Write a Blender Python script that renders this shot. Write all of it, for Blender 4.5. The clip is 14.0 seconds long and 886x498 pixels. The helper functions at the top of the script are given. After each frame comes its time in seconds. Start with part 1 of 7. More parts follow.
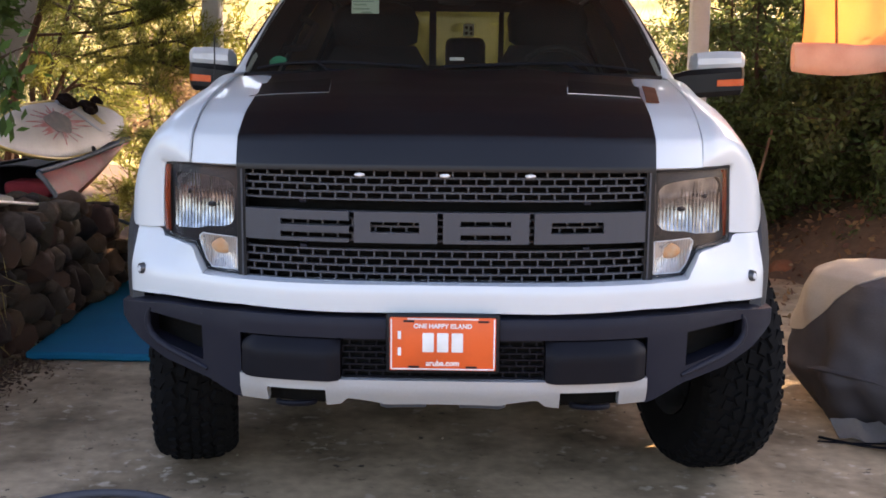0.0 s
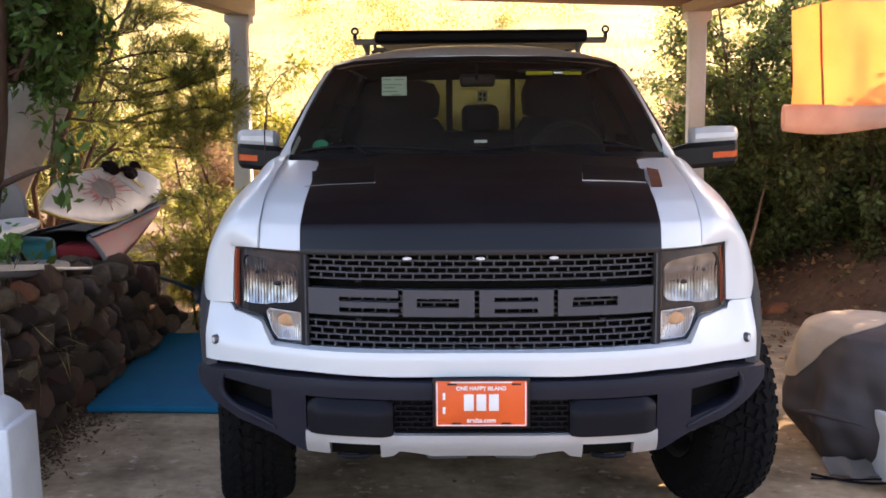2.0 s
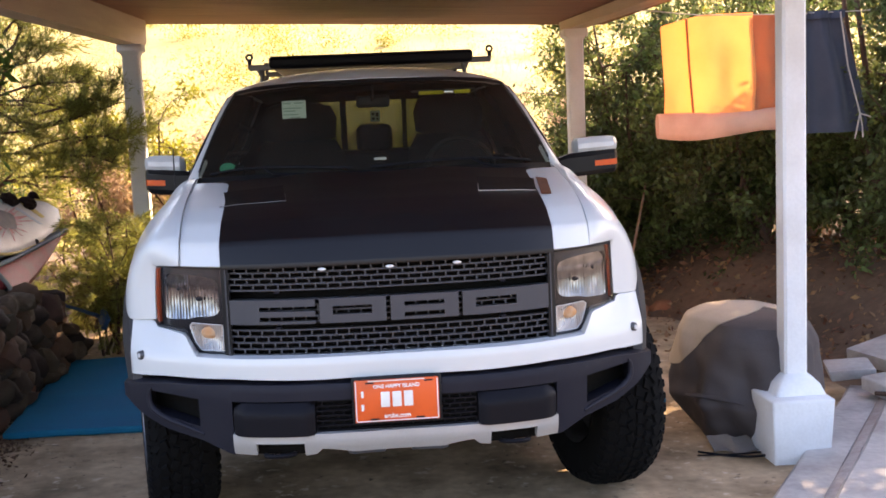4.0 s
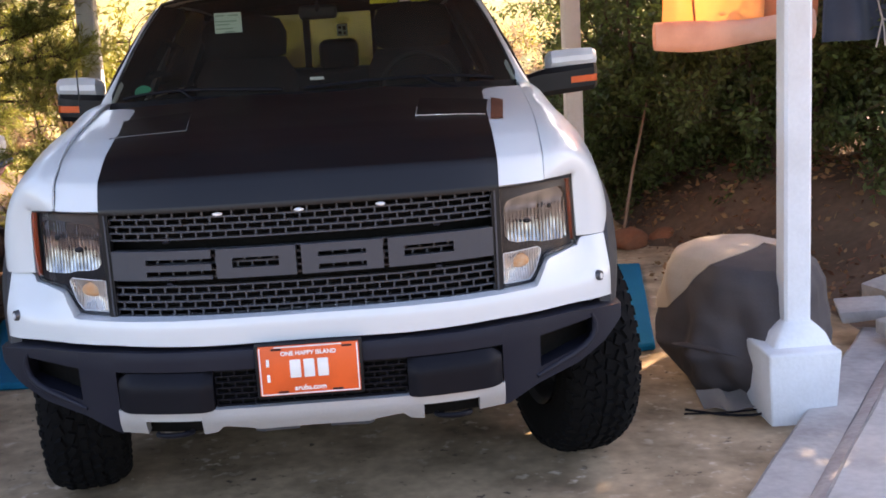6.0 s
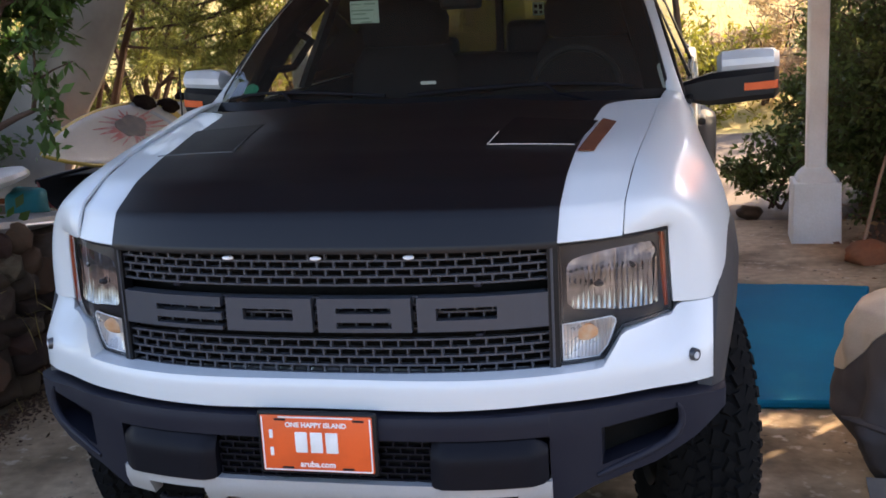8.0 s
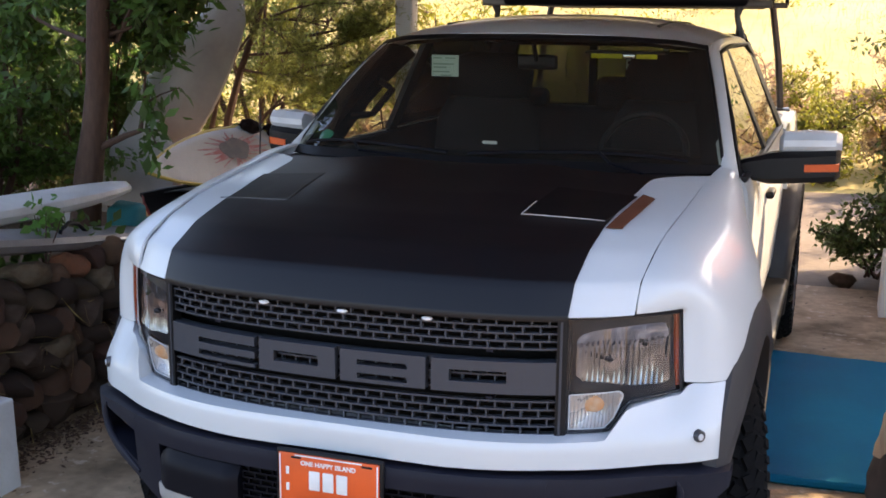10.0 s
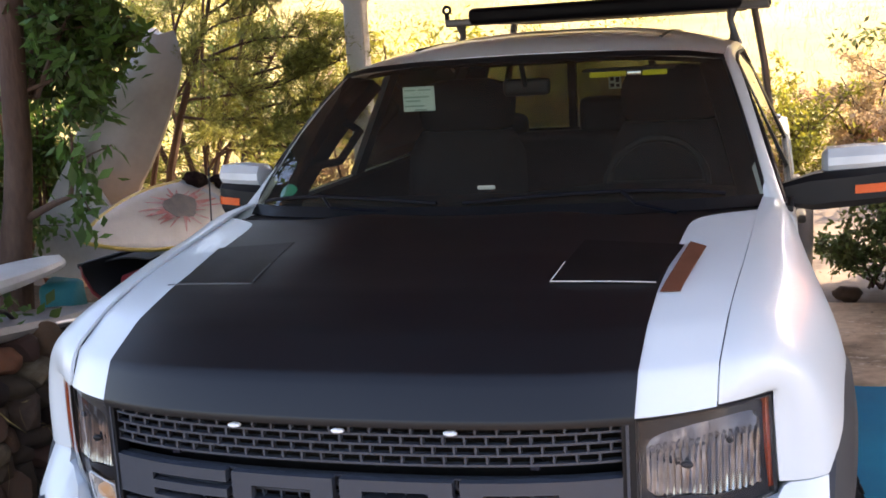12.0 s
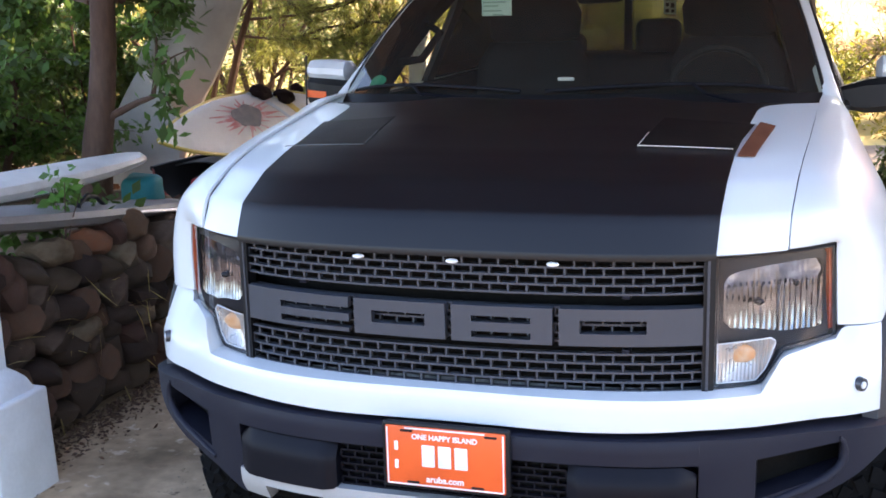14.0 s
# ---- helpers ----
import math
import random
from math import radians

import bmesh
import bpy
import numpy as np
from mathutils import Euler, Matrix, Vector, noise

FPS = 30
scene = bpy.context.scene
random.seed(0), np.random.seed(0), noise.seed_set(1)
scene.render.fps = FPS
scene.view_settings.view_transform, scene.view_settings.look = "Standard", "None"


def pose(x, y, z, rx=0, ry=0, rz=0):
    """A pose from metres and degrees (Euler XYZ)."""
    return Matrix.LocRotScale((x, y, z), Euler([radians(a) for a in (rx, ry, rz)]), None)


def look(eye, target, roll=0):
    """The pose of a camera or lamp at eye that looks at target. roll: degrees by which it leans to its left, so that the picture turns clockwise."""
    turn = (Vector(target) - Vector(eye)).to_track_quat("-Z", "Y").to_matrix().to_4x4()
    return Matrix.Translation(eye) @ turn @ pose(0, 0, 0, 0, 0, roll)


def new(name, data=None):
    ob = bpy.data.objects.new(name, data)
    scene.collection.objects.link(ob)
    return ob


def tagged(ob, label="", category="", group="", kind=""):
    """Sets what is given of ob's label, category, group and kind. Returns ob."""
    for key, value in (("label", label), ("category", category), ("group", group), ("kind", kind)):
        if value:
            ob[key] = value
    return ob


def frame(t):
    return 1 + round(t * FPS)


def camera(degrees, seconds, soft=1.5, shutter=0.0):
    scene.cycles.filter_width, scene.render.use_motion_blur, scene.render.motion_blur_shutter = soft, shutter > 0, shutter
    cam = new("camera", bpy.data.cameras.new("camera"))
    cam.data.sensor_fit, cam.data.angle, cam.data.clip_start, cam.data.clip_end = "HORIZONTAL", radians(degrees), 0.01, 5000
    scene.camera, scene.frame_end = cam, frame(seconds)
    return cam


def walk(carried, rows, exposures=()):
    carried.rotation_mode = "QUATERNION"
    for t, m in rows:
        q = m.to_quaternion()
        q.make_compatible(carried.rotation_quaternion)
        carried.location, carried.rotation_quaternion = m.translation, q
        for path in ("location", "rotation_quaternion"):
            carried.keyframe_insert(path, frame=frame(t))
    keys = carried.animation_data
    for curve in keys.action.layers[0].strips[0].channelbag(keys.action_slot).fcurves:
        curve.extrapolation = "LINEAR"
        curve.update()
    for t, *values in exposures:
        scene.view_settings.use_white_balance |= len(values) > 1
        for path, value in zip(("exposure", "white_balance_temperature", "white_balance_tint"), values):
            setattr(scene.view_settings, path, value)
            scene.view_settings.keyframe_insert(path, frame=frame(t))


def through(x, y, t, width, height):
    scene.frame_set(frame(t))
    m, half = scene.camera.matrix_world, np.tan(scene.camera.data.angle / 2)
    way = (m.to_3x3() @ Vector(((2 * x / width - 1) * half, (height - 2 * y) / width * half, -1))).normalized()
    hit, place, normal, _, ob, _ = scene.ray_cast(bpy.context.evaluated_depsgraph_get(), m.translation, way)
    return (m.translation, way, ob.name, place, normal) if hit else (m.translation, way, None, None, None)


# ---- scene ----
cam = camera(42.7, 14.0, soft=1.7)
METRES, EYE, TILT, LEAN, TURN = 5.07, 1.5, -9.2, -0.5, 1.2
ROWS = [
    (0.0, 0.0, 0.0, 0.0, -0.0, 0.0, 0.0),
    (0.5, -0.0006, -0.014, 0.0185, 0.65, -1.5, -0.06),
    (1.0, -0.0027, -0.0329, 0.0332, 1.23, -1.01, 0.16),
    (1.5, -0.0125, -0.0688, 0.0369, 1.28, 0.43, 0.65),
    (2.0, -0.0235, -0.1099, 0.0298, 0.09, 1.49, 0.97),
    (2.5, -0.0389, -0.175, 0.0208, -2.71, 2.27, 0.51),
    (5.0, -0.0402, -0.1748, 0.0211, -6.12, 2.04, 4.79),
    (5.5, -0.002, -0.1166, 0.0229, -5.19, -2.3, 4.41),
    (6.0, 0.0393, -0.0398, 0.0352, -4.11, -1.94, 4.46),
    (6.5, 0.087, 0.0171, 0.0514, 0.56, -2.15, 5.16),
    (7.0, 0.1431, 0.0563, 0.074, 4.98, -3.17, 3.35),
    (7.5, 0.1674, 0.0942, 0.0827, 8.48, -3.77, 2.69),
    (10.0, 0.2469, 0.0742, 0.1092, 17.81, -2.57, -2.98),
    (10.5, 0.2203, 0.1017, 0.1233, 17.82, -2.49, -1.5),
    (11.0, 0.196, 0.1266, 0.1278, 17.29, -2.45, 0.4),
    (11.5, 0.1841, 0.1654, 0.133, 16.55, -2.12, 1.24),
    (12.0, 0.1767, 0.2044, 0.1315, 15.29, -1.3, 1.51),
    (12.5, 0.1648, 0.2116, 0.1237, 14.6, -0.66, 1.12),
    (13.0, 0.1479, 0.2023, 0.1137, 14.71, -2.18, 0.4),
    (13.5, 0.1392, 0.177, 0.1021, 14.49, -2.89, 0.16),
    (14.0, 0.1528, 0.127, 0.0832, 16.25, -3.53, -0.51),
]
EXPOSURES = [(0.0, 2.11, 7300, 24), (2.5, 2.19, 7350, 25), (5.0, 2.19, 7350, 25), (6.5, 2.06, 7000, 23), (7.5, 1.91, 6700, 20), (10.0, 1.94, 6900, 20), (11.5, 2.18, 7050, 21), (12.5, 2.54, 7000, 22), (13.5, 2.64, 6650, 19), (14.0, 2.69, 6600, 19)]
walk(cam, [(t, pose(0.062, -3.27, EYE, TILT, LEAN, TURN) @ pose(METRES * x, METRES * y, METRES * z, 90 + pitch, roll, yaw)) for t, x, y, z, yaw, pitch, roll in ROWS],
     exposures=EXPOSURES)

# ---- sky, sun ----
SUN = Vector((1.08, 1.30, 1.0)).normalized()          # towards the sun: low, behind the truck, beyond the hedge
world = bpy.data.worlds.new("sky")
scene.world = world
world.use_nodes = True
wn, wl = world.node_tree.nodes, world.node_tree.links
sky = wn.new("ShaderNodeTexSky")
sky.sky_type, sky.sun_disc = "NISHITA", False
sky.sun_elevation = math.asin(SUN.z)
sky.sun_rotation = math.atan2(SUN.x, SUN.y)
sky.air_density, sky.dust_density = 1.0, 1.6
wl.new(sky.outputs[0], wn["Background"].inputs[0])
wn["Background"].inputs[1].default_value = 0.15
sun = new("sun", bpy.data.lights.new("sun", "SUN"))
sun.data.energy, sun.data.angle, sun.data.color = 5.0, radians(0.6), (1.0, 0.80, 0.52)
sun.matrix_world = look(SUN * 30, (0, 0, 0))


# ---- materials ----
def mk(name, base, rough=0.5, metal=0.0, vary=0.15, scale=3.0, fine=40.0, bump=0.1, second=None, mix=0.5, coat=0.0,
       spec=0.5, rand=0.0, island=0.0, through=0.0, stretch=(1, 1, 1), sheen=0.0, ior=1.45):
    """A surface with a coarse and a fine noise in colour, roughness and relief. second: a colour of stains or other
    patches.
    """
    m = bpy.data.materials.new(name)
    m.use_nodes = True
    n, l = m.node_tree.nodes, m.node_tree.links
    p = n["Principled BSDF"]
    p.inputs["Metallic"].default_value, p.inputs["Coat Weight"].default_value = metal, coat
    p.inputs["Coat Roughness"].default_value = 0.04
    p.inputs["Specular IOR Level"].default_value, p.inputs["IOR"].default_value = spec, ior
    p.inputs["Sheen Weight"].default_value = sheen
    tc, mp = n.new("ShaderNodeTexCoord"), n.new("ShaderNodeMapping")
    mp.inputs["Scale"].default_value = stretch
    l.new(tc.outputs["Object"], mp.inputs["Vector"])
    big, small = n.new("ShaderNodeTexNoise"), n.new("ShaderNodeTexNoise")
    for t, s, d in ((big, scale, 4), (small, fine, 3)):
        t.inputs["Scale"].default_value, t.inputs["Detail"].default_value = s, d
        l.new(mp.outputs[0], t.inputs["Vector"])
    stain = n.new("ShaderNodeMix")
    stain.data_type = "RGBA"
    stain.inputs[6].default_value = (*base, 1)
    stain.inputs[7].default_value = (*(second or [c * 0.6 for c in base]), 1)
    ramp = n.new("ShaderNodeValToRGB")
    ramp.color_ramp.elements[0].position, ramp.color_ramp.elements[1].position = 0.42, 0.68
    ramp.color_ramp.elements[1].color = (mix, mix, mix, 1)
    l.new(big.outputs["Fac"], ramp.inputs[0])
    l.new(ramp.outputs[0], stain.inputs[0])
    hsv = n.new("ShaderNodeHueSaturation")
    l.new(stain.outputs[2], hsv.inputs["Color"])
    val = n.new("ShaderNodeMapRange")
    val.inputs["To Min"].default_value, val.inputs["To Max"].default_value = 1 - vary, 1 + vary
    l.new(small.outputs["Fac"], val.inputs["Value"])
    last = val.outputs[0]
    for amount, node, out in ((rand, "ShaderNodeObjectInfo", "Random"), (island, "ShaderNodeNewGeometry", "Random Per Island")):
        if amount:
            src, rng, mul = n.new(node), n.new("ShaderNodeMapRange"), n.new("ShaderNodeMath")
            rng.inputs["To Min"].default_value, rng.inputs["To Max"].default_value = 1 - amount, 1 + amount
            mul.operation = "MULTIPLY"
            l.new(src.outputs[out], rng.inputs["Value"])
            l.new(last, mul.inputs[0])
            l.new(rng.outputs[0], mul.inputs[1])
            last = mul.outputs[0]
            hue = n.new("ShaderNodeMapRange")
            hue.inputs["To Min"].default_value, hue.inputs["To Max"].default_value = 0.5 - 0.04 * amount, 0.5 + 0.04 * amount
            l.new(src.outputs[out], hue.inputs["Value"])
            l.new(hue.outputs[0], hsv.inputs["Hue"])
    l.new(last, hsv.inputs["Value"])
    l.new(hsv.outputs[0], p.inputs["Base Color"])
    rr = n.new("ShaderNodeMapRange")
    rr.inputs["To Min"].default_value, rr.inputs["To Max"].default_value = max(0.0, rough * 0.85), min(1.0, rough * 1.15)
    l.new(big.outputs["Fac"], rr.inputs["Value"])
    l.new(rr.outputs[0], p.inputs["Roughness"])
    if bump:
        add, b = n.new("ShaderNodeMath"), n.new("ShaderNodeBump")
        add.operation = "ADD"
        l.new(big.outputs["Fac"], add.inputs[0])
        l.new(small.outputs["Fac"], add.inputs[1])
        b.inputs["Strength"].default_value, b.inputs["Distance"].default_value = bump, 0.01
        l.new(add.outputs[0], b.inputs["Height"])
        l.new(b.outputs[0], p.inputs["Normal"])
    if through:
        tr, ms = n.new("ShaderNodeBsdfTranslucent"), n.new("ShaderNodeMixShader")
        l.new(hsv.outputs[0], tr.inputs["Color"])
        ms.inputs[0].default_value = through
        l.new(p.outputs[0], ms.inputs[1])
        l.new(tr.outputs[0], ms.inputs[2])
        l.new(ms.outputs[0], n["Material Output"].inputs[0])
    return m


def glassy(name, tint, rough=0.0, edge=0.9, haze=0.0):
    """A thin pane: tinted, clear straight through, mirror-like towards grazing view, with a pale film painted on as
    haze.
    """
    m = bpy.data.materials.new(name)
    m.use_nodes = True
    n, l = m.node_tree.nodes, m.node_tree.links
    n.remove(n["Principled BSDF"])
    tr, gl, lw, ms = (n.new("ShaderNodeBsdfTransparent"), n.new("ShaderNodeBsdfGlossy"), n.new("ShaderNodeLayerWeight"), n.new("ShaderNodeMixShader"))
    pw, mu = n.new("ShaderNodeMath"), n.new("ShaderNodeMath")
    pw.operation, mu.operation = "POWER", "MULTIPLY_ADD"
    pw.inputs[1].default_value, mu.inputs[1].default_value, mu.inputs[2].default_value = 4.5, edge, 0.045
    tr.inputs[0].default_value = (*tint, 1)
    gl.inputs["Roughness"].default_value = rough
    lw.inputs[0].default_value = 0.5
    l.new(lw.outputs["Facing"], pw.inputs[0])
    l.new(pw.outputs[0], mu.inputs[0])
    l.new(mu.outputs[0], ms.inputs[0])
    l.new(tr.outputs[0], ms.inputs[1])
    l.new(gl.outputs[0], ms.inputs[2])
    out = ms.outputs[0]
    if haze:
        film, dm, spots, amount = (n.new("ShaderNodeBsdfDiffuse"), n.new("ShaderNodeMixShader"), n.new("ShaderNodeTexNoise"), n.new("ShaderNodeMapRange"))
        film.inputs[0].default_value = (0.46, 0.42, 0.38, 1)
        spots.inputs["Scale"].default_value, spots.inputs["Detail"].default_value = 7.0, 6.0
        amount.inputs["To Min"].default_value, amount.inputs["To Max"].default_value = haze * 0.4, haze * 1.6
        l.new(spots.outputs["Fac"], amount.inputs["Value"])
        l.new(amount.outputs[0], dm.inputs[0])
        l.new(out, dm.inputs[1])
        l.new(film.outputs[0], dm.inputs[2])
        out = dm.outputs[0]
    l.new(out, n["Material Output"].inputs[0])
    return m


PAINT = mk("white car paint", (0.613, 0.632, 0.632), 0.36, vary=0.01, scale=1.5, fine=300, bump=0.004, second=(0.648, 0.667, 0.667), mix=0.6, coat=0.4)
VINYL = mk("matt black vinyl wrap", (0.0042, 0.0040, 0.0050), 0.43, vary=0.12, scale=3, fine=220, bump=0.02, second=(0.007, 0.0065, 0.007), mix=0.6, spec=0.45)
VENTBLACK = mk("black vent mesh", (0.0028, 0.0028, 0.0034), 0.5, vary=0.15, scale=6, fine=260, bump=0.06, spec=0.35)
PLASTIC = mk("dark grey moulded plastic", (0.013, 0.0135, 0.022), 0.5, vary=0.1, scale=5, fine=400, bump=0.05, second=(0.019, 0.019, 0.026), mix=0.6, spec=0.19)
GRILLE = mk("grey satin grille plastic", (0.049, 0.053, 0.064), 0.40, vary=0.06, scale=8, fine=300, bump=0.02, second=(0.044, 0.048, 0.058))
FLARE = mk("grey textured flare plastic", (0.026, 0.024, 0.026), 0.6, vary=0.1, scale=5, fine=500, bump=0.06, second=(0.05, 0.045, 0.044))
PAD = mk("black rubber", (0.0055, 0.0055, 0.009), 0.5, vary=0.1, scale=6, fine=200, bump=0.04, spec=0.16)
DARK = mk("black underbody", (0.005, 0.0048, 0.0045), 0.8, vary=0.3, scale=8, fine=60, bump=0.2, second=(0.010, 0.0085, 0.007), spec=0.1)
SKID = mk("silver painted skid plate", (0.41, 0.41, 0.415), 0.42, metal=0.25, vary=0.05, scale=6, fine=120, bump=0.04, second=(0.40, 0.39, 0.37))
CHROME = mk("chrome", (0.75, 0.75, 0.76), 0.08, metal=1.0, vary=0.02, scale=5, fine=60, bump=0.01, second=(0.7, 0.7, 0.7))
CAPCHROME = mk("satin chrome", (0.70, 0.71, 0.72), 0.42, metal=0.10, vary=0.03, scale=5, fine=80, bump=0.02)
STEEL = mk("brushed steel", (0.5, 0.5, 0.5), 0.3, metal=1.0, vary=0.08, scale=6, fine=150, bump=0.03)
# pale patches over dark chrome paint in the bright and dark reflections
REFLECT = mk("headlight reflector", (0.165, 0.178, 0.205), 0.06, metal=0.95, vary=0.20, scale=22, fine=60, bump=0.04, second=(0.50, 0.525, 0.57), mix=0.6)
SMOKED = mk("smoked headlight bezel", (0.014, 0.014, 0.017), 0.32, vary=0.06, scale=9, fine=100, bump=0.02, second=(0.02, 0.02, 0.024), spec=0.15)
BEZEL = mk("dark headlight bezel", (0.012, 0.012, 0.014), 0.35, vary=0.05, scale=9, fine=100, bump=0.02, spec=0.25)
AMBER = mk("amber plastic", (0.29, 0.045, 0.016), 0.2, vary=0.05, scale=9, fine=120, bump=0.05, coat=0.5)
SIGNAL = mk("orange signal lens", (0.85, 0.13, 0.03), 0.25, vary=0.05, scale=9, fine=120, bump=0.03, coat=0.5, through=0.2)
SIGNALBOWL = mk("frosted turn signal reflector", (0.56, 0.53, 0.50), 0.28, metal=0.6, vary=0.06, scale=14, fine=90, bump=0.05, second=(0.58, 0.43, 0.32), mix=0.7)
GLOWAMBER = mk("soft amber bulb cover", (0.60, 0.29, 0.12), 0.45, vary=0.15, scale=30, fine=90, bump=0.1, second=(0.62, 0.42, 0.27), mix=1.0)
LED = mk("white marker lamp lens", (0.85, 0.85, 0.85), 0.25, vary=0.03, scale=9, fine=120, bump=0.02)
# the last number is a pale film in place of veiling haze on the glass
LENS = glassy("clear headlight lens", (0.95, 0.96, 0.97), 0.02, 0.9, 0.008)
GLASS = glassy("tinted windscreen glass", (0.62, 0.63, 0.56), 0.0, 0.8, 0.024)
DARKREAR = glassy("dark privacy rear glass", (0.21, 0.23, 0.17), 0.0)
SIDEGLASS = glassy("tinted side glass", (0.95, 0.96, 0.92), 0.0)
PRIVACY = glassy("privacy glass", (0.009, 0.009, 0.008), 0.0)
REARGLASS = glassy("dark tinted rear glass", (0.23, 0.25, 0.19), 0.0)
TYRE = mk("black tyre rubber", (0.0022, 0.0022, 0.0026), 0.9, vary=0.2, scale=9, fine=120, bump=0.12, second=(0.0045, 0.0042, 0.004), mix=0.6, spec=0.2)
RIM = mk("dark alloy", (0.11, 0.11, 0.115), 0.38, metal=0.8, vary=0.08, scale=7, fine=150, bump=0.02)
TRIMBLACK = mk("black trim", (0.009, 0.009, 0.010), 0.45, vary=0.1, scale=6, fine=200, bump=0.02, spec=0.3)
CABIN = mk("charcoal cabin plastic and cloth", (0.0042, 0.0038, 0.0038), 0.75, vary=0.2, scale=6, fine=250, bump=0.08, spec=0.12)
SEAT = mk("black seat leather", (0.0035, 0.003, 0.003), 0.6, vary=0.15, scale=5, fine=180, bump=0.06, spec=0.15)
HEADLINER = mk("grey headliner cloth", (0.022, 0.021, 0.020), 0.9, vary=0.1, scale=5, fine=250, bump=0.05)
DECAL = mk("orange brown decal", (0.16, 0.056, 0.030), 0.5, vary=0.08, scale=8, fine=120, bump=0.02, spec=0.15)
ORANGEPLATE = mk("orange plate paint", (0.80, 0.115, 0.022), 0.4, vary=0.03, scale=6, fine=150, bump=0.02)
PLATEWHITE = mk("white plate paint", (0.85, 0.84, 0.82), 0.4, vary=0.03, scale=6, fine=150, bump=0.01)
PAPER = mk("pale green paper", (0.62, 0.76, 0.68), 0.7, vary=0.05, scale=15, fine=150, bump=0.01, second=(0.55, 0.72, 0.62))
INK = mk("dark green ink", (0.30, 0.45, 0.38), 0.7, vary=0.1, bump=0.0)
GREENDISC = mk("green sticker", (0.02, 0.30, 0.17), 0.4, vary=0.06, scale=15, fine=120, bump=0.01)
YELLOW = mk("yellow plastic", (0.95, 0.90, 0.03), 0.4, vary=0.06, scale=15, fine=120, bump=0.01, through=0.3)
CONCRETE = mk("worn concrete", (0.49, 0.348, 0.215), 0.85, vary=0.40, scale=2.6, fine=17, bump=0.4, second=(0.19, 0.128, 0.072), mix=0.98)


def flaking(m, colour, patch, grain, low, high):
    """Clusters of small pale chips and scuffs over a surface."""
    n, l = m.node_tree.nodes, m.node_tree.links
    hsv = [q for q in n if q.type == "HUE_SAT"][0]
    old = hsv.inputs["Color"].links[0].from_socket
    tc = n.new("ShaderNodeTexCoord")
    fac = None
    for s, d, a, b in ((patch, 2, .46, .60), (grain, 5, low, high)):
        t, r = n.new("ShaderNodeTexNoise"), n.new("ShaderNodeMapRange")
        t.inputs["Scale"].default_value, t.inputs["Detail"].default_value = s, d
        r.inputs["From Min"].default_value, r.inputs["From Max"].default_value = a, b
        l.new(tc.outputs["Object"], t.inputs["Vector"])
        l.new(t.outputs["Fac"], r.inputs["Value"])
        if fac is None:
            fac = r.outputs[0]
        else:
            mul = n.new("ShaderNodeMath")
            mul.operation = "MULTIPLY"
            l.new(fac, mul.inputs[0])
            l.new(r.outputs[0], mul.inputs[1])
            fac = mul.outputs[0]
    mix = n.new("ShaderNodeMix")
    mix.data_type = "RGBA"
    mix.inputs[7].default_value = (*colour, 1)
    l.new(old, mix.inputs[6])
    l.new(fac, mix.inputs[0])
    l.new(mix.outputs[2], hsv.inputs["Color"])


flaking(CONCRETE, (0.62, 0.49, 0.36), 2.3, 16, .58, .66)
flaking(CONCRETE, (0.10, 0.068, 0.042), 3.1, 21, .62, .68)
SAND = mk("trodden sandy path", (0.17, 0.132, 0.10), 0.95, vary=0.25, scale=0.9, fine=14, bump=0.5, second=(0.11, 0.082, 0.06), mix=0.9)
EARTH = mk("dry earth with leaf litter", (0.150, 0.090, 0.055), 0.95, vary=0.45, scale=1.1, fine=16, bump=0.7, second=(0.080, 0.049, 0.030), mix=0.9)
HILL = mk("dry grass hillside", (0.55, 0.45, 0.17), 0.95, vary=0.16, scale=0.45, fine=4, bump=0.35, second=(0.36, 0.29, 0.10), mix=0.9)
WHITEWASH = mk("whitewashed concrete", (0.74, 0.75, 0.76), 0.8, vary=0.07, scale=4, fine=60, bump=0.22, second=(0.58, 0.57, 0.55), mix=0.45)
STEPPAINT = mk("worn white step paint", (0.45, 0.42, 0.395), 0.75, vary=0.20, scale=3.5, fine=30, bump=0.4, second=(0.29, 0.26, 0.245), mix=0.9)
REDSTAIN = mk("red brown worn edge", (0.40, 0.35, 0.33), 0.85, vary=0.25, scale=6, fine=45, bump=0.4, second=(0.32, 0.26, 0.24), mix=0.9)
BEAM = mk("painted timber beam", (0.52, 0.39, 0.28), 0.6, vary=0.12, scale=3, fine=50, bump=0.15, stretch=(6, 0.6, 6), second=(0.45, 0.33, 0.25), mix=0.7)
CEILING = mk("brown stained ceiling boards", (0.26, 0.105, 0.055), 0.6, vary=0.2, scale=2.5, fine=30, bump=0.15, stretch=(0.5, 8, 1), second=(0.17, 0.068, 0.04), mix=0.8)
ROOFTOP = mk("roof sheet", (0.35, 0.2, 0.15), 0.7, vary=0.15, scale=2, fine=30, bump=0.15)
STONE = mk("fieldstone", (0.048, 0.028, 0.017), 0.85, vary=0.3, scale=5, fine=38, bump=0.5, second=(0.055, 0.034, 0.022), mix=0.9, rand=0.45)
TANSTONE = mk("tan fieldstone", (0.090, 0.055, 0.032), 0.85, vary=0.3, scale=5, fine=38, bump=0.5, second=(0.13, 0.09, 0.06), mix=0.9, rand=0.35)
RUSTSTONE = mk("rust brown fieldstone", (0.095, 0.044, 0.024), 0.85, vary=0.3, scale=5, fine=38, bump=0.5, second=(0.09, 0.05, 0.032), mix=0.9, rand=0.35)
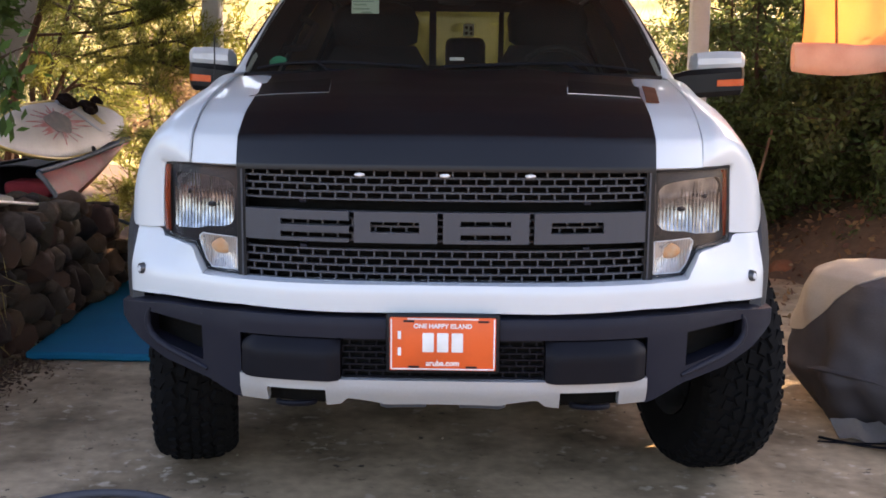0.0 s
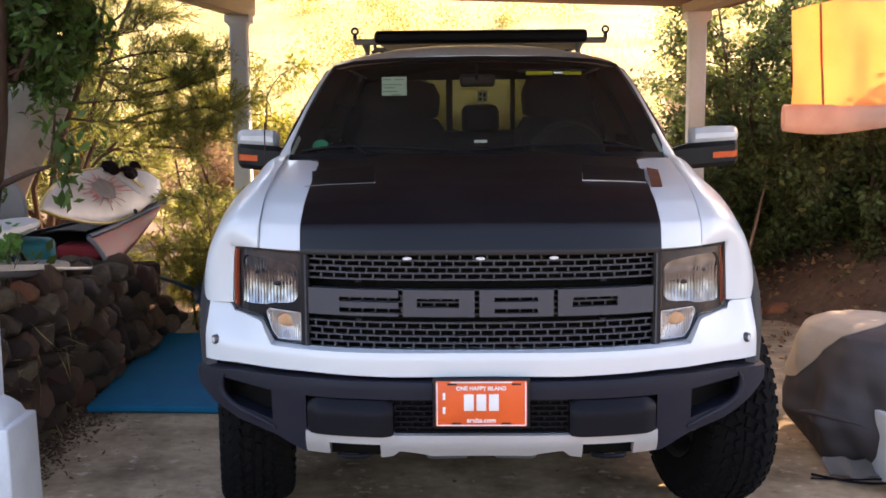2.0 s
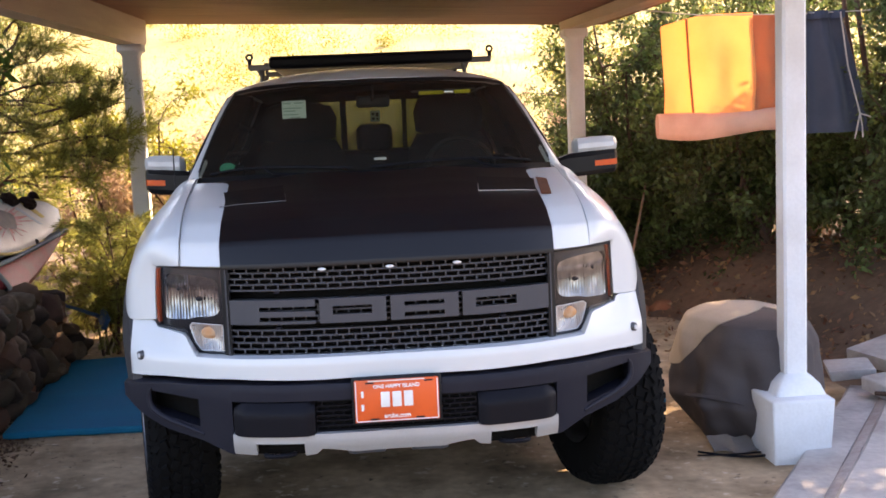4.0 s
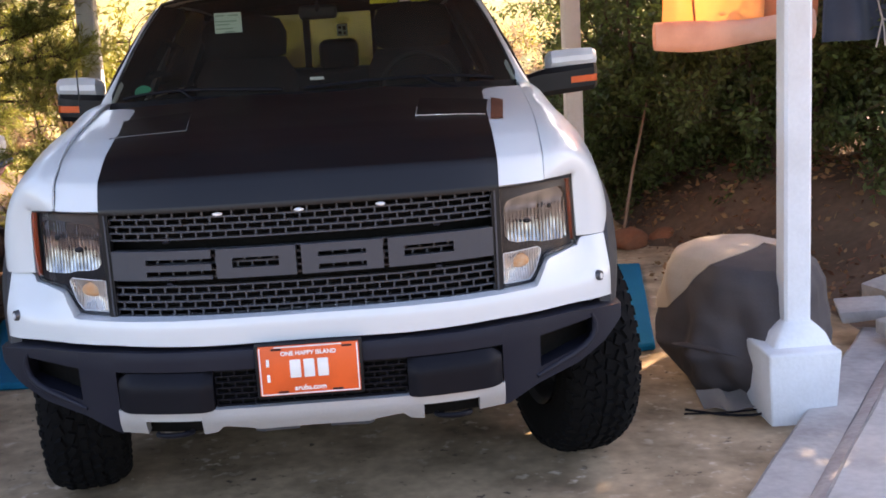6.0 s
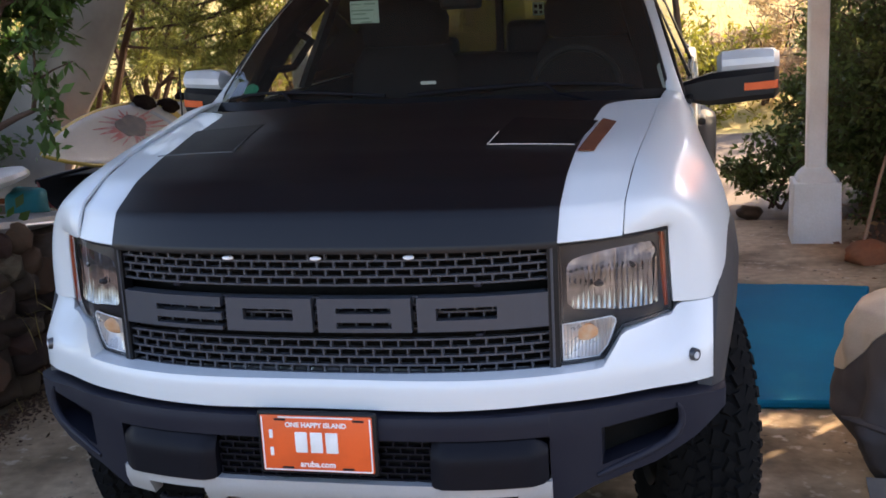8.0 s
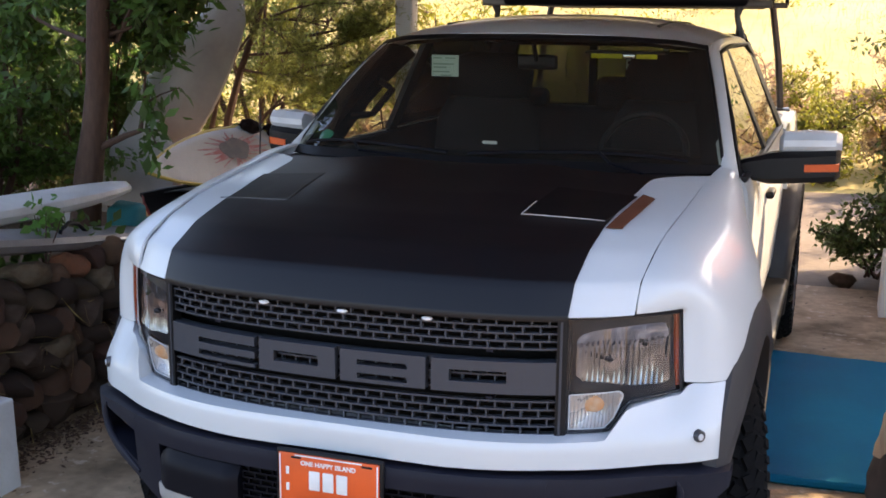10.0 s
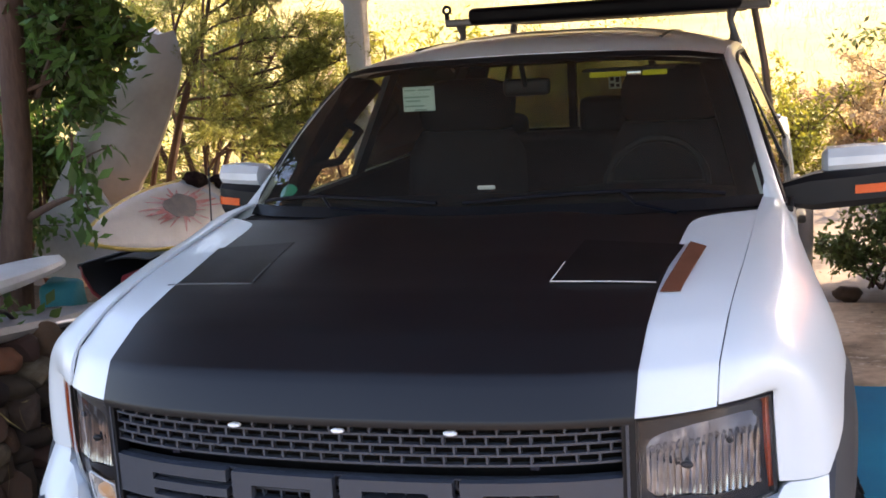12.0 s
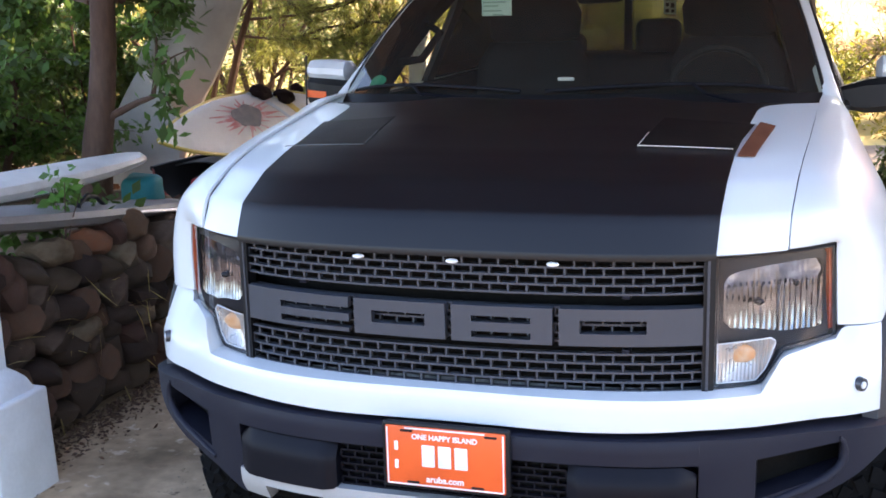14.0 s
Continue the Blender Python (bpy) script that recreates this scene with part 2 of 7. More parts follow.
MULCH = mk("dark leaf mulch", (0.10, 0.055, 0.032), 0.95, vary=0.3, scale=5, fine=40, bump=0.0, second=(0.17, 0.10, 0.06), island=0.5)
REDSTONE = mk("reddish stone", (0.24, 0.085, 0.038), 0.85, vary=0.25, scale=6, fine=38, bump=0.5, second=(0.2, 0.09, 0.05), mix=0.8)
MAT = mk("blue vinyl mat", (0.001, 0.138, 0.250), 0.75, vary=0.08, scale=2.5, fine=90, bump=0.06, second=(0.002, 0.165, 0.29), mix=0.8, spec=0.08)
BOARDWHITE = mk("aged white surfboard", (0.62, 0.58, 0.53), 0.4, vary=0.07, scale=4, fine=60, bump=0.03, second=(0.48, 0.43, 0.38), mix=0.7)
BOARDYELLOW = mk("yellow board rail", (0.50, 0.36, 0.07), 0.4, vary=0.1, scale=5, fine=60, bump=0.03, second=(0.5, 0.36, 0.06))
BOARDRED = mk("faded red board paint", (0.50, 0.17, 0.16), 0.5, vary=0.25, scale=14, fine=80, bump=0.02, second=(0.58, 0.46, 0.43), mix=1.0)
BOARDGREY = mk("grey board patch", (0.13, 0.12, 0.12), 0.6, vary=0.2, scale=16, fine=80, bump=0.03, second=(0.2, 0.17, 0.16), mix=0.9)
BOARDBLUE = mk("pale blue board paint", (0.46, 0.50, 0.54), 0.5, vary=0.1, scale=8, fine=80, bump=0.02)
GREYBOARD = mk("weathered grey board", (0.19, 0.165, 0.15), 0.45, vary=0.12, scale=5, fine=50, bump=0.08, second=(0.22, 0.20, 0.2), mix=0.8)
REDHULL = mk("red kayak plastic", (0.36, 0.062, 0.058), 0.5, vary=0.12, scale=7, fine=60, bump=0.05, second=(0.28, 0.10, 0.095), mix=0.9)
REDCLOTH = mk("dark red cloth", (0.36, 0.03, 0.035), 0.8, vary=0.2, scale=8, fine=120, bump=0.15)
BLACKHULL = mk("black hull plastic", (0.010, 0.009, 0.009), 0.5, vary=0.2, scale=6, fine=80, bump=0.05)
BLUEHULL = mk("dark blue strap", (0.02, 0.06, 0.11), 0.55, vary=0.15, scale=6, fine=80, bump=0.05)
TEAL = mk("teal canvas", (0.01, 0.16, 0.17), 0.7, vary=0.15, scale=6, fine=90, bump=0.12)
FUR = mk("dark brown cloth", (0.018, 0.010, 0.009), 0.9, vary=0.3, scale=9, fine=120, bump=0.3, spec=0.1)
POLE = mk("white aluminium pole", (0.75, 0.72, 0.68), 0.35, metal=0.3, vary=0.08, scale=6, fine=80, bump=0.02)
SLAB = mk("pale hull gelcoat", (0.47, 0.425, 0.385), 0.6, vary=0.08, scale=1.6, fine=25, bump=0.06, second=(0.33, 0.29, 0.26), mix=0.9)
TOWEL = mk("orange towel", (0.97, 0.58, 0.28), 0.9, vary=0.07, scale=5, fine=160, bump=0.12, second=(0.95, 0.52, 0.24), mix=0.6, through=0.62, sheen=0.3)
TOWELBROWN = mk("rust towel", (0.50, 0.22, 0.11), 0.9, vary=0.1, scale=5, fine=160, bump=0.15, second=(0.42, 0.17, 0.09), through=0.4, sheen=0.3)
TOWELPINK = mk("salmon cloth hem", (0.82, 0.54, 0.40), 0.9, vary=0.08, scale=5, fine=160, bump=0.15, second=(0.62, 0.32, 0.22), through=0.35, sheen=0.3)
NAVY = mk("navy cloth", (0.050, 0.058, 0.085), 0.85, vary=0.15, scale=6, fine=160, bump=0.15, second=(0.08, 0.085, 0.11), sheen=0.2)
EDGEGREY = mk("grey edge line", (0.14, 0.14, 0.14), 0.5, vary=0.2, bump=0.0)
CORD = mk("pale cord", (0.55, 0.48, 0.42), 0.8, vary=0.1, bump=0.05)
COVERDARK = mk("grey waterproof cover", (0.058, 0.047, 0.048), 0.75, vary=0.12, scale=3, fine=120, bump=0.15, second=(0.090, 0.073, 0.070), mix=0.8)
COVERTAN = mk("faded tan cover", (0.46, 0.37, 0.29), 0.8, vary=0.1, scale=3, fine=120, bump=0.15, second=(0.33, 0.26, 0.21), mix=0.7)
HOSE = mk("blue grey hose", (0.060, 0.060, 0.072), 0.5, vary=0.1, scale=9, fine=90, bump=0.05)
BARK = mk("dark bark", (0.070, 0.036, 0.022), 0.95, vary=0.4, scale=6, fine=45, bump=0.7, stretch=(1, 1, 0.3), second=(0.10, 0.060, 0.042), mix=0.8)
LEAF = mk("broad green leaves", (0.090, 0.155, 0.032), 0.45, vary=0.1, scale=3, fine=30, bump=0.0, second=(0.070, 0.125, 0.028), island=0.45, through=0.48)
WEEDLEAF = mk("bright weed leaves", (0.10, 0.22, 0.035), 0.5, vary=0.1, scale=3, fine=30, bump=0.0, second=(0.13, 0.24, 0.05), island=0.35, through=0.45)
PINE = mk("dark green feathery foliage", (0.22, 0.235, 0.060), 0.55, vary=0.1, scale=2.5, fine=30, bump=0.0, second=(0.33, 0.29, 0.070), island=0.45, through=0.65)
NEEDLE = mk("feathery olive foliage", (0.12, 0.135, 0.026), 0.6, vary=0.1, scale=1.5, fine=30, bump=0.0, second=(0.24, 0.20, 0.035), island=0.5, through=0.55)
BUSHLEAF = mk("sunlit bush leaves", (0.24, 0.235, 0.030), 0.55, vary=0.1, scale=1.0, fine=30, bump=0.0, second=(0.22, 0.19, 0.04), island=0.4, through=0.5)
HEDGELEAF = mk("dark hedge leaves", (0.095, 0.130, 0.038), 0.55, vary=0.1, scale=1.2, fine=30, bump=0.0, second=(0.14, 0.135, 0.045), island=0.5, through=0.45)
DRYGRASS = mk("dry grass blades", (0.52, 0.42, 0.15), 0.8, vary=0.08, scale=0.4, fine=10, bump=0.0, second=(0.42, 0.29, 0.16), island=0.08, through=0.6)
DRYBRUSH = mk("dry pinkish brush", (0.44, 0.30, 0.20), 0.8, vary=0.1, scale=0.8, fine=20, bump=0.0, second=(0.36, 0.29, 0.10), island=0.3, through=0.4)
TWIG = mk("dry twigs", (0.22, 0.13, 0.09), 0.9, vary=0.3, scale=5, fine=40, bump=0.3, island=0.3)
LITTER = mk("dead leaves", (0.23, 0.11, 0.055), 0.85, vary=0.2, scale=5, fine=40, bump=0.0, second=(0.32, 0.2, 0.11), island=0.5, through=0.15)
GRIT = mk("pale grit", (0.42, 0.33, 0.22), 0.8, vary=0.2, island=0.35, bump=0.0)


# ---- makers ----
def lerp(table, x):
    """Piecewise-linear look-up in rows of (x, y)."""
    return float(np.interp(x, [a for a, _ in table], [b for _, b in table]))


def finish(name, bm, material, smooth=True, angle=40):
    bmesh.ops.recalc_face_normals(bm, faces=bm.faces[:])
    me = bpy.data.meshes.new(name)
    bm.to_mesh(me)
    bm.free()
    for f in me.polygons:
        f.use_smooth = smooth
    if smooth:
        me.set_sharp_from_angle(angle=radians(angle))
    for m in (material if isinstance(material, (list, tuple)) else [material]):
        me.materials.append(m)
    return me


def under(ob, parent):
    """Hang ob, built in world places, under parent."""
    ob.parent = parent
    if parent is not None and parent.type == "EMPTY":
        ob.matrix_parent_inverse = Matrix.Translation(-parent.location)


def part(name, bm, material, parent=None, label="", smooth=True, kind=""):
    ob = new(name, finish(name, bm, material, smooth))
    under(ob, parent)
    return tagged(ob, label, "", "", kind)


def thing(name, label, category, group="", kind="", at=(0, 0, 0)):
    ob = new(name)
    ob.location = at
    ob.empty_display_size = 0.1
    return tagged(ob, label, category, group, kind)


def solo(name, bm, material, label, category, group="", kind="", smooth=True):
    return tagged(new(name, finish(name, bm, material, smooth)), label, category, group, kind)


def box(bm, x0, x1, y0, y1, z0, z1, bevel=0.0, seg=2, m=None):
    made = bmesh.ops.create_cube(bm, size=1.0)["verts"]
    for v in made:
        v.co = Vector((x0 + (v.co.x + 0.5) * (x1 - x0), y0 + (v.co.y + 0.5) * (y1 - y0), z0 + (v.co.z + 0.5) * (z1 - z0)))
    if bevel:
        edges = {e for v in made for e in v.link_edges}
        made = bmesh.ops.bevel(bm, geom=list(edges), offset=bevel, segments=seg, affect="EDGES", profile=0.5)["verts"]
    if m is not None:
        for v in {v for v in made if v.is_valid}:
            v.co = m @ v.co
    return made


def tube(bm, pts, radii, n=8, caps=True):
    """A round bar along points; radii: one number or one for each point."""
    pts = [Vector(p) for p in pts]
    radii = radii if isinstance(radii, (list, tuple)) else [radii] * len(pts)
    rings, side = [], None
    for i, p in enumerate(pts):
        d = (pts[min(i + 1, len(pts) - 1)] - pts[max(i - 1, 0)]).normalized()
        ref = side if side is not None and abs(side.dot(d)) < 0.95 else (Vector((0, 0, 1)) if abs(d.z) < 0.9 else Vector((1, 0, 0)))
        side = (ref - d * ref.dot(d)).normalized()
        up = d.cross(side)
        rings.append([bm.verts.new(p + (side * math.cos(a) + up * math.sin(a)) * radii[i]) for a in (2 * math.pi * k / n for k in range(n))])
    for a, b in zip(rings, rings[1:]):
        for k in range(n):
            bm.faces.new((a[k], a[(k + 1) % n], b[(k + 1) % n], b[k]))
    if caps:
        bm.faces.new(rings[0][::-1])
        bm.faces.new(rings[-1])


def loft(bm, rows, close=False):
    """A skin over rows of points, all of one length."""
    grid = [[bm.verts.new(p) for p in r] for r in rows]
    for a, b in zip(grid, grid[1:]):
        k = len(a)
        for i in range(k if close else k - 1):
            bm.faces.new((a[i], a[(i + 1) % k], b[(i + 1) % k], b[i]))
    return grid


def thick(ob, t, offset=-1.0):
    """Give a sheet thickness t: a second skin inwards (offset -1) or outwards, crisp rims."""
    me = ob.data
    bm = bmesh.new()
    bm.from_mesh(me)
    bm.normal_update()
    old, rim = bm.faces[:], [e for e in bm.edges if e.is_boundary]
    twin = {v: bm.verts.new(v.co + v.normal * t * offset) for v in bm.verts[:]}
    for f in old:
        bm.faces.new([twin[v] for v in reversed(f.verts)]).material_index = f.material_index
    for e in rim:
        a, b = e.verts
        bm.faces.new((a, b, twin[b], twin[a]))
    bmesh.ops.recalc_face_normals(bm, faces=bm.faces[:])
    bm.to_mesh(me)
    bm.free()
    for f in me.polygons:
        f.use_smooth = True
    me.set_sharp_from_angle(angle=radians(40))
    return ob


def rounded(ob, levels=1):
    s = ob.modifiers.new("rounding", "SUBSURF")
    s.levels = s.render_levels = levels
    return ob


def strip(bm, x0, x1, lo, hi, yf, depth, nx=12, nz=2, mirror=False):
    """A curved plate between z = lo(x) and hi(x), its face at y = yf(x, z), carried back by depth."""
    for s in ((1, -1) if mirror else (1,)):
        front, back = [], []
        for i in range(nx + 1):
            x = x0 + (x1 - x0) * i / nx
            a, b = lo(x), hi(x)
            zs = [a + (b - a) * j / nz for j in range(nz + 1)]
            front.append([bm.verts.new((s * x, yf(x, z), z)) for z in zs])
            back.append([bm.verts.new((s * x, yf(x, z) + depth, z)) for z in zs])
        for i in range(nx):
            for j in range(nz):
                bm.faces.new((front[i][j], front[i + 1][j], front[i + 1][j + 1], front[i][j + 1]))
                bm.faces.new((back[i][j], back[i][j + 1], back[i + 1][j + 1], back[i + 1][j]))
            bm.faces.new((front[i][0], back[i][0], back[i + 1][0], front[i + 1][0]))
            bm.faces.new((front[i][nz], front[i + 1][nz], back[i + 1][nz], back[i][nz]))
        for i in (0, nx):
            for j in range(nz):
                bm.faces.new((front[i][j], front[i][j + 1], back[i][j + 1], back[i][j]))


def disc_arc(bm, centre, r0, r1, a0, a1, x0, x1, n=24):
    """A curved band round an axle along x: radii r0 to r1, x0 to x1, angles in degrees from the rear over the top."""
    rows = []
    for i in range(n + 1):
        a = radians(a0 + (a1 - a0) * i / n)
        d = Vector((0, math.cos(a), math.sin(a)))
        c = Vector((0, centre[0], centre[1]))
        rows.append([c + d * r0 + Vector((x0, 0, 0)), c + d * r1 + Vector((x0, 0, 0)), c + d * (r1 - 0.01) + Vector((x1 * 0.75 + x0 * 0.25, 0, 0)),
                     c + d * (r0 + (r1 - r0) * 0.5) + Vector((x1, 0, 0)), c + d * r0 + Vector((x1 * 0.97 + x0 * 0.03, 0, 0))])
    grid = loft(bm, rows, close=True)
    bm.faces.new(grid[0][::-1])
    bm.faces.new(grid[-1])


def leaves(name, points, size, material, parent=None, seed=0, slim=0.45, droop=0.2, label="", kind="", along=None):
    """One mesh of small folded leaves at points (an array of n x 3)."""
    rng = np.random.default_rng(seed)
    p = np.asarray(points, float)
    n = len(p)
    d = rng.normal(size=(n, 3)) if along is None else np.asarray(along) + 0.35 * rng.normal(size=(n, 3))
    d[:, 2] -= droop
    d /= np.linalg.norm(d, axis=1)[:, None]
    w = np.cross(d, rng.normal(size=(n, 3)))
    w /= np.linalg.norm(w, axis=1)[:, None]
    u = np.cross(d, w)
    s = size * rng.uniform(0.6, 1.35, n)[:, None]
    v = np.stack([p, p + d * s * 0.5 + w * s * slim * 0.5 + u * s * 0.06, p + d * s, p + d * s * 0.5 - w * s * slim * 0.5 + u * s * 0.06], 1).reshape(-1, 3)
    me = bpy.data.meshes.new(name)
    me.vertices.add(4 * n)
    me.vertices.foreach_set("co", v.astype(np.float32).ravel())
    me.loops.add(4 * n)
    me.loops.foreach_set("vertex_index", np.arange(4 * n, dtype=np.int32))
    me.polygons.add(n)
    me.polygons.foreach_set("loop_start", np.arange(0, 4 * n, 4, dtype=np.int32))
    me.update(calc_edges=True)
    me.validate()
    me.materials.append(material)
    ob = new(name, me)
    under(ob, parent)
    return tagged(ob, label, "", "", kind)


# ---- ground, carport ----
def land(x, y):
    """Height of the ground: flat drive, raised bed behind the stone wall, a bank by the hedge, a hill beyond."""
    h = -0.02
    h += 0.20 * max(0.0, y - 11.5) * min(1.0, max(0.0, (y - 11.5)) / 6.0) if y < 90 else 0.20 * 78.5
    left = min(1.0, max(0.0, (-2.38 - x) / 0.25)) * min(1.0, max(0.0, (4.9 - y) / 0.7)) * min(1.0, max(0.0, (y + 6) / 3))
    h += 0.62 * left
    h += 0.25 * min(1.0, max(0.0, (-2.6 - x) / 2.5)) * min(1.0, max(0.0, (y - 4.4) / 1.0)) * (1 if y < 12 else max(0, (20 - y) / 8))
    edge = lerp([(-20, 3.2), (2.0, 3.0), (3.6, 3.0), (5.2, 2.15), (7, 2.3), (12, 3.2), (30, 6)], y)
    h += 0.55 * min(1.0, max(0.0, (x - edge) / 0.9)) * (1 if y < 12 else max(0, (24 - y) / 12)) * min(1, max(0, (y - 2.2) / 1.4))
    h += 0.10 * noise.noise((x * 0.35, y * 0.35, 0.0)) * min(1.0, max(0.0, (abs(x) - 2.4) / 1.0) + max(0.0, (y - 7.5) / 2))
    h += 0.7 * noise.noise((x * 0.06, y * 0.06, 4.0)) * min(1.0, max(0.0, (y - 14) / 10))
    return h


xs = sorted({*np.round(np.linspace(-6, 6, 61), 3), *np.round(np.linspace(-120, -6, 24), 3), *np.round(np.linspace(6, 120, 24), 3)})
ys = sorted({*np.round(np.linspace(-2, 14, 81), 3), *np.round(np.linspace(-120, -2, 20), 3), *np.round(np.linspace(14, 40, 40), 3), *np.round(np.linspace(40, 220, 24), 3)})
bm = bmesh.new()
grid = loft(bm, [[(float(x), float(y), land(x, y)) for x in xs] for y in ys])
for f in bm.faces:
    q = f.calc_center_median()
    f.material_index = 1 if q.y > 11.5 else (2 if q.y > 5.5 and -1.2 < q.x < 2.3 + .12 * max(0, q.y - 7) or q.y < 2.4 and q.x > 2 else 0)
solo("ground", bm, [EARTH, HILL, SAND], "dry earth rising to a grassy hillside", "ground", kind="structure")

bm = bmesh.new()
box(bm, -2.32, 2.75, -2.6, 6.25, -.12, 0.0)
floor = solo("floor", bm, CONCRETE, "worn stained concrete carport floor", "floor", kind="structure")

bm = bmesh.new()
for k in range(39):         # boards across the roof, with open joints
    y0 = 0.40 + k * 0.15
    box(bm, -2.42, 2.24, y0, y0 + .145, 2.50, 2.525, 0.004, 1)
box(bm, -2.46, 2.27, .36, 6.28, 2.527, 2.60)
for v in bm.verts:          # the roof falls to one side
    v.co.z += .048 - .037 * v.co.x
solo("ceiling", bm, CEILING, "brown stained timber ceiling of the carport", "ceiling", kind="structure", smooth=False)
bm = bmesh.new()
box(bm, -2.5, 2.30, .28, 6.34, 2.603, 2.66)
box(bm, -2.5, 2.30, .20, 7.0, 2.664, 2.70)      # top sheet, its unseen far overhang added to shade the kayak
for v in bm.verts:
    v.co.z += .048 - .037 * v.co.x
solo("roof_covering", bm, ROOFTOP, "flat roof sheet over the carport with an added unseen overhang", "roof", kind="structure")


def beam(x0, y0, x1, y1, deep):
    """A timber with a shaped nose on the posts of one side."""
    bm = bmesh.new()
    d = Vector((x1 - x0, y1 - y0, 0))
    side = Vector((d.y, -d.x, 0)).normalized()
    prof = [(-.075, .0), (.075, .0), (.075, deep), (-.075, deep)]
    rows = []
    for t, low in ((0, .02), (.01, 0), (.985, 0), (.995, .02), (1.0, .05)):
        p = Vector((x0, y0, 2.392)) + d * t
        rows.append([p + side * a + Vector((0, 0, low if b == 0 else b)) for a, b in prof])
    g = loft(bm, rows, close=True)
    bm.faces.new(g[0][::-1]), bm.faces.new(g[-1])
    solo("beam", bm, BEAM, "painted timber beam resting on the carport posts", "beam", "carport beams", "structure")


POSTS = ((-2.085, .80), (1.975, 1.155), (-1.87, 5.45), (1.83, 5.58))
beam(POSTS[0][0], .38, POSTS[2][0], 5.80, .218)
beam(POSTS[1][0], .38, POSTS[3][0], 5.85, .080)
for i, (x, y) in enumerate(POSTS):
    w = 0.057 if i == 1 else 0.068
    post = thing("post", "white painted square post on a whitewashed concrete plinth", "post", "carport posts", at=(x, y, 0))
    bm = bmesh.new()
    h0 = (0.40, 0.315, 0.43, 0.43)[i]
    rows = []
    for z, a in ((h0 - .01, w + .07), (h0 + .045, w + .048), (h0 + .075, w + .022), (h0 + .095, w), (2.30, w), (2.315, w + .012), (2.33, w + .012)):
        c = a - 0.012
        rows.append([(x + p, y + q, z) for p, q in ((-a, -c), (-c, -a), (c, -a), (a, -c), (a, c), (c, a), (-c, a), (-a, c))])
    g = loft(bm, rows, close=True)
    bm.faces.new(g[0][::-1]), bm.faces.new(g[-1])
    part("shaft", bm, WHITEWASH, post, "white painted shaft")
    bm = bmesh.new()
    box(bm, x - .10, x + .10, y - .10, y + .10, 2.328, 2.391, 0.006, 2)
    part("cap", bm, WHITEWASH, post)
    bm = bmesh.new()
    box(bm, *((1.798, 2.10, .945, 1.362) if i == 1 else (x - .162, x + .162, y - .162, y + .162)), -.02, h0, 0.012, 3)
    for v in bm.verts:
        v.co += Vector((noise.noise(v.co * 4) * .01, noise.noise(v.co * 4 + Vector((5, 5, 5))) * .01, 0))
        if v.co.z < .06:
            v.co.x += (v.co.x - x) * (-.10 if i == 1 else .05)
            v.co.y += (v.co.y - y) * (-.08 if i == 1 else .05)
    part("plinth", bm, WHITEWASH, post, "whitewashed concrete plinth")

# painted steps beside the front post: low treads set askew
E0, E1 = Vector((0.92, -0.64, 0)), Vector((2.70, 2.13, 0))
along = (E1 - E0).normalized()
out = Vector((along.y, -along.x, 0))
steps = thing("concrete_steps", "low white painted concrete steps with worn reddish edges beside the post", "steps", at=(2.2, .5, 0))


def tread(a, b, z0, z1, length, name, m):
    bm = bmesh.new()
    rows = []
    for k in range(13):
        t = k / 12
        p = E0 + along * (length * t)
        wob = 0.012 * noise.noise((t * 6, a * 3, 1.0))
        rows.append([p + out * (a + wob) + Vector((0, 0, -.05)), p + out * (a + wob) + Vector((0, 0, z0)), p + out * (a + .02 + wob) + Vector((0, 0, z0 + .02)), p + out * b + Vector((0, 0, z1)), p + out * b + Vector((0, 0, -.05))])
    g = loft(bm, rows, close=True)
    bm.faces.new(g[0][::-1]), bm.faces.new(g[-1])
    return part(name, bm, m, steps)


tread(0.0, .205, .05, .075, 3.25, "tread", STEPPAINT)
tread(.205, .265, .072, .10, 3.22, "worn_edge", REDSTAIN)
tread(.265, .85, .105, .13, 3.2, "tread", STEPPAINT)
tread(.85, 2.4, .27, .28, 3.0, "tread", STEPPAINT)
for k, (x, y, wx, wy, th, turn) in enumerate(((2.95, 1.75, .62, .34, .07, 20), (2.72, 2.12, .34, .22, .06, -12), (3.45, 2.75, .90, .55, .10, 28))):
    bm = bmesh.new()
    box(bm, -wx / 2, wx / 2, -wy / 2, wy / 2, 0, th, .012, 2)
    for v in bm.verts:
        v.co += Vector((noise.noise(v.co * 3 + Vector((k, 0, 0))) * .10, noise.noise(v.co * 3 + Vector((0, k, 5))) * .08, noise.noise(v.co * 4) * .015))
        v.co = pose(x, y, .125 if k < 2 else .06, 3, -4, turn) @ v.co
    solo("broken_slab", bm, STEPPAINT, "broken pale concrete slab lying on the steps", "slab", "broken slabs")
bm = bmesh.new()
c = Vector((2.62, 1.62, .14))
tube(bm, [c, c + Vector((.22, -.20, .02)), c + Vector((.55, -.42, .03))], [.012, .018, .016], 8)
solo("stick", bm, BARK, "weathered grey stick lying on the steps", "stick")


# ---- the pickup truck ----
def even(x, *c):
    """An even polynomial: the plan curves of the nose."""
    return sum(k * x ** (2 * i) for i, k in enumerate(c))


AXLE, RAXLE, RTYRE = 0.95, 4.62, 0.44

truck = thing("pickup_truck", "white off-road pickup truck with matt black bonnet stripe on concrete", "pickup truck", at=(0, 0.95, 0))


def yg(x, z=0):
    return even(x, .0863, .1357, .2269, .0998)      # grille and headlights


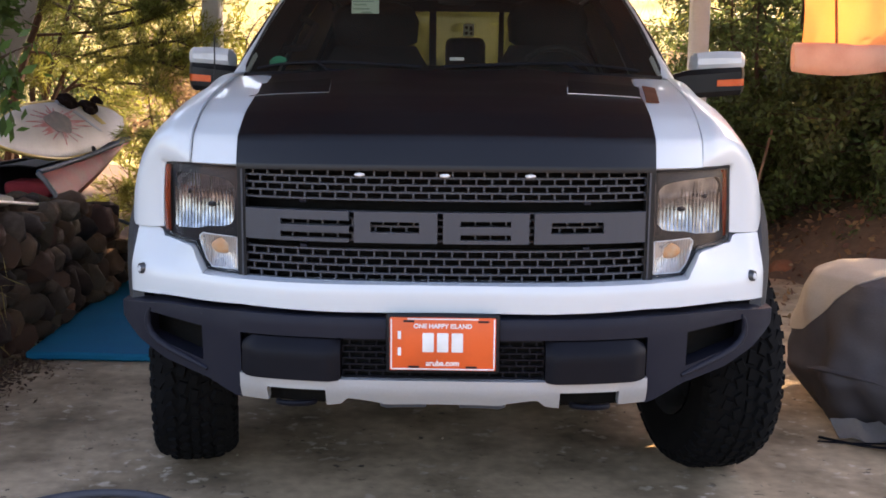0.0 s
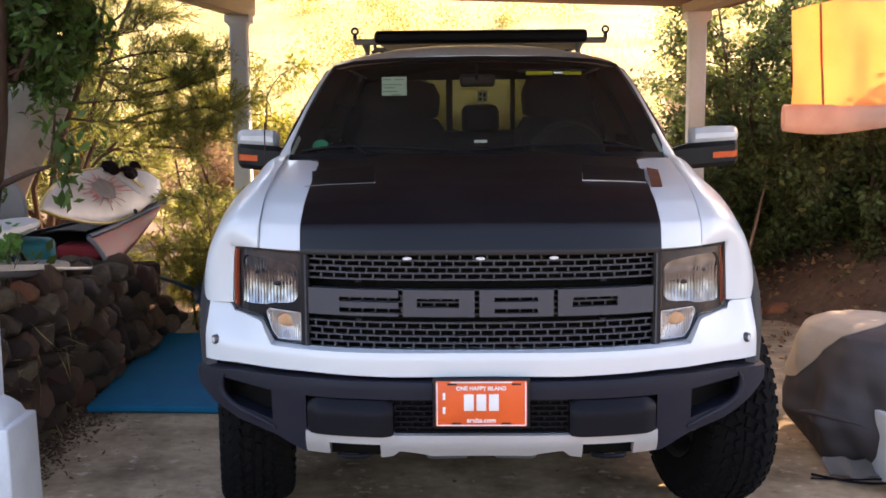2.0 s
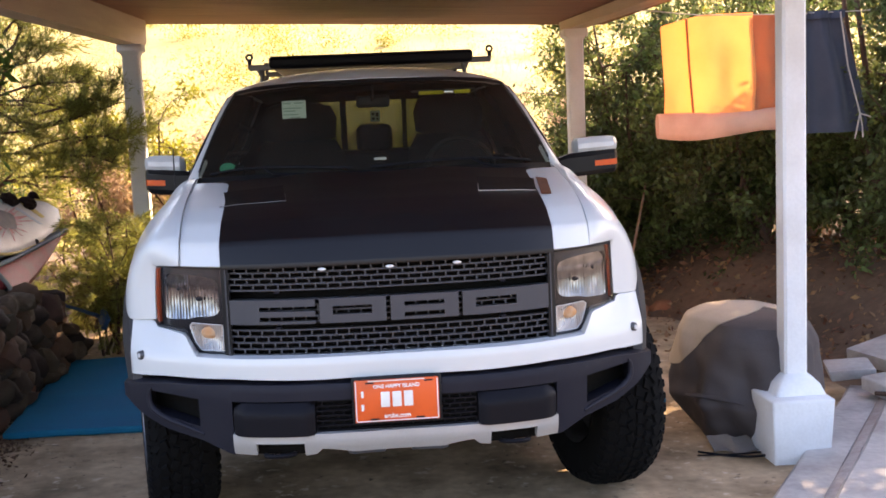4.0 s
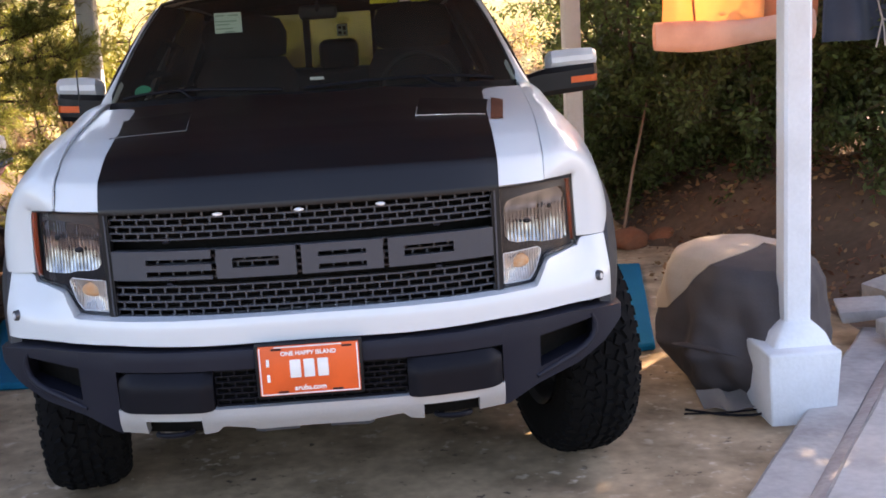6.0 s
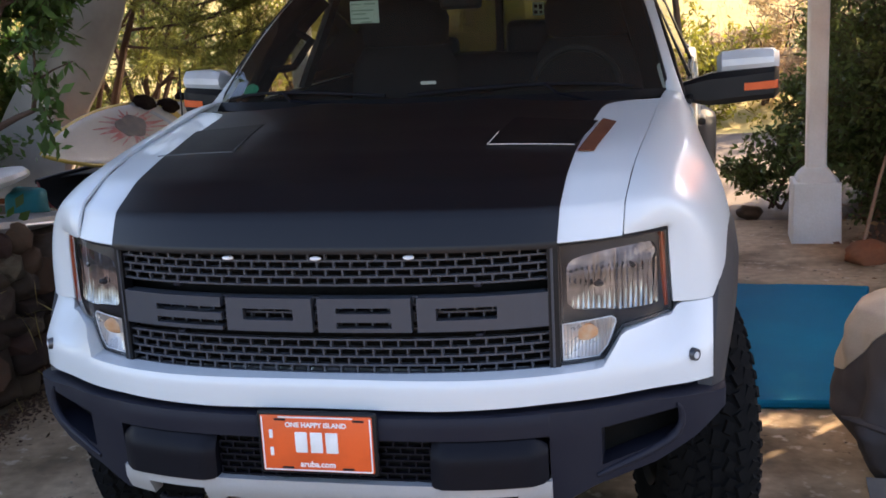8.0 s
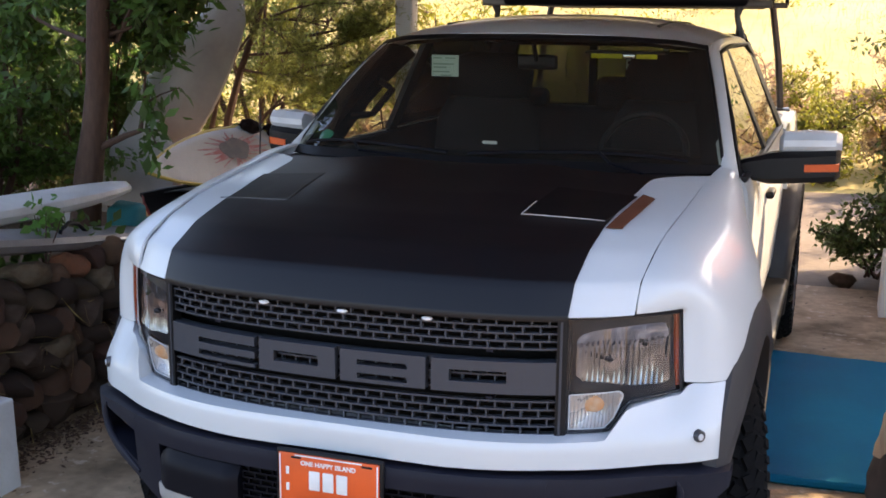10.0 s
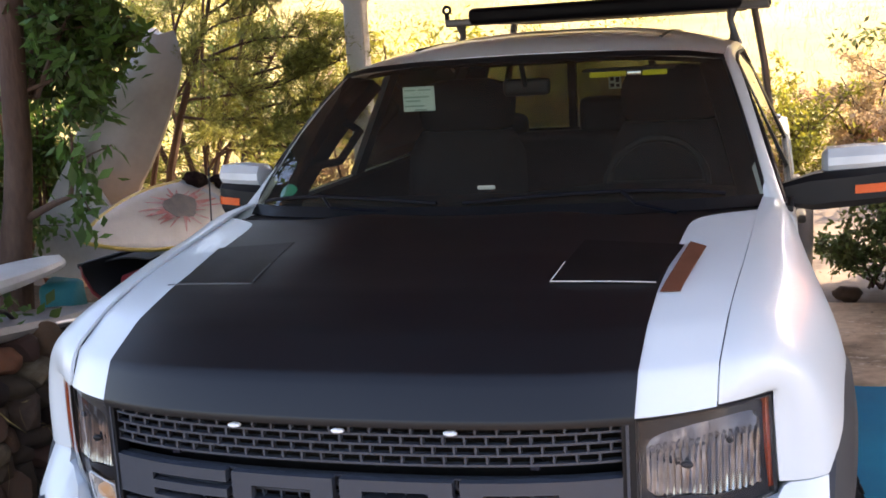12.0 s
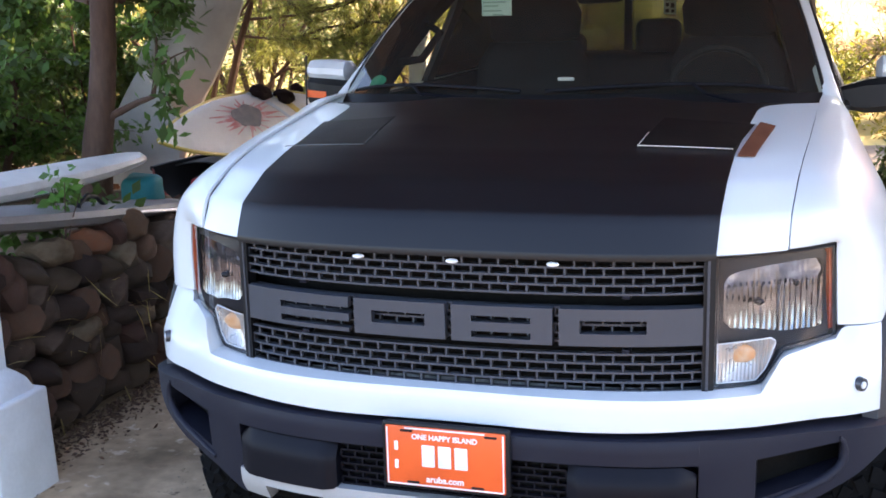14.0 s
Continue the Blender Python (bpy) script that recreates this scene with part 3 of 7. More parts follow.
def ybp(x):
    return even(x, .0331, -.0589, .8959, -.8919, .4549) - 1.8 * max(0, abs(x) - .80) ** 2      # white bumper cover


def ykp(x):
    return even(x, .0024, -.0284, .7884, -.8083, .4304) - 1.7 * max(0, abs(x) - .80) ** 2      # grey bumper


def yb(x, z):
    lean = min(1, max(0, (z - .85) / .115)) * min(1, max(0, (abs(x) - .78) / .12))
    return ybp(x) + (.05 + .035 * lerp([(.95, 1), (1.0, .4), (1.04, .22)], abs(x))) * lean + (0.42 * max(0, z - 0.835)) + 0.04 * max(0, 0.80 - z)


def yk(x, z):
    return ykp(x) + 0.10 * max(0, 0.70 - z) + 0.5 * max(0, z - 0.745)


# bonnet: z rises from a steep lip to a nearly flat top
RISE = [(0, 0), (.02, .035), (.050, .081), (.060, .0865), (.2, .143), (.4, .185), (.65, .216), (.9, .244), (1.05, .261), (1.2, .266), (1.5, .268)]


def hood_point(x, s, lift=0.0):
    z0 = 1.203 - 0.010 * (x / 0.8) ** 2
    crown = 0.012 * (1 - (x / 0.85) ** 2) * min(1, s / 0.3)
    dome = 0.012 * math.exp(-((abs(x) - 0.30) / 0.14) ** 2) * min(1, max(0, (s - 0.35) / 0.3))
    return Vector((x, yg(x) - 0.01 + s, z0 + lerp(RISE, s) + crown + dome + lift))


def hood_half(s):
    return 0.803 + 0.045 * min(1, s / 0.6) + 0.040 * max(0, (s - 0.6) / 0.7)


def stripe_half(y):
    return lerp([(0.1, .628), (.25, .643), (.6, .655), (1.0, .680), (1.13, .689), (1.18, .700), (1.21, .720), (1.23, .755), (1.245, .82)], y)


def hood_sheet(bm, outer, lift, steps=52, cols=36):
    """A sheet on the bonnet, its half width given by s; the rear edge bows forward in the middle."""
    rows = []
    ss = [1.09 * (1 - (1 - t) ** 1.25) if t > .5 else 1.09 * (1 - .5 ** 1.25) * (2 * t) ** 1.7 for t in (i / steps for i in range(steps + 1))]
    for s in ss:
        row = []
        for k in range(cols + 1):
            u = -1 + 2 * k / cols
            x = u * outer(s)
            row.append(hood_point(x, s / 1.09 * (even(x, 1.165, -.0606, .458) - yg(x) + .01), lift) + Vector((0, -lift, 0)))
        rows.append(row)
    if lift:
        rows.insert(0, [p + Vector((0, .002, -.016)) for p in rows[0]])
    loft(bm, rows)


bm = bmesh.new()
hood_sheet(bm, hood_half, 0.0)
hood = thick(part("bonnet", bm, PAINT, truck), 0.012)
bm = bmesh.new()
hood_sheet(bm, lambda s: min(stripe_half(0.2155 + .94 * s), hood_half(s) - 0.015), 0.003)
thick(part("bonnet_stripe", bm, VINYL, hood, "matt black vinyl wrap on the bonnet"), 0.002)


def hood_at(x, y, lift=0.0):
    return hood_point(x, y - yg(x) + 0.01, lift)


def hood_patch(corners, lift, n=6):
    bm = bmesh.new()
    a, b, c, d = [Vector((*p, 0)) for p in corners]
    rows = []
    for i in range(n + 1):
        t = i / n
        p, q = a.lerp(d, t), b.lerp(c, t)
        rows.append([hood_at(*p.lerp(q, j / n).xy, lift) for j in range(n + 1)])
    loft(bm, rows)
    return bm


for s in (-1, 1):
    vent = part("vent_panel", hood_patch([(s * .398, .548), (s * .648, .60), (s * .692, .93), (s * .43, .90)], 0.0050), VENTBLACK, hood, "black bonnet vent panel")
    thick(vent, 0.0015)
    bm = bmesh.new()
    tube(bm, [hood_at(s * (.398 + (.25 if s > 0 else .275) * i / 8), (.546 if s > 0 else .528) + .053 * i / 8, 0.0095) for i in range(9)], 0.0015, 6)
    part("vent_edge", bm, POLE if s > 0 else EDGEGREY, hood, "fine pale line along the vent")
    bm = bmesh.new()
    tube(bm, [hood_at(s * (.398 + .012 * i / 6), .546 + .14 * i / 6, 0.0095) for i in range(7)], 0.0014, 6)
    part("vent_edge", bm, POLE if s > 0 else EDGEGREY, hood)
thick(part("decal", hood_patch([(.662, .555), (.708, .577), (.750, .93), (.706, .955)], 0.0080), DECAL, hood, "orange brown decal beside the vent"), 0.003)

# fenders: sections from the bonnet's edge out over the shoulder and down, each a rounded corner
# station along the bonnet's edge, outer x, foot z, squareness, y of the outer edge
FENDER = [(0.0, .932, .966, 12, .440), (.022, .962, .964, 4.0, .456), (.06, 1.002, .962, 3.2, .478), (.14, 1.047, .960, 2.5, .525), (.24, 1.075, .962, 2.15, .605), (.34, 1.093, .985, 1.95, .71),
          (.60, 1.110, 1.045, 1.9, .95), (.85, 1.092, 1.0, 2.05, 1.2), (1.05, 1.035, .78, 3.4, 1.42), (1.24, 1.0, .62, 4.2, 1.62)]


def seam_rows(m=24):
    """The fender's rows, their inner edge laid along the bonnet's edge, the first along the top of the headlight."""
    out_rows = []
    for s, xo, zb, n, yo in FENDER:
        e = hood_point(hood_half(s), s) + Vector((.0035, 0, 0))
        row = []
        for k in range(m + 1):
            a = math.pi / 2 * k / m
            f, g = math.sin(a) ** (2 / n), max(0.0, math.cos(a)) ** (2 / n)
            x = e.x + (xo - e.x) * f
            y, z = e.y + (yo - e.y) * f ** 1.25, zb + (e.z - zb) * g - .07 * (xo - e.x) * (f - f * f)
            if s == 0:      # round the headlight: along its top, then down its outer edge
                t = k / m
                x = e.x + (.919 - e.x) * min(1, t / .45) if t < .45 else .919 + .013 * (t - .45) / .55
                z = e.z + (1.190 - e.z) * min(1, t / .45) if t < .45 else 1.190 + (.966 - 1.190) * (t - .45) / .55
                y = yg(x) + .001
            row.append((x, y, z))
        out_rows.append(row)
    return out_rows


def fine_rows(rows, k=3):
    """Rows and points in between, on Catmull-Rom curves."""
    def curve(pts):
        out = []
        for i in range(len(pts) - 1):
            a, b, c, d = (pts[max(i - 1, 0)], pts[i], pts[i + 1], pts[min(i + 2, len(pts) - 1)])
            for j in range(k):
                t = j / k
                out.append(0.5 * ((2 * b) + (c - a) * t + (2 * a - 5 * b + 4 * c - d) * t * t + (3 * b - 3 * c + d - a) * t ** 3))
        return out + [pts[-1]]
    half = [curve([Vector(p) for p in r]) for r in rows]
    return [list(r) for r in zip(*[curve(list(c)) for c in zip(*half)])]


def flare(bm, axle, s, reach, a0, a1, x0, front, n=30):
    """A wheel arch moulding; reach: how far out it stands, by angle; front: the front quarter reaches forward to the bumper."""
    rows = []
    for i in range(n + 1):
        g = a0 + (a1 - a0) * i / n
        a = radians(g)
        f = lerp([(90, 1), (110, 1.0), (127, 1.0), (140, .98), (150, .95), (157, .93)], g) if front else 1
        d = Vector((0, math.cos(a) * f, math.sin(a)))
        c = Vector((0, axle, RTYRE))
        x1 = lerp(reach, g)
        up = lerp([(10, 0), (55, .075), (95, .095), (120, .055), (150, .012)], g) if axle < 2 else 0
        pts = [(x0, .53), (x0, .645 + up), (x0 + (x1 - x0) * .55, .634 + up), (x1 - .012, .595 + up * .6), (x1, .565), (x1 - .006, .535)]
        rows.append([c + d * r + Vector((s * x, 0, 0)) for x, r in pts])
    g = loft(bm, rows, close=True)
    bm.faces.new(g[0][::-1]), bm.faces.new(g[-1])


for s in (-1, 1):
    bm = bmesh.new()
    loft(bm, fine_rows([[(s * x, y, z) for x, y, z in r] for r in seam_rows()], 3))
    fender = part("fender", bm, PAINT, truck)
    thick(fender, 0.01, -1.0 if s > 0 else 1.0)
    bm = bmesh.new()
    flare(bm, AXLE, s, [(-25, 1.10), (30, 1.13), (60, 1.135), (100, 1.128), (118, 1.118), (130, 1.106), (153, 1.070)], -25, 157, 1.00, True)
    part("wheel_arch_flare", bm, FLARE, truck, "grey textured plastic wheel arch flare")
    bm = bmesh.new()
    flare(bm, RAXLE, s, [(-20, 1.08), (40, 1.12), (90, 1.13), (140, 1.12), (195, 1.08)], -20, 195, .98, False)
    part("wheel_arch_flare", bm, FLARE, truck)

# headlights: a smoked housing, two fluted bowls, an amber strip and a turn signal behind one lens
LAMP_TOP = [(.636, 1.190), (.80, 1.190), (.916, 1.183)]
LAMP_LOW = [(.636, .856), (.752, .856), (.800, .932), (.928, .942)]


def lamp_hi(x):
    return lerp(LAMP_TOP, x)


def lamp_lo(x):
    return lerp(LAMP_LOW, x)


def lamp_x(x, z):
    """The outer edge leans out towards its foot."""
    return x + .012 * min(1, max(0, (x - .80) / .116)) * (1.185 - z) / .24


def lamp_grid(s, x0, x1, lo, hi, yf, nx, nz):
    return [[Vector((s * lamp_x(x, z), yf(lamp_x(x, z), z), z)) for z in (lo(x) + (hi(x) - lo(x)) * j / nz for j in range(nz + 1))] for x in (x0 + (x1 - x0) * i / nx for i in range(nx + 1))]


def bowl(x, z):
    """Depth of the reflector behind the lens: two hollows run together, fluted below, smooth above."""
    deep = 0.0
    for c, w in ((.706, .075), (.824, .085)):
        u, v = (x - c) / w, (z - 1.105) / .135
        deep += max(0.0, 1 - u * u) * max(0.0, 1 - .6 * v * v)
    fade = min(1, max(.10, (1.115 - z) / .02))
    flute = .0048 * abs(math.sin((x - .66) / .0135 * math.pi)) * fade
    return .010 + .038 * min(1.1, deep) ** .8 + flute


def bowl_lo(x):
    return lerp([(.655, 1.020), (.672, 1.000), (.70, .992), (.75, .988), (.790, .976), (.87, .968), (.882, .974), (.888, .985)], x)


def bowl_hi(x):
    return lerp([(.655, 1.120), (.668, 1.142), (.70, 1.152), (.76, 1.158), (.84, 1.160), (.87, 1.158), (.882, 1.150), (.888, 1.130)], x)


for s in (-1, 1):
    bm = bmesh.new()
    loft(bm, lamp_grid(s, .636, .916, lamp_lo, lamp_hi, lambda x, z: yg(x) + .064, 20, 6))
    rim = lamp_grid(s, .636, .916, lamp_lo, lamp_hi, lambda x, z: yg(x) + .001, 40, 8)
    edge = [r[0] for r in rim] + rim[-1][1:] + [r[-1] for r in rim[-2::-1]] + rim[0][-2:0:-1]
    mid = Vector((s * .775, 0, 1.04))
    ring = []
    for p in edge:
        q = p + (Vector((mid.x, 0, mid.z)) - Vector((p.x, 0, p.z))).normalized() * .009
        q.y = yg(abs(q.x)) + .006
        ring.append([p, q, q + Vector((0, .06, 0)), p + Vector((0, .06, 0))])
    loft(bm, ring + [ring[0]], close=True)
    lamp = part("headlight", bm, BEZEL, truck, "clear headlight with fluted chrome reflectors in a smoked housing")
    # the tray round the bowls
    bm = bmesh.new()
    tray = lambda x, z: yg(x) + .022 + .010 * min(1, max(0, (z - 1.15) / .03))
    for x0, x1, lo, hi in ((.642, .657, lambda x: .985, lambda x: lamp_hi(x) - .006), (.655, .888, lambda x: bowl_hi(x) - .004, lambda x: lamp_hi(x) - .006),
                           (.642, .790, lambda x: .972, lambda x: bowl_lo(max(x, .655)) + .004), (.788, .888, lambda x: lamp_lo(x) + .005, lambda x: bowl_lo(x) + .004), (.886, .898, lambda x: lamp_lo(x) + .005, lambda x: 1.165)):
        loft(bm, lamp_grid(s, x0, x1, lo, hi, tray, 24, 3))
    part("bezel", bm, SMOKED, lamp, "smoked grey inner bezel")
    bm = bmesh.new()
    loft(bm, lamp_grid(s, .655, .888, bowl_lo, bowl_hi, lambda x, z: yg(x) + bowl(x, z), 120, 22))
    part("reflector", bm, REFLECT, lamp, "fluted chrome reflector bowls")
    bm = bmesh.new()
    bmesh.ops.create_uvsphere(bm, u_segments=14, v_segments=8, radius=.011, matrix=pose(s * .738, yg(.738) + .030, 1.062) @ Matrix.Diagonal((1.3, .8, .8, 1)))
    part("bulb_shield", bm, BEZEL, lamp, "dark bulb shield in the bowl")
    bm = bmesh.new()
    bmesh.ops.create_uvsphere(bm, u_segments=14, v_segments=8, radius=.008, matrix=pose(s * .826, yg(.826) + .034, 1.095) @ Matrix.Diagonal((1.0, .8, 1.0, 1)))
    part("bulb_shield", bm, BEZEL, lamp)
    bm = bmesh.new()
    loft(bm, lamp_grid(s, .901, .911, lambda x: .957, lambda x: 1.174, lambda x, z: yg(x) + .007 + .010 * ((z - 1.07) / .11) ** 2, 4, 10))
    thick(part("side_reflector", bm, AMBER, lamp, "amber side reflector strip"), .012, 1.0 if s < 0 else -1.0)
    # turn signal
    bm = bmesh.new()
    sig_lo = lambda x: lerp([(.646, .868), (.736, .866), (.762, .895), (.781, .952)], x)
    sig_hi = lambda x: lerp([(.646, .968), (.772, .970), (.781, .960)], x)
    rows = []
    for i in range(61):
        x = .646 + .135 * i / 60
        a, b = sig_lo(x), sig_hi(x)
        dish = .026 * max(0, math.sin(math.pi * i / 60))
        rows.append([Vector((s * x, yg(x) + .010 + .0035 * abs(math.sin(i * math.pi / 4)) + dish * math.sin(math.pi * j / 8), a + (b - a) * j / 8)) for j in range(9)])
    loft(bm, rows)
    part("turn_signal", bm, SIGNALBOWL, lamp, "fluted turn signal reflector with an amber glow")
    bm = bmesh.new()
    bmesh.ops.create_uvsphere(bm, u_segments=14, v_segments=8, radius=.034, matrix=pose(s * .698, yg(.698) + .030, .934) @ Matrix.Diagonal((1.15, .36, .74, 1)))
    part("bulb", bm, GLOWAMBER, lamp, "amber bulb cover")
    bm = bmesh.new()
    ring = [Vector((s * x, yg(x) + .006, z)) for x, z in [(.646 + .135 * i / 12, sig_lo(.646 + .135 * i / 12)) for i in range(13)] + [(.781 - .135 * i / 12, sig_hi(.781 - .135 * i / 12)) for i in range(13)]]
    tube(bm, ring + [ring[0]], .0022, 6, False)
    part("signal_rim", bm, CAPCHROME, lamp, "fine pale rim of the turn signal")
    bm = bmesh.new()
    loft(bm, lamp_grid(s, .638, .914, lambda x: lamp_lo(x) + .003, lambda x: lamp_hi(x) - .003, lambda x, z: yg(x) - .003 + .05 * max(0, z - 1.1), 32, 8))
    part("lens", bm, LENS, lamp, "clear lens").visible_shadow = False
    # black shut line under the bonnet's edge
    bm = bmesh.new()
    strip(bm, *sorted((s * .636, s * .918)), lambda x: lamp_hi(abs(x)) + .001, lambda x: lamp_hi(abs(x)) + .009, lambda x, z: yg(x) + .004, .03, 14, 1)
    part("shut_line", bm, TRIMBLACK, lamp)


# grille
def brick_mesh(z0, z1, rows, cells, half, y_off, bar=0.0052, depth=0.018):
    """A screen of staggered oblong openings along the curve of the grille."""
    bm = bmesh.new()
    h = (z1 - z0) / rows
    for r in range(rows + 1):
        z = z0 + r * h
        strip(bm, -half, half, lambda x: z - bar / 2, lambda x: z + bar / 2, lambda x, q: yg(x) + y_off, depth, 26, 1)
    pitch = 2 * half / cells
    for r in range(rows):
        x = -half + (pitch / 2 if r % 2 else 0)
        while x <= half + 1e-4:
            a, b = x - bar / 2, x + bar / 2
            box(bm, a, b, yg(x) + y_off + 0.002, yg(x) + y_off + depth, z0 + r * h, z0 + (r + 1) * h)
            x += pitch
    return bm


grille = part("grille", brick_mesh(1.101, 1.190, 4, 26, .612, 0.006), GRILLE, truck, "grey grille of staggered oblong openings", smooth=False)
part("lower_mesh", brick_mesh(.852, .948, 4, 26, .612, 0.006), GRILLE, grille, smooth=False)
part("middle_mesh", brick_mesh(.975, 1.062, 4, 26, .604, 0.024), GRILLE, grille, smooth=False)
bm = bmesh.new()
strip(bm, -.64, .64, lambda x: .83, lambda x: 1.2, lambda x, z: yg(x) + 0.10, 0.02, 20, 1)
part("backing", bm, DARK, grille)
bm = bmesh.new()
for s in (-1, 1):
    a, b = sorted((s * .612, s * .640))
    strip(bm, a, b, lambda x: .845, lambda x: 1.196, lambda x, z: yg(x) - 0.006, 0.05, 3, 2)
strip(bm, -.63, .63, lambda x: .836, lambda x: .850, lambda x, z: yg(x) - 0.002, 0.05, 24, 1)
part("surround", bm, TRIMBLACK, grille, "near black grille surround")
for s in (-1, 1):
    bm = bmesh.new()
    a, b = sorted((s * .6205, s * .6265))
    strip(bm, a, b, lambda x: .850, lambda x: 1.192, lambda x, z: yg(x) - 0.009, 0.01, 1, 2)
    part("surround_bead", bm, GRILLE, grille, "grey bead along the grille's pillar")
bm = bmesh.new()
strip(bm, -.635, .635, lambda x: 1.188, lambda x: 1.1985, lambda x, z: yg(x) + 0.002, 0.05, 24, 1)
part("shadow_gap", bm, TRIMBLACK, grille)


def slotted(x0, x1, z0, z1, holes, y_off):
    """A plate with oblong openings: (x0, x1, z0, z1) each."""
    bm = bmesh.new()
    xs = sorted({x0, x1, *[h[0] for h in holes], *[h[1] for h in holes]})
    for a, b in zip(xs, xs[1:]):
        cut = sorted((h[2], h[3]) for h in holes if h[0] <= a + 1e-6 and h[1] >= b - 1e-6)
        z = z0
        for c, d in cut + [(z1, z1)]:
            if c - z > 1e-5:
                strip(bm, a, b, lambda x: z, lambda x: c, lambda x, q: yg(x) + y_off, 0.024, max(1, int((b - a) / 0.04)), 1)
            z = d
    bmesh.ops.remove_doubles(bm, verts=bm.verts, dist=1e-5)
    return bm


for x0, x1, holes in ((-.612, -.288, [(-.499, -.288, 1.021, 1.038), (-.499, -.288, .983, 1.000)]),
                      (-.272, -.021, [(-.222, -.075, 1.004, 1.036)]),
                      (-.004, .254, [(.048, .200, 1.024, 1.040), (.048, .200, .983, 1.000)]),
                      (.270, .612, [(.321, .481, 1.003, 1.037)])):
    part("badge_block", slotted(x0, x1, .972, 1.066, holes, -0.006), GRILLE, grille, "plain grey block with oblong slots", smooth=False)
for z in (1.094, .9535):
    for x in (-.43, .43):
        bm = bmesh.new()
        box(bm, x - .010, x + .010, yg(x) + 0.010, yg(x) + 0.05, z - .006, z + .006, 0.002)
        part("clip", bm, PLASTIC, grille)
for x in (-.255, 0, .255):
    bm = bmesh.new()
    bmesh.ops.create_uvsphere(bm, u_segments=18, v_segments=10, radius=1.0, matrix=pose(x, yg(x) + .002, 1.1765) @ Matrix.Diagonal((.0165, .010, .0062, 1)))
    part("marker_lamp", bm, LED, grille, "small white marker lamp")

# bumpers
bm = bmesh.new()
hi = lambda x: lerp([(0, .853), (.63, .853), (.752, .853), (.800, .928), (.93, .938), (.945, .961), (1.08, .957)], x)
lo = lambda x: lerp([(0, .772), (.32, .770), (.62, .777), (.9, .768), (1.08, .752)], x)
strip(bm, 0, 1.043, lo, hi, yb, 0.10, 72, 7, mirror=True)
bmesh.ops.remove_doubles(bm, verts=bm.verts, dist=1e-4)
cover = part("bumper_cover", bm, PAINT, truck, "glossy white bumper cover")
for s in (-1, 1):
    bm = bmesh.new()
    m = Matrix.Translation((s * .992, yb(.992, .838) - 0.001, .838)) @ Euler((radians(90), 0, radians(s * 55))).to_matrix().to_4x4()
    bmesh.ops.create_cone(bm, segments=18, radius1=0.019, radius2=0.017, depth=0.016, cap_ends=True, matrix=m)
    sensor = part("side_marker", bm, RIM, cover, "small round chrome ringed marker")
    bm = bmesh.new()
    m2 = Matrix.Translation((s * .996, yb(.992, .838) - 0.008, .838)) @ Euler((radians(90), 0, radians(s * 55))).to_matrix().to_4x4()
    bmesh.ops.create_cone(bm, segments=14, radius1=0.011, radius2=0.009, depth=0.008, cap_ends=True, matrix=m2)
    part("marker_face", bm, CAPCHROME, sensor)

bm = bmesh.new()
top = lambda x: lerp([(0, .755), (.62, .759), (.88, .750), (1.0, .736), (1.095, .716)], x)
strip(bm, 0, .617, lambda x: .697, top, yk, 0.10, 20, 4, mirror=True)
low = lambda x: lerp([(.617, .487), (.63, .487), (.737, .535), (.891, .566), (.995, .612), (1.095, .68)], x)
strip(bm, .617, .748, low, top, yk, 0.10, 6, 8, mirror=True)
strip(bm, .748, .947, lambda x: lerp([(.748, .700), (.947, .714)], x), top, yk, 0.10, 16, 3, mirror=True)
strip(bm, .748, .947, low, lambda x: lerp([(.748, .590), (.947, .632)], x), yk, 0.10, 10, 3, mirror=True)
strip(bm, .947, 1.078, low, top, yk, 0.10, 18, 6, mirror=True)
bmesh.ops.remove_doubles(bm, verts=bm.verts, dist=1e-4)
bumper = part("bumper", bm, PLASTIC, truck, "dark grey steel bumper")
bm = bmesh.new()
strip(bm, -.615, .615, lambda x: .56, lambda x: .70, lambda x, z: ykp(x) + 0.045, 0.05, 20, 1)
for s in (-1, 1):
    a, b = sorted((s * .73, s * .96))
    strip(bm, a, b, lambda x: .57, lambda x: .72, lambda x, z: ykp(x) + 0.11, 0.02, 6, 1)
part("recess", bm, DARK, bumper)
bm = bmesh.new()
for r in range(7):
    z = .575 + r * .019
    strip(bm, -.30, .30, lambda x: z - .0025, lambda x: z + .0025, lambda x, q: ykp(x) + 0.022, 0.012, 10, 1)
for r in range(6):
    for k in range(16):
        x = -.30 + .04 * k + (.02 if r % 2 else 0)
        if abs(x) <= .30:
            box(bm, x - .0025, x + .0025, ykp(x) + 0.023, ykp(x) + 0.034, .575 + r * .019, .594 + r * .019)
part("lower_grille", bm, PAD, bumper, "black lower grille mesh", smooth=False)
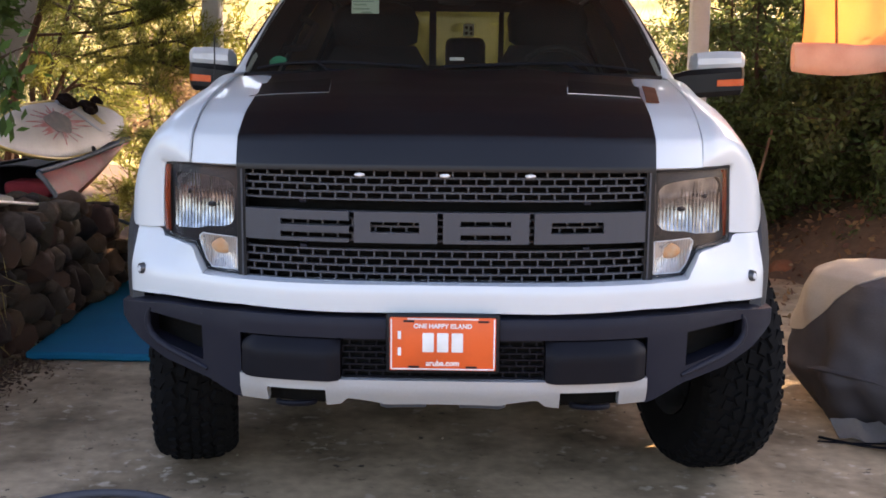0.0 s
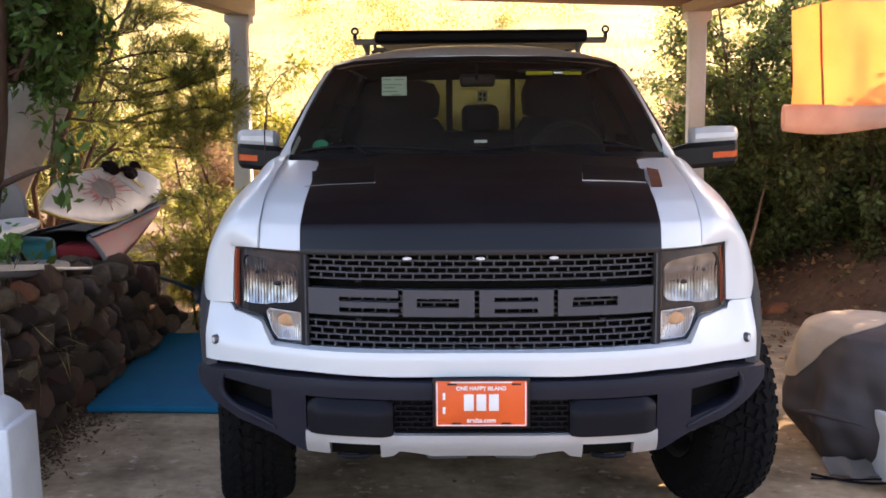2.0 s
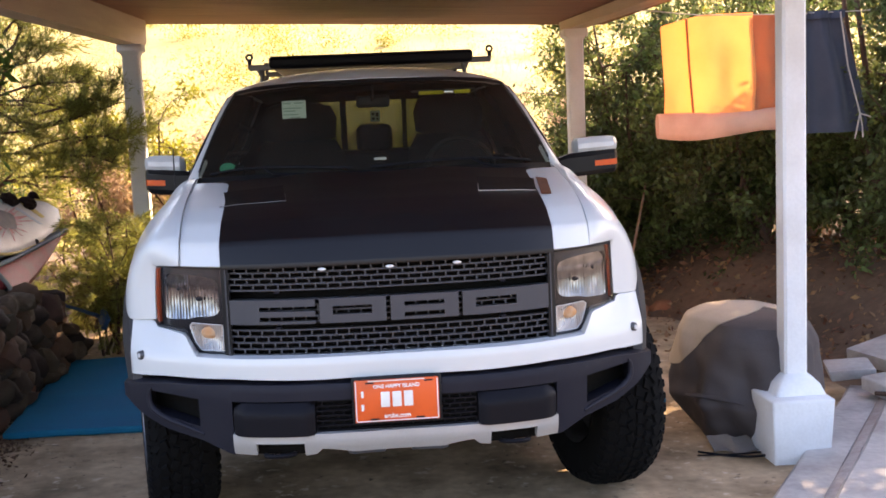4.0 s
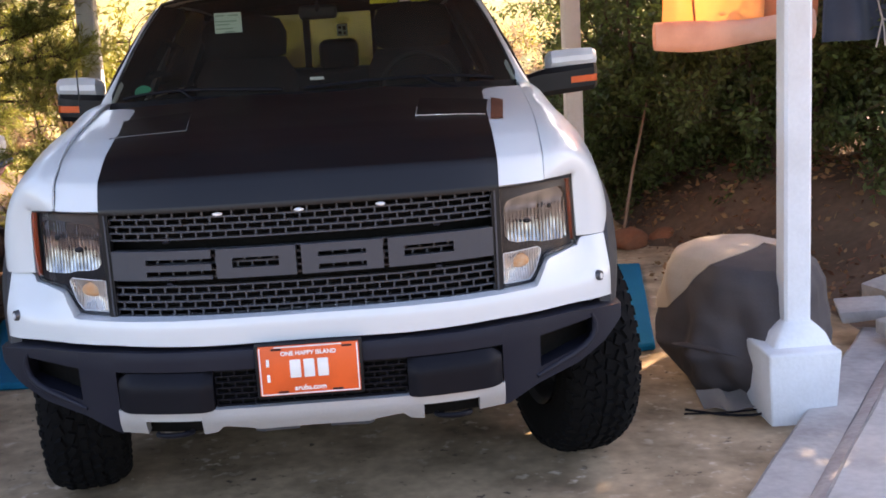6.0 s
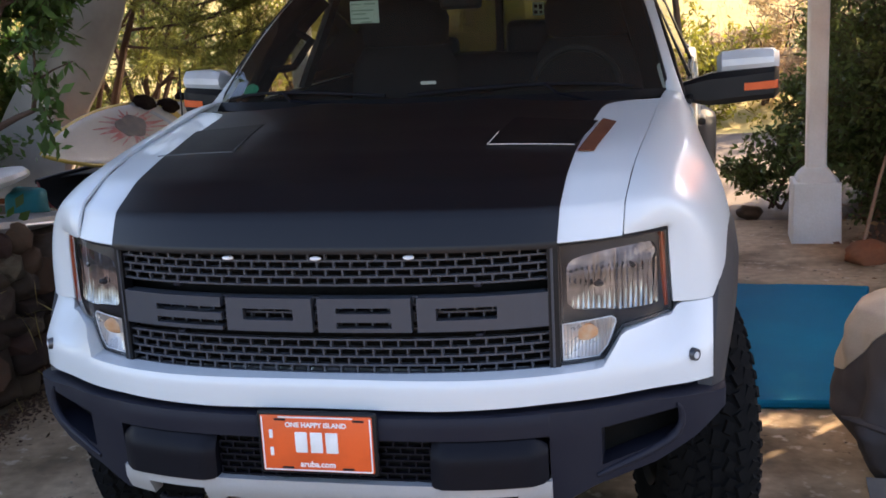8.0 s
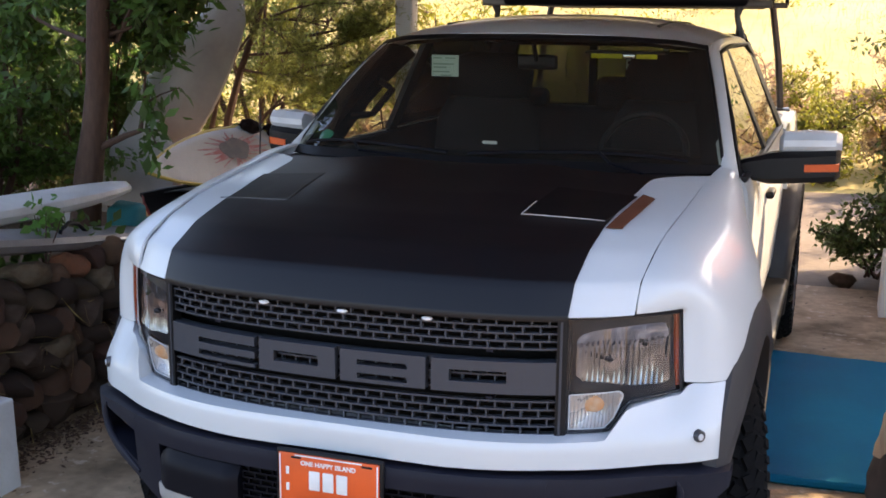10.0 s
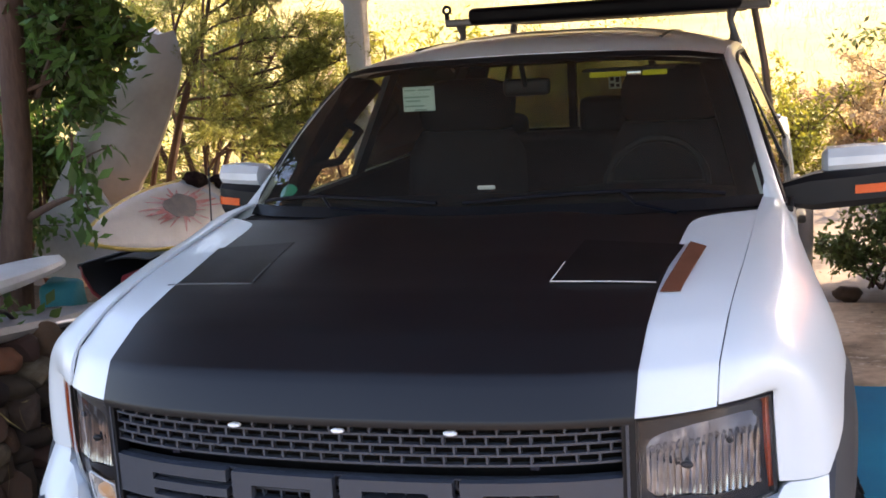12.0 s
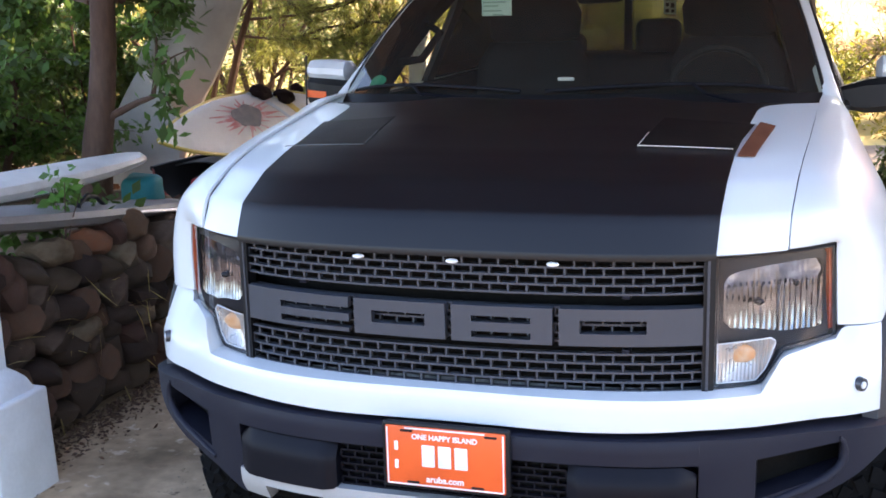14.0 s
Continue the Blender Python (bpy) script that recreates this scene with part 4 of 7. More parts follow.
for s in (-1, 1):
    bm = bmesh.new()
    f = lambda x, z: ykp(x) - 0.022 + 0.03 * max(0, (z - .655) / .04) + 0.022 * max(0, (abs(x) - .575) / .035) + 0.022 * max(0, (.335 - abs(x)) / .03)
    a, b = sorted((s * .306, s * .612))
    strip(bm, a, b, lambda x: .568, lambda x: .692 - .02 * max(0, (abs(x) - .58) / .03), f, 0.07, 18, 8)
    part("bumper_pad", bm, PAD, bumper, "black rubber bumper pad")
    # moulded lip round the foot and outer side of the opening
    bm = bmesh.new()
    way = [(.735, .562), (.77, .574), (.82, .588), (.87, .602), (.915, .620), (.943, .640), (.956, .664), (.958, .690), (.953, .712), (.944, .726)]
    tube(bm, [(s * x, yk(x, z) - .002, z) for x, z in way], [.006, .009, .011, .012, .012, .012, .011, .009, .007, .004], 10)
    part("duct_lip", bm, PLASTIC, bumper, "moulded lip round the duct opening")

bm = bmesh.new()
st = lambda x: lerp([(0, .571), (.62, .571)], abs(x))
sl = lambda x: lerp([(0, .492), (.15, .490), (.165, .486), (.20, .498), (.283, .512), (.31, .486), (.36, .481), (.62, .490)], abs(x))
sy = lambda x, z: ykp(x) - 0.004 + 0.03 * max(0, (.535 - z) / .05)
strip(bm, 0, .351, sl, st, sy, 0.05, 16, 4, mirror=True)
strip(bm, .351, .532, lambda x: .537, st, sy, 0.05, 6, 2, mirror=True)
strip(bm, .532, .619, sl, st, sy, 0.05, 5, 4, mirror=True)
bmesh.ops.remove_doubles(bm, verts=bm.verts, dist=1e-4)
skid = part("skid_plate", bm, SKID, truck, "silver painted skid plate under the bumper")
for s in (-1, 1):
    bm = bmesh.new()
    strip(bm, *sorted((s * .05, s * .19)), lambda x: sl(x) - .016, lambda x: sl(x) + .004, lambda x, z: sy(x, z) + 0.012, 0.03, 6, 1)
    part("skid_step", bm, GRILLE, skid)
for s in (-1, 1):
    bm = bmesh.new()
    strip(bm, *sorted((s * .345, s * .538)), lambda x: .478, lambda x: .545, lambda x, z: ykp(x) + 0.07, 0.02, 3, 1)
    part("hook_pocket", bm, DARK, skid)
    bm = bmesh.new()
    tube(bm, [(s * (.445 + .055 * math.cos(a)), ykp(.44) + 0.035 - .045 * math.sin(a), .487 + .006 * math.sin(a)) for a in (math.pi * k / 10 for k in range(11))], 0.009, 8)
    part("tow_hook", bm, PAD, skid, "black tow hook")

# number plate: writing of the number, year and address is given as plain bars
bm = bmesh.new()
box(bm, -.168, .168, -.012, .004, .598, .778, 0.008, 3)
frame_ob = part("plate_frame", bm, TRIMBLACK, truck, "black plate frame")
bm = bmesh.new()
box(bm, -.157, .157, -.0165, -.010, .608, .768, 0.004, 2)
plate = part("number_plate", bm, ORANGEPLATE, frame_ob, "orange number plate with white rim and writing")
for x0, x1, z0, z1 in ((-.154, -.150, .612, .764), (.150, .154, .612, .764), (-.151, .151, .6105, .6145), (-.105, .105, .7615, .7655)):
    bm = bmesh.new()
    box(bm, x0, x1, -.0185, -.015, z0, z1, 0.001, 1)
    part("rim_line", bm, PLATEWHITE, plate)
for x in (-.043, 0.0, .043):
    bm = bmesh.new()
    box(bm, x - .017, x + .017, -.0185, -.015, .664, .722, 0.003, 2)
    part("number_bar", bm, PLATEWHITE, plate, "plain white bar")
for x, z, w, h in ((-.128, .715, .005, .012), (-.128, .665, .005, .012)):
    bm = bmesh.new()
    box(bm, x - w, x + w, -.0185, -.015, z - h, z + h, 0.001, 1)
    part("number_bar", bm, PLATEWHITE, plate)
for x, z in ((-.10, .757), (.12, .757), (-.085, .619), (.085, .619)):
    bm = bmesh.new()
    box(bm, x - .016, x + .016, -.0188, -.015, z - .003, z + .003, 0.001, 1)
    part("screw_slot", bm, TRIMBLACK, plate)
txt = bpy.data.curves.new("slogan", "FONT")
txt.body, txt.size, txt.align_x, txt.align_y, txt.extrude = "ONE HAPPY ISLAND", 0.0190, "CENTER", "CENTER", 0.0008
txt.offset = 0.0005
slogan = new("slogan", txt)
under(slogan, plate)
slogan.matrix_local = Matrix.Translation((0, -.0172, .742)) @ Euler((radians(90), 0, 0)).to_matrix().to_4x4()
txt.materials.append(PLATEWHITE)
txt = bpy.data.curves.new("web_line", "FONT")
txt.body, txt.size, txt.align_x, txt.align_y, txt.extrude = "aruba.com", 0.0235, "CENTER", "CENTER", 0.0008
txt.offset = 0.0005
web_line = new("web_line", txt)
under(web_line, plate)
web_line.matrix_local = Matrix.Translation((0, -.0172, .630)) @ Euler((radians(90), 0, 0)).to_matrix().to_4x4()
txt.materials.append(PLATEWHITE)

# cab: pillars, roof, screen
WB = [(0, 1.30, 1.447), (.45, 1.345, 1.445), (.75, 1.47, 1.438), (.915, 1.60, 1.430)]       # foot of the windscreen
WT = [(0, 2.10, 1.936), (.40, 2.125, 1.931), (.62, 2.18, 1.918), (.745, 2.265, 1.896)]       # its head


def screen_point(u, v, push=0.0):
    """u across (-1 to 1), v from foot to head."""
    a, k = abs(u), 3 * abs(u)
    i = min(2, int(k))
    f = k - i
    p = Vector(WB[i]).lerp(Vector(WB[i + 1]), f)
    q = Vector(WT[i]).lerp(Vector(WT[i + 1]), f)
    r = p.lerp(q, v) + Vector((0, -0.02, 0.03)) * math.sin(math.pi * v)
    r.x *= 1 if u >= 0 else -1
    return r + Vector((0, -0.55, 0.84)) * push


bm = bmesh.new()
loft(bm, [[screen_point(-1 + 2 * i / 32, .02 + .96 * j / 10, 0.0) for i in range(33)] for j in range(11)])
screen = part("windscreen", bm, GLASS, truck, "tinted windscreen")
screen.visible_shadow = False
for v0, v1 in ((0.0, .055), (.955, 1.0)):
    bm = bmesh.new()
    loft(bm, [[screen_point(-1 + 2 * i / 32, v0 + (v1 - v0) * j / 2, 0.002) for i in range(33)] for j in range(3)])
    thick(part("screen_border", bm, TRIMBLACK, screen), 0.003)
for s in (-1, 1):
    bm = bmesh.new()
    loft(bm, [[screen_point(s * (.972 + .022 * i / 2), j / 8, 0.002) for i in range(3)] for j in range(9)])
    thick(part("screen_border", bm, TRIMBLACK, screen), 0.003)

ROOF = []
for y, zc, ze, w in ((2.105, 1.940, 1.897, .745), (2.24, 1.976, 1.906, .748), (2.5, 2.006, 1.918, .750), (2.9, 2.026, 1.927, .756), (3.4, 2.022, 1.924, .756), (3.9, 1.996, 1.905, .748), (4.2, 1.955, 1.880, .735), (4.30, 1.925, 1.86, .725)):
    row = []
    for k in range(-8, 9):
        u = k / 8
        z = zc - (zc - ze) * abs(u) ** 2.6
        yy = y + (0.165 * abs(u) ** 2.2 if y < 2.35 else 0)
        row.append((u * w, yy, z))
    ROOF.append(row)
bm = bmesh.new()
loft(bm, fine_rows(ROOF, 2))
roof = thick(part("roof", bm, PAINT, truck, "white roof panel"), 0.02)
bm = bmesh.new()
loft(bm, [[(x * .97, y, z - .035) for x, y, z in r] for r in ROOF])
part("headliner", bm, HEADLINER, roof)
for s in (-1, 1):
    bm = bmesh.new()
    tube(bm, [(s * .50, 2.45 + .25 * i, lerp([(2.2, 1.958), (2.5, 1.974), (2.9, 1.991), (3.4, 1.988), (3.9, 1.966), (4.2, 1.935)], 2.45 + .25 * i)) for i in range(8)], 0.009, 6)
    part("roof_seam", bm, TRIMBLACK, roof)


for s in (-1, 1):
    # A pillar with the roof rail, swept as one box section
    path = [(.952, 1.49, 1.362), (.922, 1.60, 1.425), (.872, 1.80, 1.555), (.822, 2.02, 1.70), (.775, 2.22, 1.835), (.752, 2.40, 1.892), (.758, 2.8, 1.908), (.758, 3.4, 1.908), (.750, 3.95, 1.892), (.735, 4.22, 1.868)]
    bm = bmesh.new()
    rows = []
    for i, (x, y, z) in enumerate(path):
        w = 0.042 if i < 5 else 0.024
        rows.append([(s * (x - w), y - .018, z + .018), (s * x, y - .012, z + .024), (s * (x + w), y + .012, z + .004), (s * (x + w * .9), y + .045, z - .025), (s * (x - w * .6), y + .04, z - .028)])
    g = loft(bm, rows, close=True)
    bm.faces.new(g[0][::-1]), bm.faces.new(g[-1])
    rounded(part("roof_pillar", bm, PAINT, truck), 1)
    bm = bmesh.new()
    loft(bm, [[screen_point(s * .985, v, -.012), screen_point(s * .985, v, -.012) + Vector((-s * .085, .05, -.02)), screen_point(s * .985, v, -.012) + Vector((-s * .085, .15, -.06)), screen_point(s * .985, v, -.012) + Vector((s * .01, .17, -.07))] for v in (0, .25, .5, .75, 1.0)])
    part("pillar_trim", bm, CABIN, truck, "black inner pillar trim")
    # body side: cab and bed
    doors = {}
    for name, y0, y1, handle in (("front_door", 1.636, 2.856, 2.68), ("rear_door", 2.864, 3.976, 3.82), ("cab_corner", 3.984, 4.30, None)):
        side = []
        for k in range(6):
            y = y0 + (y1 - y0) * k / 5
            side.append([(s * x, y, z) for x, z in ((.955, 1.405), (.985, 1.38), (1.0, 1.30), (1.012, 1.10), (1.010, .90), (1.0, .78), (.985, .60), (.94, .55))])
        bm = bmesh.new()
        loft(bm, fine_rows(side, 2))
        doors[name] = thick(part(name, bm, PAINT, truck), 0.02, -1 if s > 0 else 1)
        if handle:
            bm = bmesh.new()
            box(bm, *sorted((s * 1.008, s * 1.045)), handle - .10, handle + .08, 1.20, 1.235, 0.012, 3)
            part("door_handle", bm, TRIMBLACK, doors[name], "black door handle")
    for y, w in ((2.86, .06), (4.15, .13)):
        bm = bmesh.new()
        x0, x1 = s * .985, s * .765
        loft(bm, [[(x0, y - w, 1.40), (x0, y + w, 1.40), (x0 - s * .03, y + w, 1.40), (x0 - s * .03, y - w, 1.40)], [(x1, y - w, 1.885), (x1, y + w, 1.885), (x1 - s * .03, y + w, 1.885), (x1 - s * .03, y - w, 1.885)]], close=True)
        part("window_pillar", bm, TRIMBLACK, truck)
    for y0, y1, yt0 in ((1.74, 2.82, 2.30), (2.90, 4.04, 2.90)):
        bm = bmesh.new()
        loft(bm, [[(s * .978, y0, 1.395), (s * .978, (y0 + y1) / 2, 1.395), (s * .978, y1, 1.395)], [(s * .765, yt0, 1.885), (s * .765, (yt0 + y1) / 2, 1.885), (s * .765, y1, 1.885)]])
        part("side_window", bm, SIDEGLASS if y0 < 2 else PRIVACY, doors["front_door" if y0 < 2 else "rear_door"], "tinted side window").visible_shadow = False
    bm = bmesh.new()
    tube(bm, [(s * .972, 1.68, 1.402), (s * .982, 2.2, 1.402), (s * .982, 4.2, 1.402)], 0.013, 6)
    part("belt_trim", bm, TRIMBLACK, truck)
    bm = bmesh.new()
    tube(bm, [(s * .958, 1.66, 1.42), (s * .90, 1.90, 1.60), (s * .835, 2.14, 1.76), (s * .79, 2.34, 1.865), (s * .778, 2.9, 1.885), (s * .775, 3.9, 1.875), (s * .80, 4.15, 1.80)], 0.009, 6)
    part("window_trim", bm, TRIMBLACK, truck)
    # running board
    bm = bmesh.new()
    box(bm, *sorted((s * .93, s * 1.09)), 1.55, 4.0, .47, .53, 0.02, 3)
    part("running_board", bm, TRIMBLACK, truck, "black running board")
    # bed side
    bed = []
    for y in (4.33, 4.6, 5.0, 5.5, 5.86):
        bed.append([(s * x, y, z) for x, z in ((.86, 1.375), (.90, 1.385), (.985, 1.375), (1.01, 1.34), (1.03, 1.10), (1.03, .95), (1.0, .75), (.97, .62))])
    bm = bmesh.new()
    loft(bm, fine_rows(bed, 2))
    thick(part("bed_side", bm, PAINT, truck), 0.05, -1 if s > 0 else 1)
    # mirror: a tapering black body on its arm, with a bright cap
    mi, mo = (1.078, 1.320) if s > 0 else (1.000, 1.208)
    mw = mo - mi

    def section(x, y0, y1, z0, z1, r):
        c = [(y0 + r, z0), (y1 - r, z0), (y1, z0 + r), (y1, z1 - r), (y1 - r, z1), (y0 + r, z1), (y0, z1 - r), (y0, z0 + r)]
        return [(s * x, y, z) for y, z in c]

    bm = bmesh.new()
    g = loft(bm, [section(.94, 1.88, 1.94, 1.385, 1.455, .012), section(mi - .03, 1.89, 1.99, 1.362, 1.485, .02), section(mi + .02, 1.893, 2.05, 1.364, 1.492, .024), section(mi + mw * .5, 1.90, 2.058, 1.372, 1.500, .024),
                  section(mo - .02, 1.925, 2.060, 1.380, 1.508, .022), section(mo, 1.955, 2.052, 1.395, 1.500, .02)], close=True)
    bm.faces.new(g[0][::-1]), bm.faces.new(g[-1])
    mirror = part("wing_mirror", bm, TRIMBLACK, truck, "black wing mirror with a chrome cap")
    bm = bmesh.new()
    g = loft(bm, [section(mi + .004, 1.955, 2.040, 1.488, 1.545, .02), section(mi + .022, 1.915, 2.052, 1.484, 1.566, .028), section(mi + mw * .5, 1.905, 2.060, 1.488, 1.574, .03),
                  section(mo - .022, 1.925, 2.058, 1.494, 1.573, .028), section(mo + .001, 1.965, 2.045, 1.500, 1.560, .02)], close=True)
    bm.faces.new(g[0][::-1]), bm.faces.new(g[-1])
    part("mirror_cap", bm, CAPCHROME, mirror, "satin chrome mirror cap")
    bm = bmesh.new()
    rows = []
    for k in range(9):
        x = mo - .135 + .130 * k / 8 if s > 0 else mo - .110 + .105 * k / 8
        y = lerp([(0, 1.893), (.5, 1.900), (.92, 1.925), (1.0, 1.950)], (x - mi) / mw)
        rows.append([(s * x, y + e, z) for e, z in ((.01, 1.416 + .004 * k / 8), (-.004, 1.418 + .004 * k / 8), (-.004, 1.446 + .006 * k / 8), (.01, 1.448 + .006 * k / 8))])
    g = loft(bm, rows, close=True)
    bm.faces.new(g[0][::-1]), bm.faces.new(g[-1])
    part("mirror_signal", bm, SIGNAL, mirror, "orange signal strip")
    bm = bmesh.new()
    box(bm, *sorted((s * (mi + .02), s * (mo - .02))), 2.058, 2.066, 1.395, 1.555, 0.002, 1)
    part("mirror_glass", bm, CHROME, mirror)

# cowl, wipers, aerial
bm = bmesh.new()
COWL = [(-.90, 1.40, 1.57, 1.414, 1.425), (-.69, 1.22, 1.43, 1.425, 1.437), (-.4, 1.15, 1.34, 1.432, 1.442), (0, 1.145, 1.30, 1.434, 1.444), (.4, 1.15, 1.34, 1.432, 1.442), (.69, 1.22, 1.43, 1.425, 1.437), (.90, 1.40, 1.57, 1.414, 1.425)]
loft(bm, [[(x, y0, z0) for x, y0, y1, z0, z1 in COWL], [(x, y1 + .03, z1) for x, y0, y1, z0, z1 in COWL]])
thick(part("cowl", bm, TRIMBLACK, truck), 0.02)
for x0, x1 in ((-.74, -.08), (-.02, .66)):
    bm = bmesh.new()
    pts = [screen_point((x0 + (x1 - x0) * i / 8) / .90, .05 + .035 * math.sin(math.pi * i / 8), 0.022) for i in range(9)]
    tube(bm, pts, 0.006, 6)
    tube(bm, [pts[4], pts[4] + Vector((.05, -.06, -.03)), Vector((x1 - .02, 1.34, 1.45))], 0.006, 6)
    part("wiper", bm, PAD, truck, "black wiper")
bm = bmesh.new()
tube(bm, [(-.977, 1.42, 1.345), (-.977, 1.42, 1.385), (-.977, 1.425, 1.40)], [0.022, 0.015, 0.005], 10)
tube(bm, [(-.977, 1.425, 1.39), (-.977, 1.445, 1.62)], 0.0032, 6)
part("aerial", bm, TRIMBLACK, truck, "thin black aerial")

# papers behind the glass
bm = bmesh.new()
box(bm, -.486, -.356, 2.178, 2.181, 1.739, 1.836, .001, 1)
paper = part("permit", bm, PAPER, truck, "pale green paper permit hanging behind the glass")
for z, x0, w in ((1.822, -.480, .045), (1.822, -.420, .05), (1.795, -.480, .10), (1.780, -.475, .06), (1.760, -.480, .08), (1.744, -.44, .05)):
    bm = bmesh.new()
    box(bm, x0, x0 + w, 2.1755, 2.179, z - .003, z + .003)
    part("writing_bar", bm, INK, paper)
bm = bmesh.new()
rows = []
for i in range(25):
    a = 2 * math.pi * i / 24
    rows.append([screen_point(-.695 + .068 * r * math.cos(a), .142 + .038 * r * math.sin(a), -0.006) for r in (.02, .5, 1)])
loft(bm, rows)
thick(part("round_sticker", bm, GREENDISC, screen, "round green sticker behind the glass"), 0.001)

# inside
bm = bmesh.new()
dash = []
for x in (-.88, -.6, -.3, 0, .3, .6, .88):
    h = 0.03 if 0.2 < x < .7 else 0.0
    dash.append([(x, 1.66 - .26 * (1 - (x / .9) ** 2), 1.395), (x, 1.85, 1.41 + h * .5), (x, 2.10, 1.415 + h), (x, 2.18, 1.37 + h), (x, 2.20, 1.10), (x, 2.20, .8)])
loft(bm, dash)
part("dashboard", bm, CABIN, truck, "black dashboard")
bm = bmesh.new()
box(bm, -.010, .050, 1.445, 1.452, 1.520, 1.533, 0.004)
part("dash_badge", bm, LED, truck, "small silver piece behind the foot of the windscreen")
bm = bmesh.new()
box(bm, -.98, .98, 1.3, 4.28, .58, .80)
box(bm, -.953, -.90, 1.65, 4.28, .75, 1.418)
box(bm, .90, .953, 1.65, 4.28, .75, 1.418)
part("cabin_shell", bm, CABIN, truck, "dark cabin lining")


def seat(cx, y, w, top, head):
    bm = bmesh.new()
    loft(bm, [[(cx - w * k, y + t, z) for k in (-1, -.8, -.4, 0, .4, .8, 1)] for t, z in ((-.45, 1.0), (-.5, 1.06), (0, 1.03), (.04, 1.05))])
    rows = []
    for t, z, q in ((.0, 1.0, 1), (.03, 1.2, 1.0), (.07, top - .1, .95), (.10, top, .75)):
        rows.append([(cx + w * q * math.cos(a), y + t + .07 * math.sin(a), z) for a in (2 * math.pi * i / 16 for i in range(16))])
    g = loft(bm, rows, close=True)
    bm.faces.new(g[-1])
    ob = part("seat", bm, SEAT, truck, "black leather seat with headrest")
    bm = bmesh.new()
    rows = []
    for z, q in ((0, .7), (.03, .95), (head * .6, 1), (head * .9, .85), (head, .5)):
        rows.append([(cx + w * .80 * q * math.cos(a), y + .11 + .055 * q * math.sin(a), top - .01 + z) for a in (2 * math.pi * i / 16 for i in range(16))])
    g = loft(bm, rows, close=True)
    bm.faces.new(g[-1]), bm.faces.new(g[0][::-1])
    part("headrest", bm, SEAT, ob)
    bm = bmesh.new()
    for d in (-.06, .06):
        tube(bm, [(cx + d, y + .11, top - .03), (cx + d, y + .11, top + .05)], 0.007, 6)
    part("headrest_post", bm, TRIMBLACK, ob)


seat(-.43, 2.82, .29, 1.60, .24)
seat(.49, 2.82, .27, 1.61, .25)
bm = bmesh.new()
box(bm, -.72, .80, 3.85, 4.0, 1.0, 1.50, 0.05, 3)
part("rear_bench", bm, SEAT, truck, "black rear bench back")
for x in (-.48, .05, .56):
    bm = bmesh.new()
    box(bm, x - .125, x + .125, 3.87, 3.98, 1.47, 1.675 if x == .05 else 1.60, 0.05, 4)
    part("rear_headrest", bm, SEAT, truck)
bm = bmesh.new()
wheel_c, wheel_m = Vector((.49, 2.24, 1.42)), Euler((radians(62), 0, 0)).to_matrix()
tube(bm, [wheel_c + wheel_m @ Vector((.19 * math.cos(a), .19 * math.sin(a), 0)) for a in (2 * math.pi * i / 28 for i in range(29))], 0.016, 8, caps=False)
tube(bm, [wheel_c + wheel_m @ Vector((-.18, 0, 0)), wheel_c + wheel_m @ Vector((.18, 0, 0))], 0.018, 8)
tube(bm, [wheel_c + wheel_m @ Vector((0, -.18, 0)), wheel_c], 0.018, 8)
part("steering_wheel", bm, TRIMBLACK, truck, "black steering wheel")
bm = bmesh.new()
box(bm, -.150, .035, 2.17, 2.20, 1.805, 1.872, 0.018, 3)
tube(bm, [(-.06, 2.18, 1.84), (-.06, 2.12, 1.92)], 0.010, 6)
for v in bm.verts:
    v.co += Vector((.07, 0, -.025))
part("rear_view_mirror", bm, TRIMBLACK, truck, "black rear-view mirror")
bm = bmesh.new()
box(bm, .23, .58, 2.16, 2.30, 1.855, 1.868, 0.006, 2)
visor = part("sun_visor", bm, HEADLINER, truck, "grey sun visor")
for x0, x1, m in ((.265, .40, YELLOW), (.405, .455, CHROME), (.46, .55, YELLOW)):
    bm = bmesh.new()
    box(bm, x0, x1, 2.128, 2.142, 1.838, 1.858, 0.004, 2)
    part("visor_clip", bm, m, visor, "bright yellow and silver piece clipped to the visor")
bm = bmesh.new()
ends = [screen_point(-.985, v, -.012) + Vector((.08, .09, -.04)) for v in (.34, .66)]
mids = [screen_point(-.985, v, -.012) + Vector((.165, .10, -.05)) for v in (.38, .60)]
tube(bm, [ends[0], ends[0].lerp(mids[0], .7), mids[0], mids[0].lerp(mids[1], .5), mids[1], ends[1].lerp(mids[1], .7), ends[1]], 0.016, 8)
part("grab_handle", bm, CABIN, truck, "black grab handle on the pillar")

# rear wall of the cab with its sliding window, a small sticker on the pane
bm = bmesh.new()
box(bm, -.93, .93, 4.22, 4.28, .8, 1.49)
box(bm, -.74, .74, 4.22, 4.28, 1.845, 1.93)
for s in (-1, 1):
    loft(bm, [[(s * .74, 4.22, 1.93), (s * .74, 4.28, 1.93), (s * .62, 4.28, 1.93), (s * .62, 4.22, 1.93)], [(s * .93, 4.22, 1.45), (s * .93, 4.28, 1.45), (s * .76, 4.28, 1.45), (s * .76, 4.22, 1.45)]], close=True)
for x, w in ((-.163, .022), (.281, .016)):
    box(bm, x - w, x + w, 4.22, 4.27, 1.45, 1.87)
part("rear_wall", bm, CABIN, truck, "black rear wall round a sliding window")
bm = bmesh.new()
box(bm, -.163, .281, 4.285, 4.29, 1.47, 1.86)
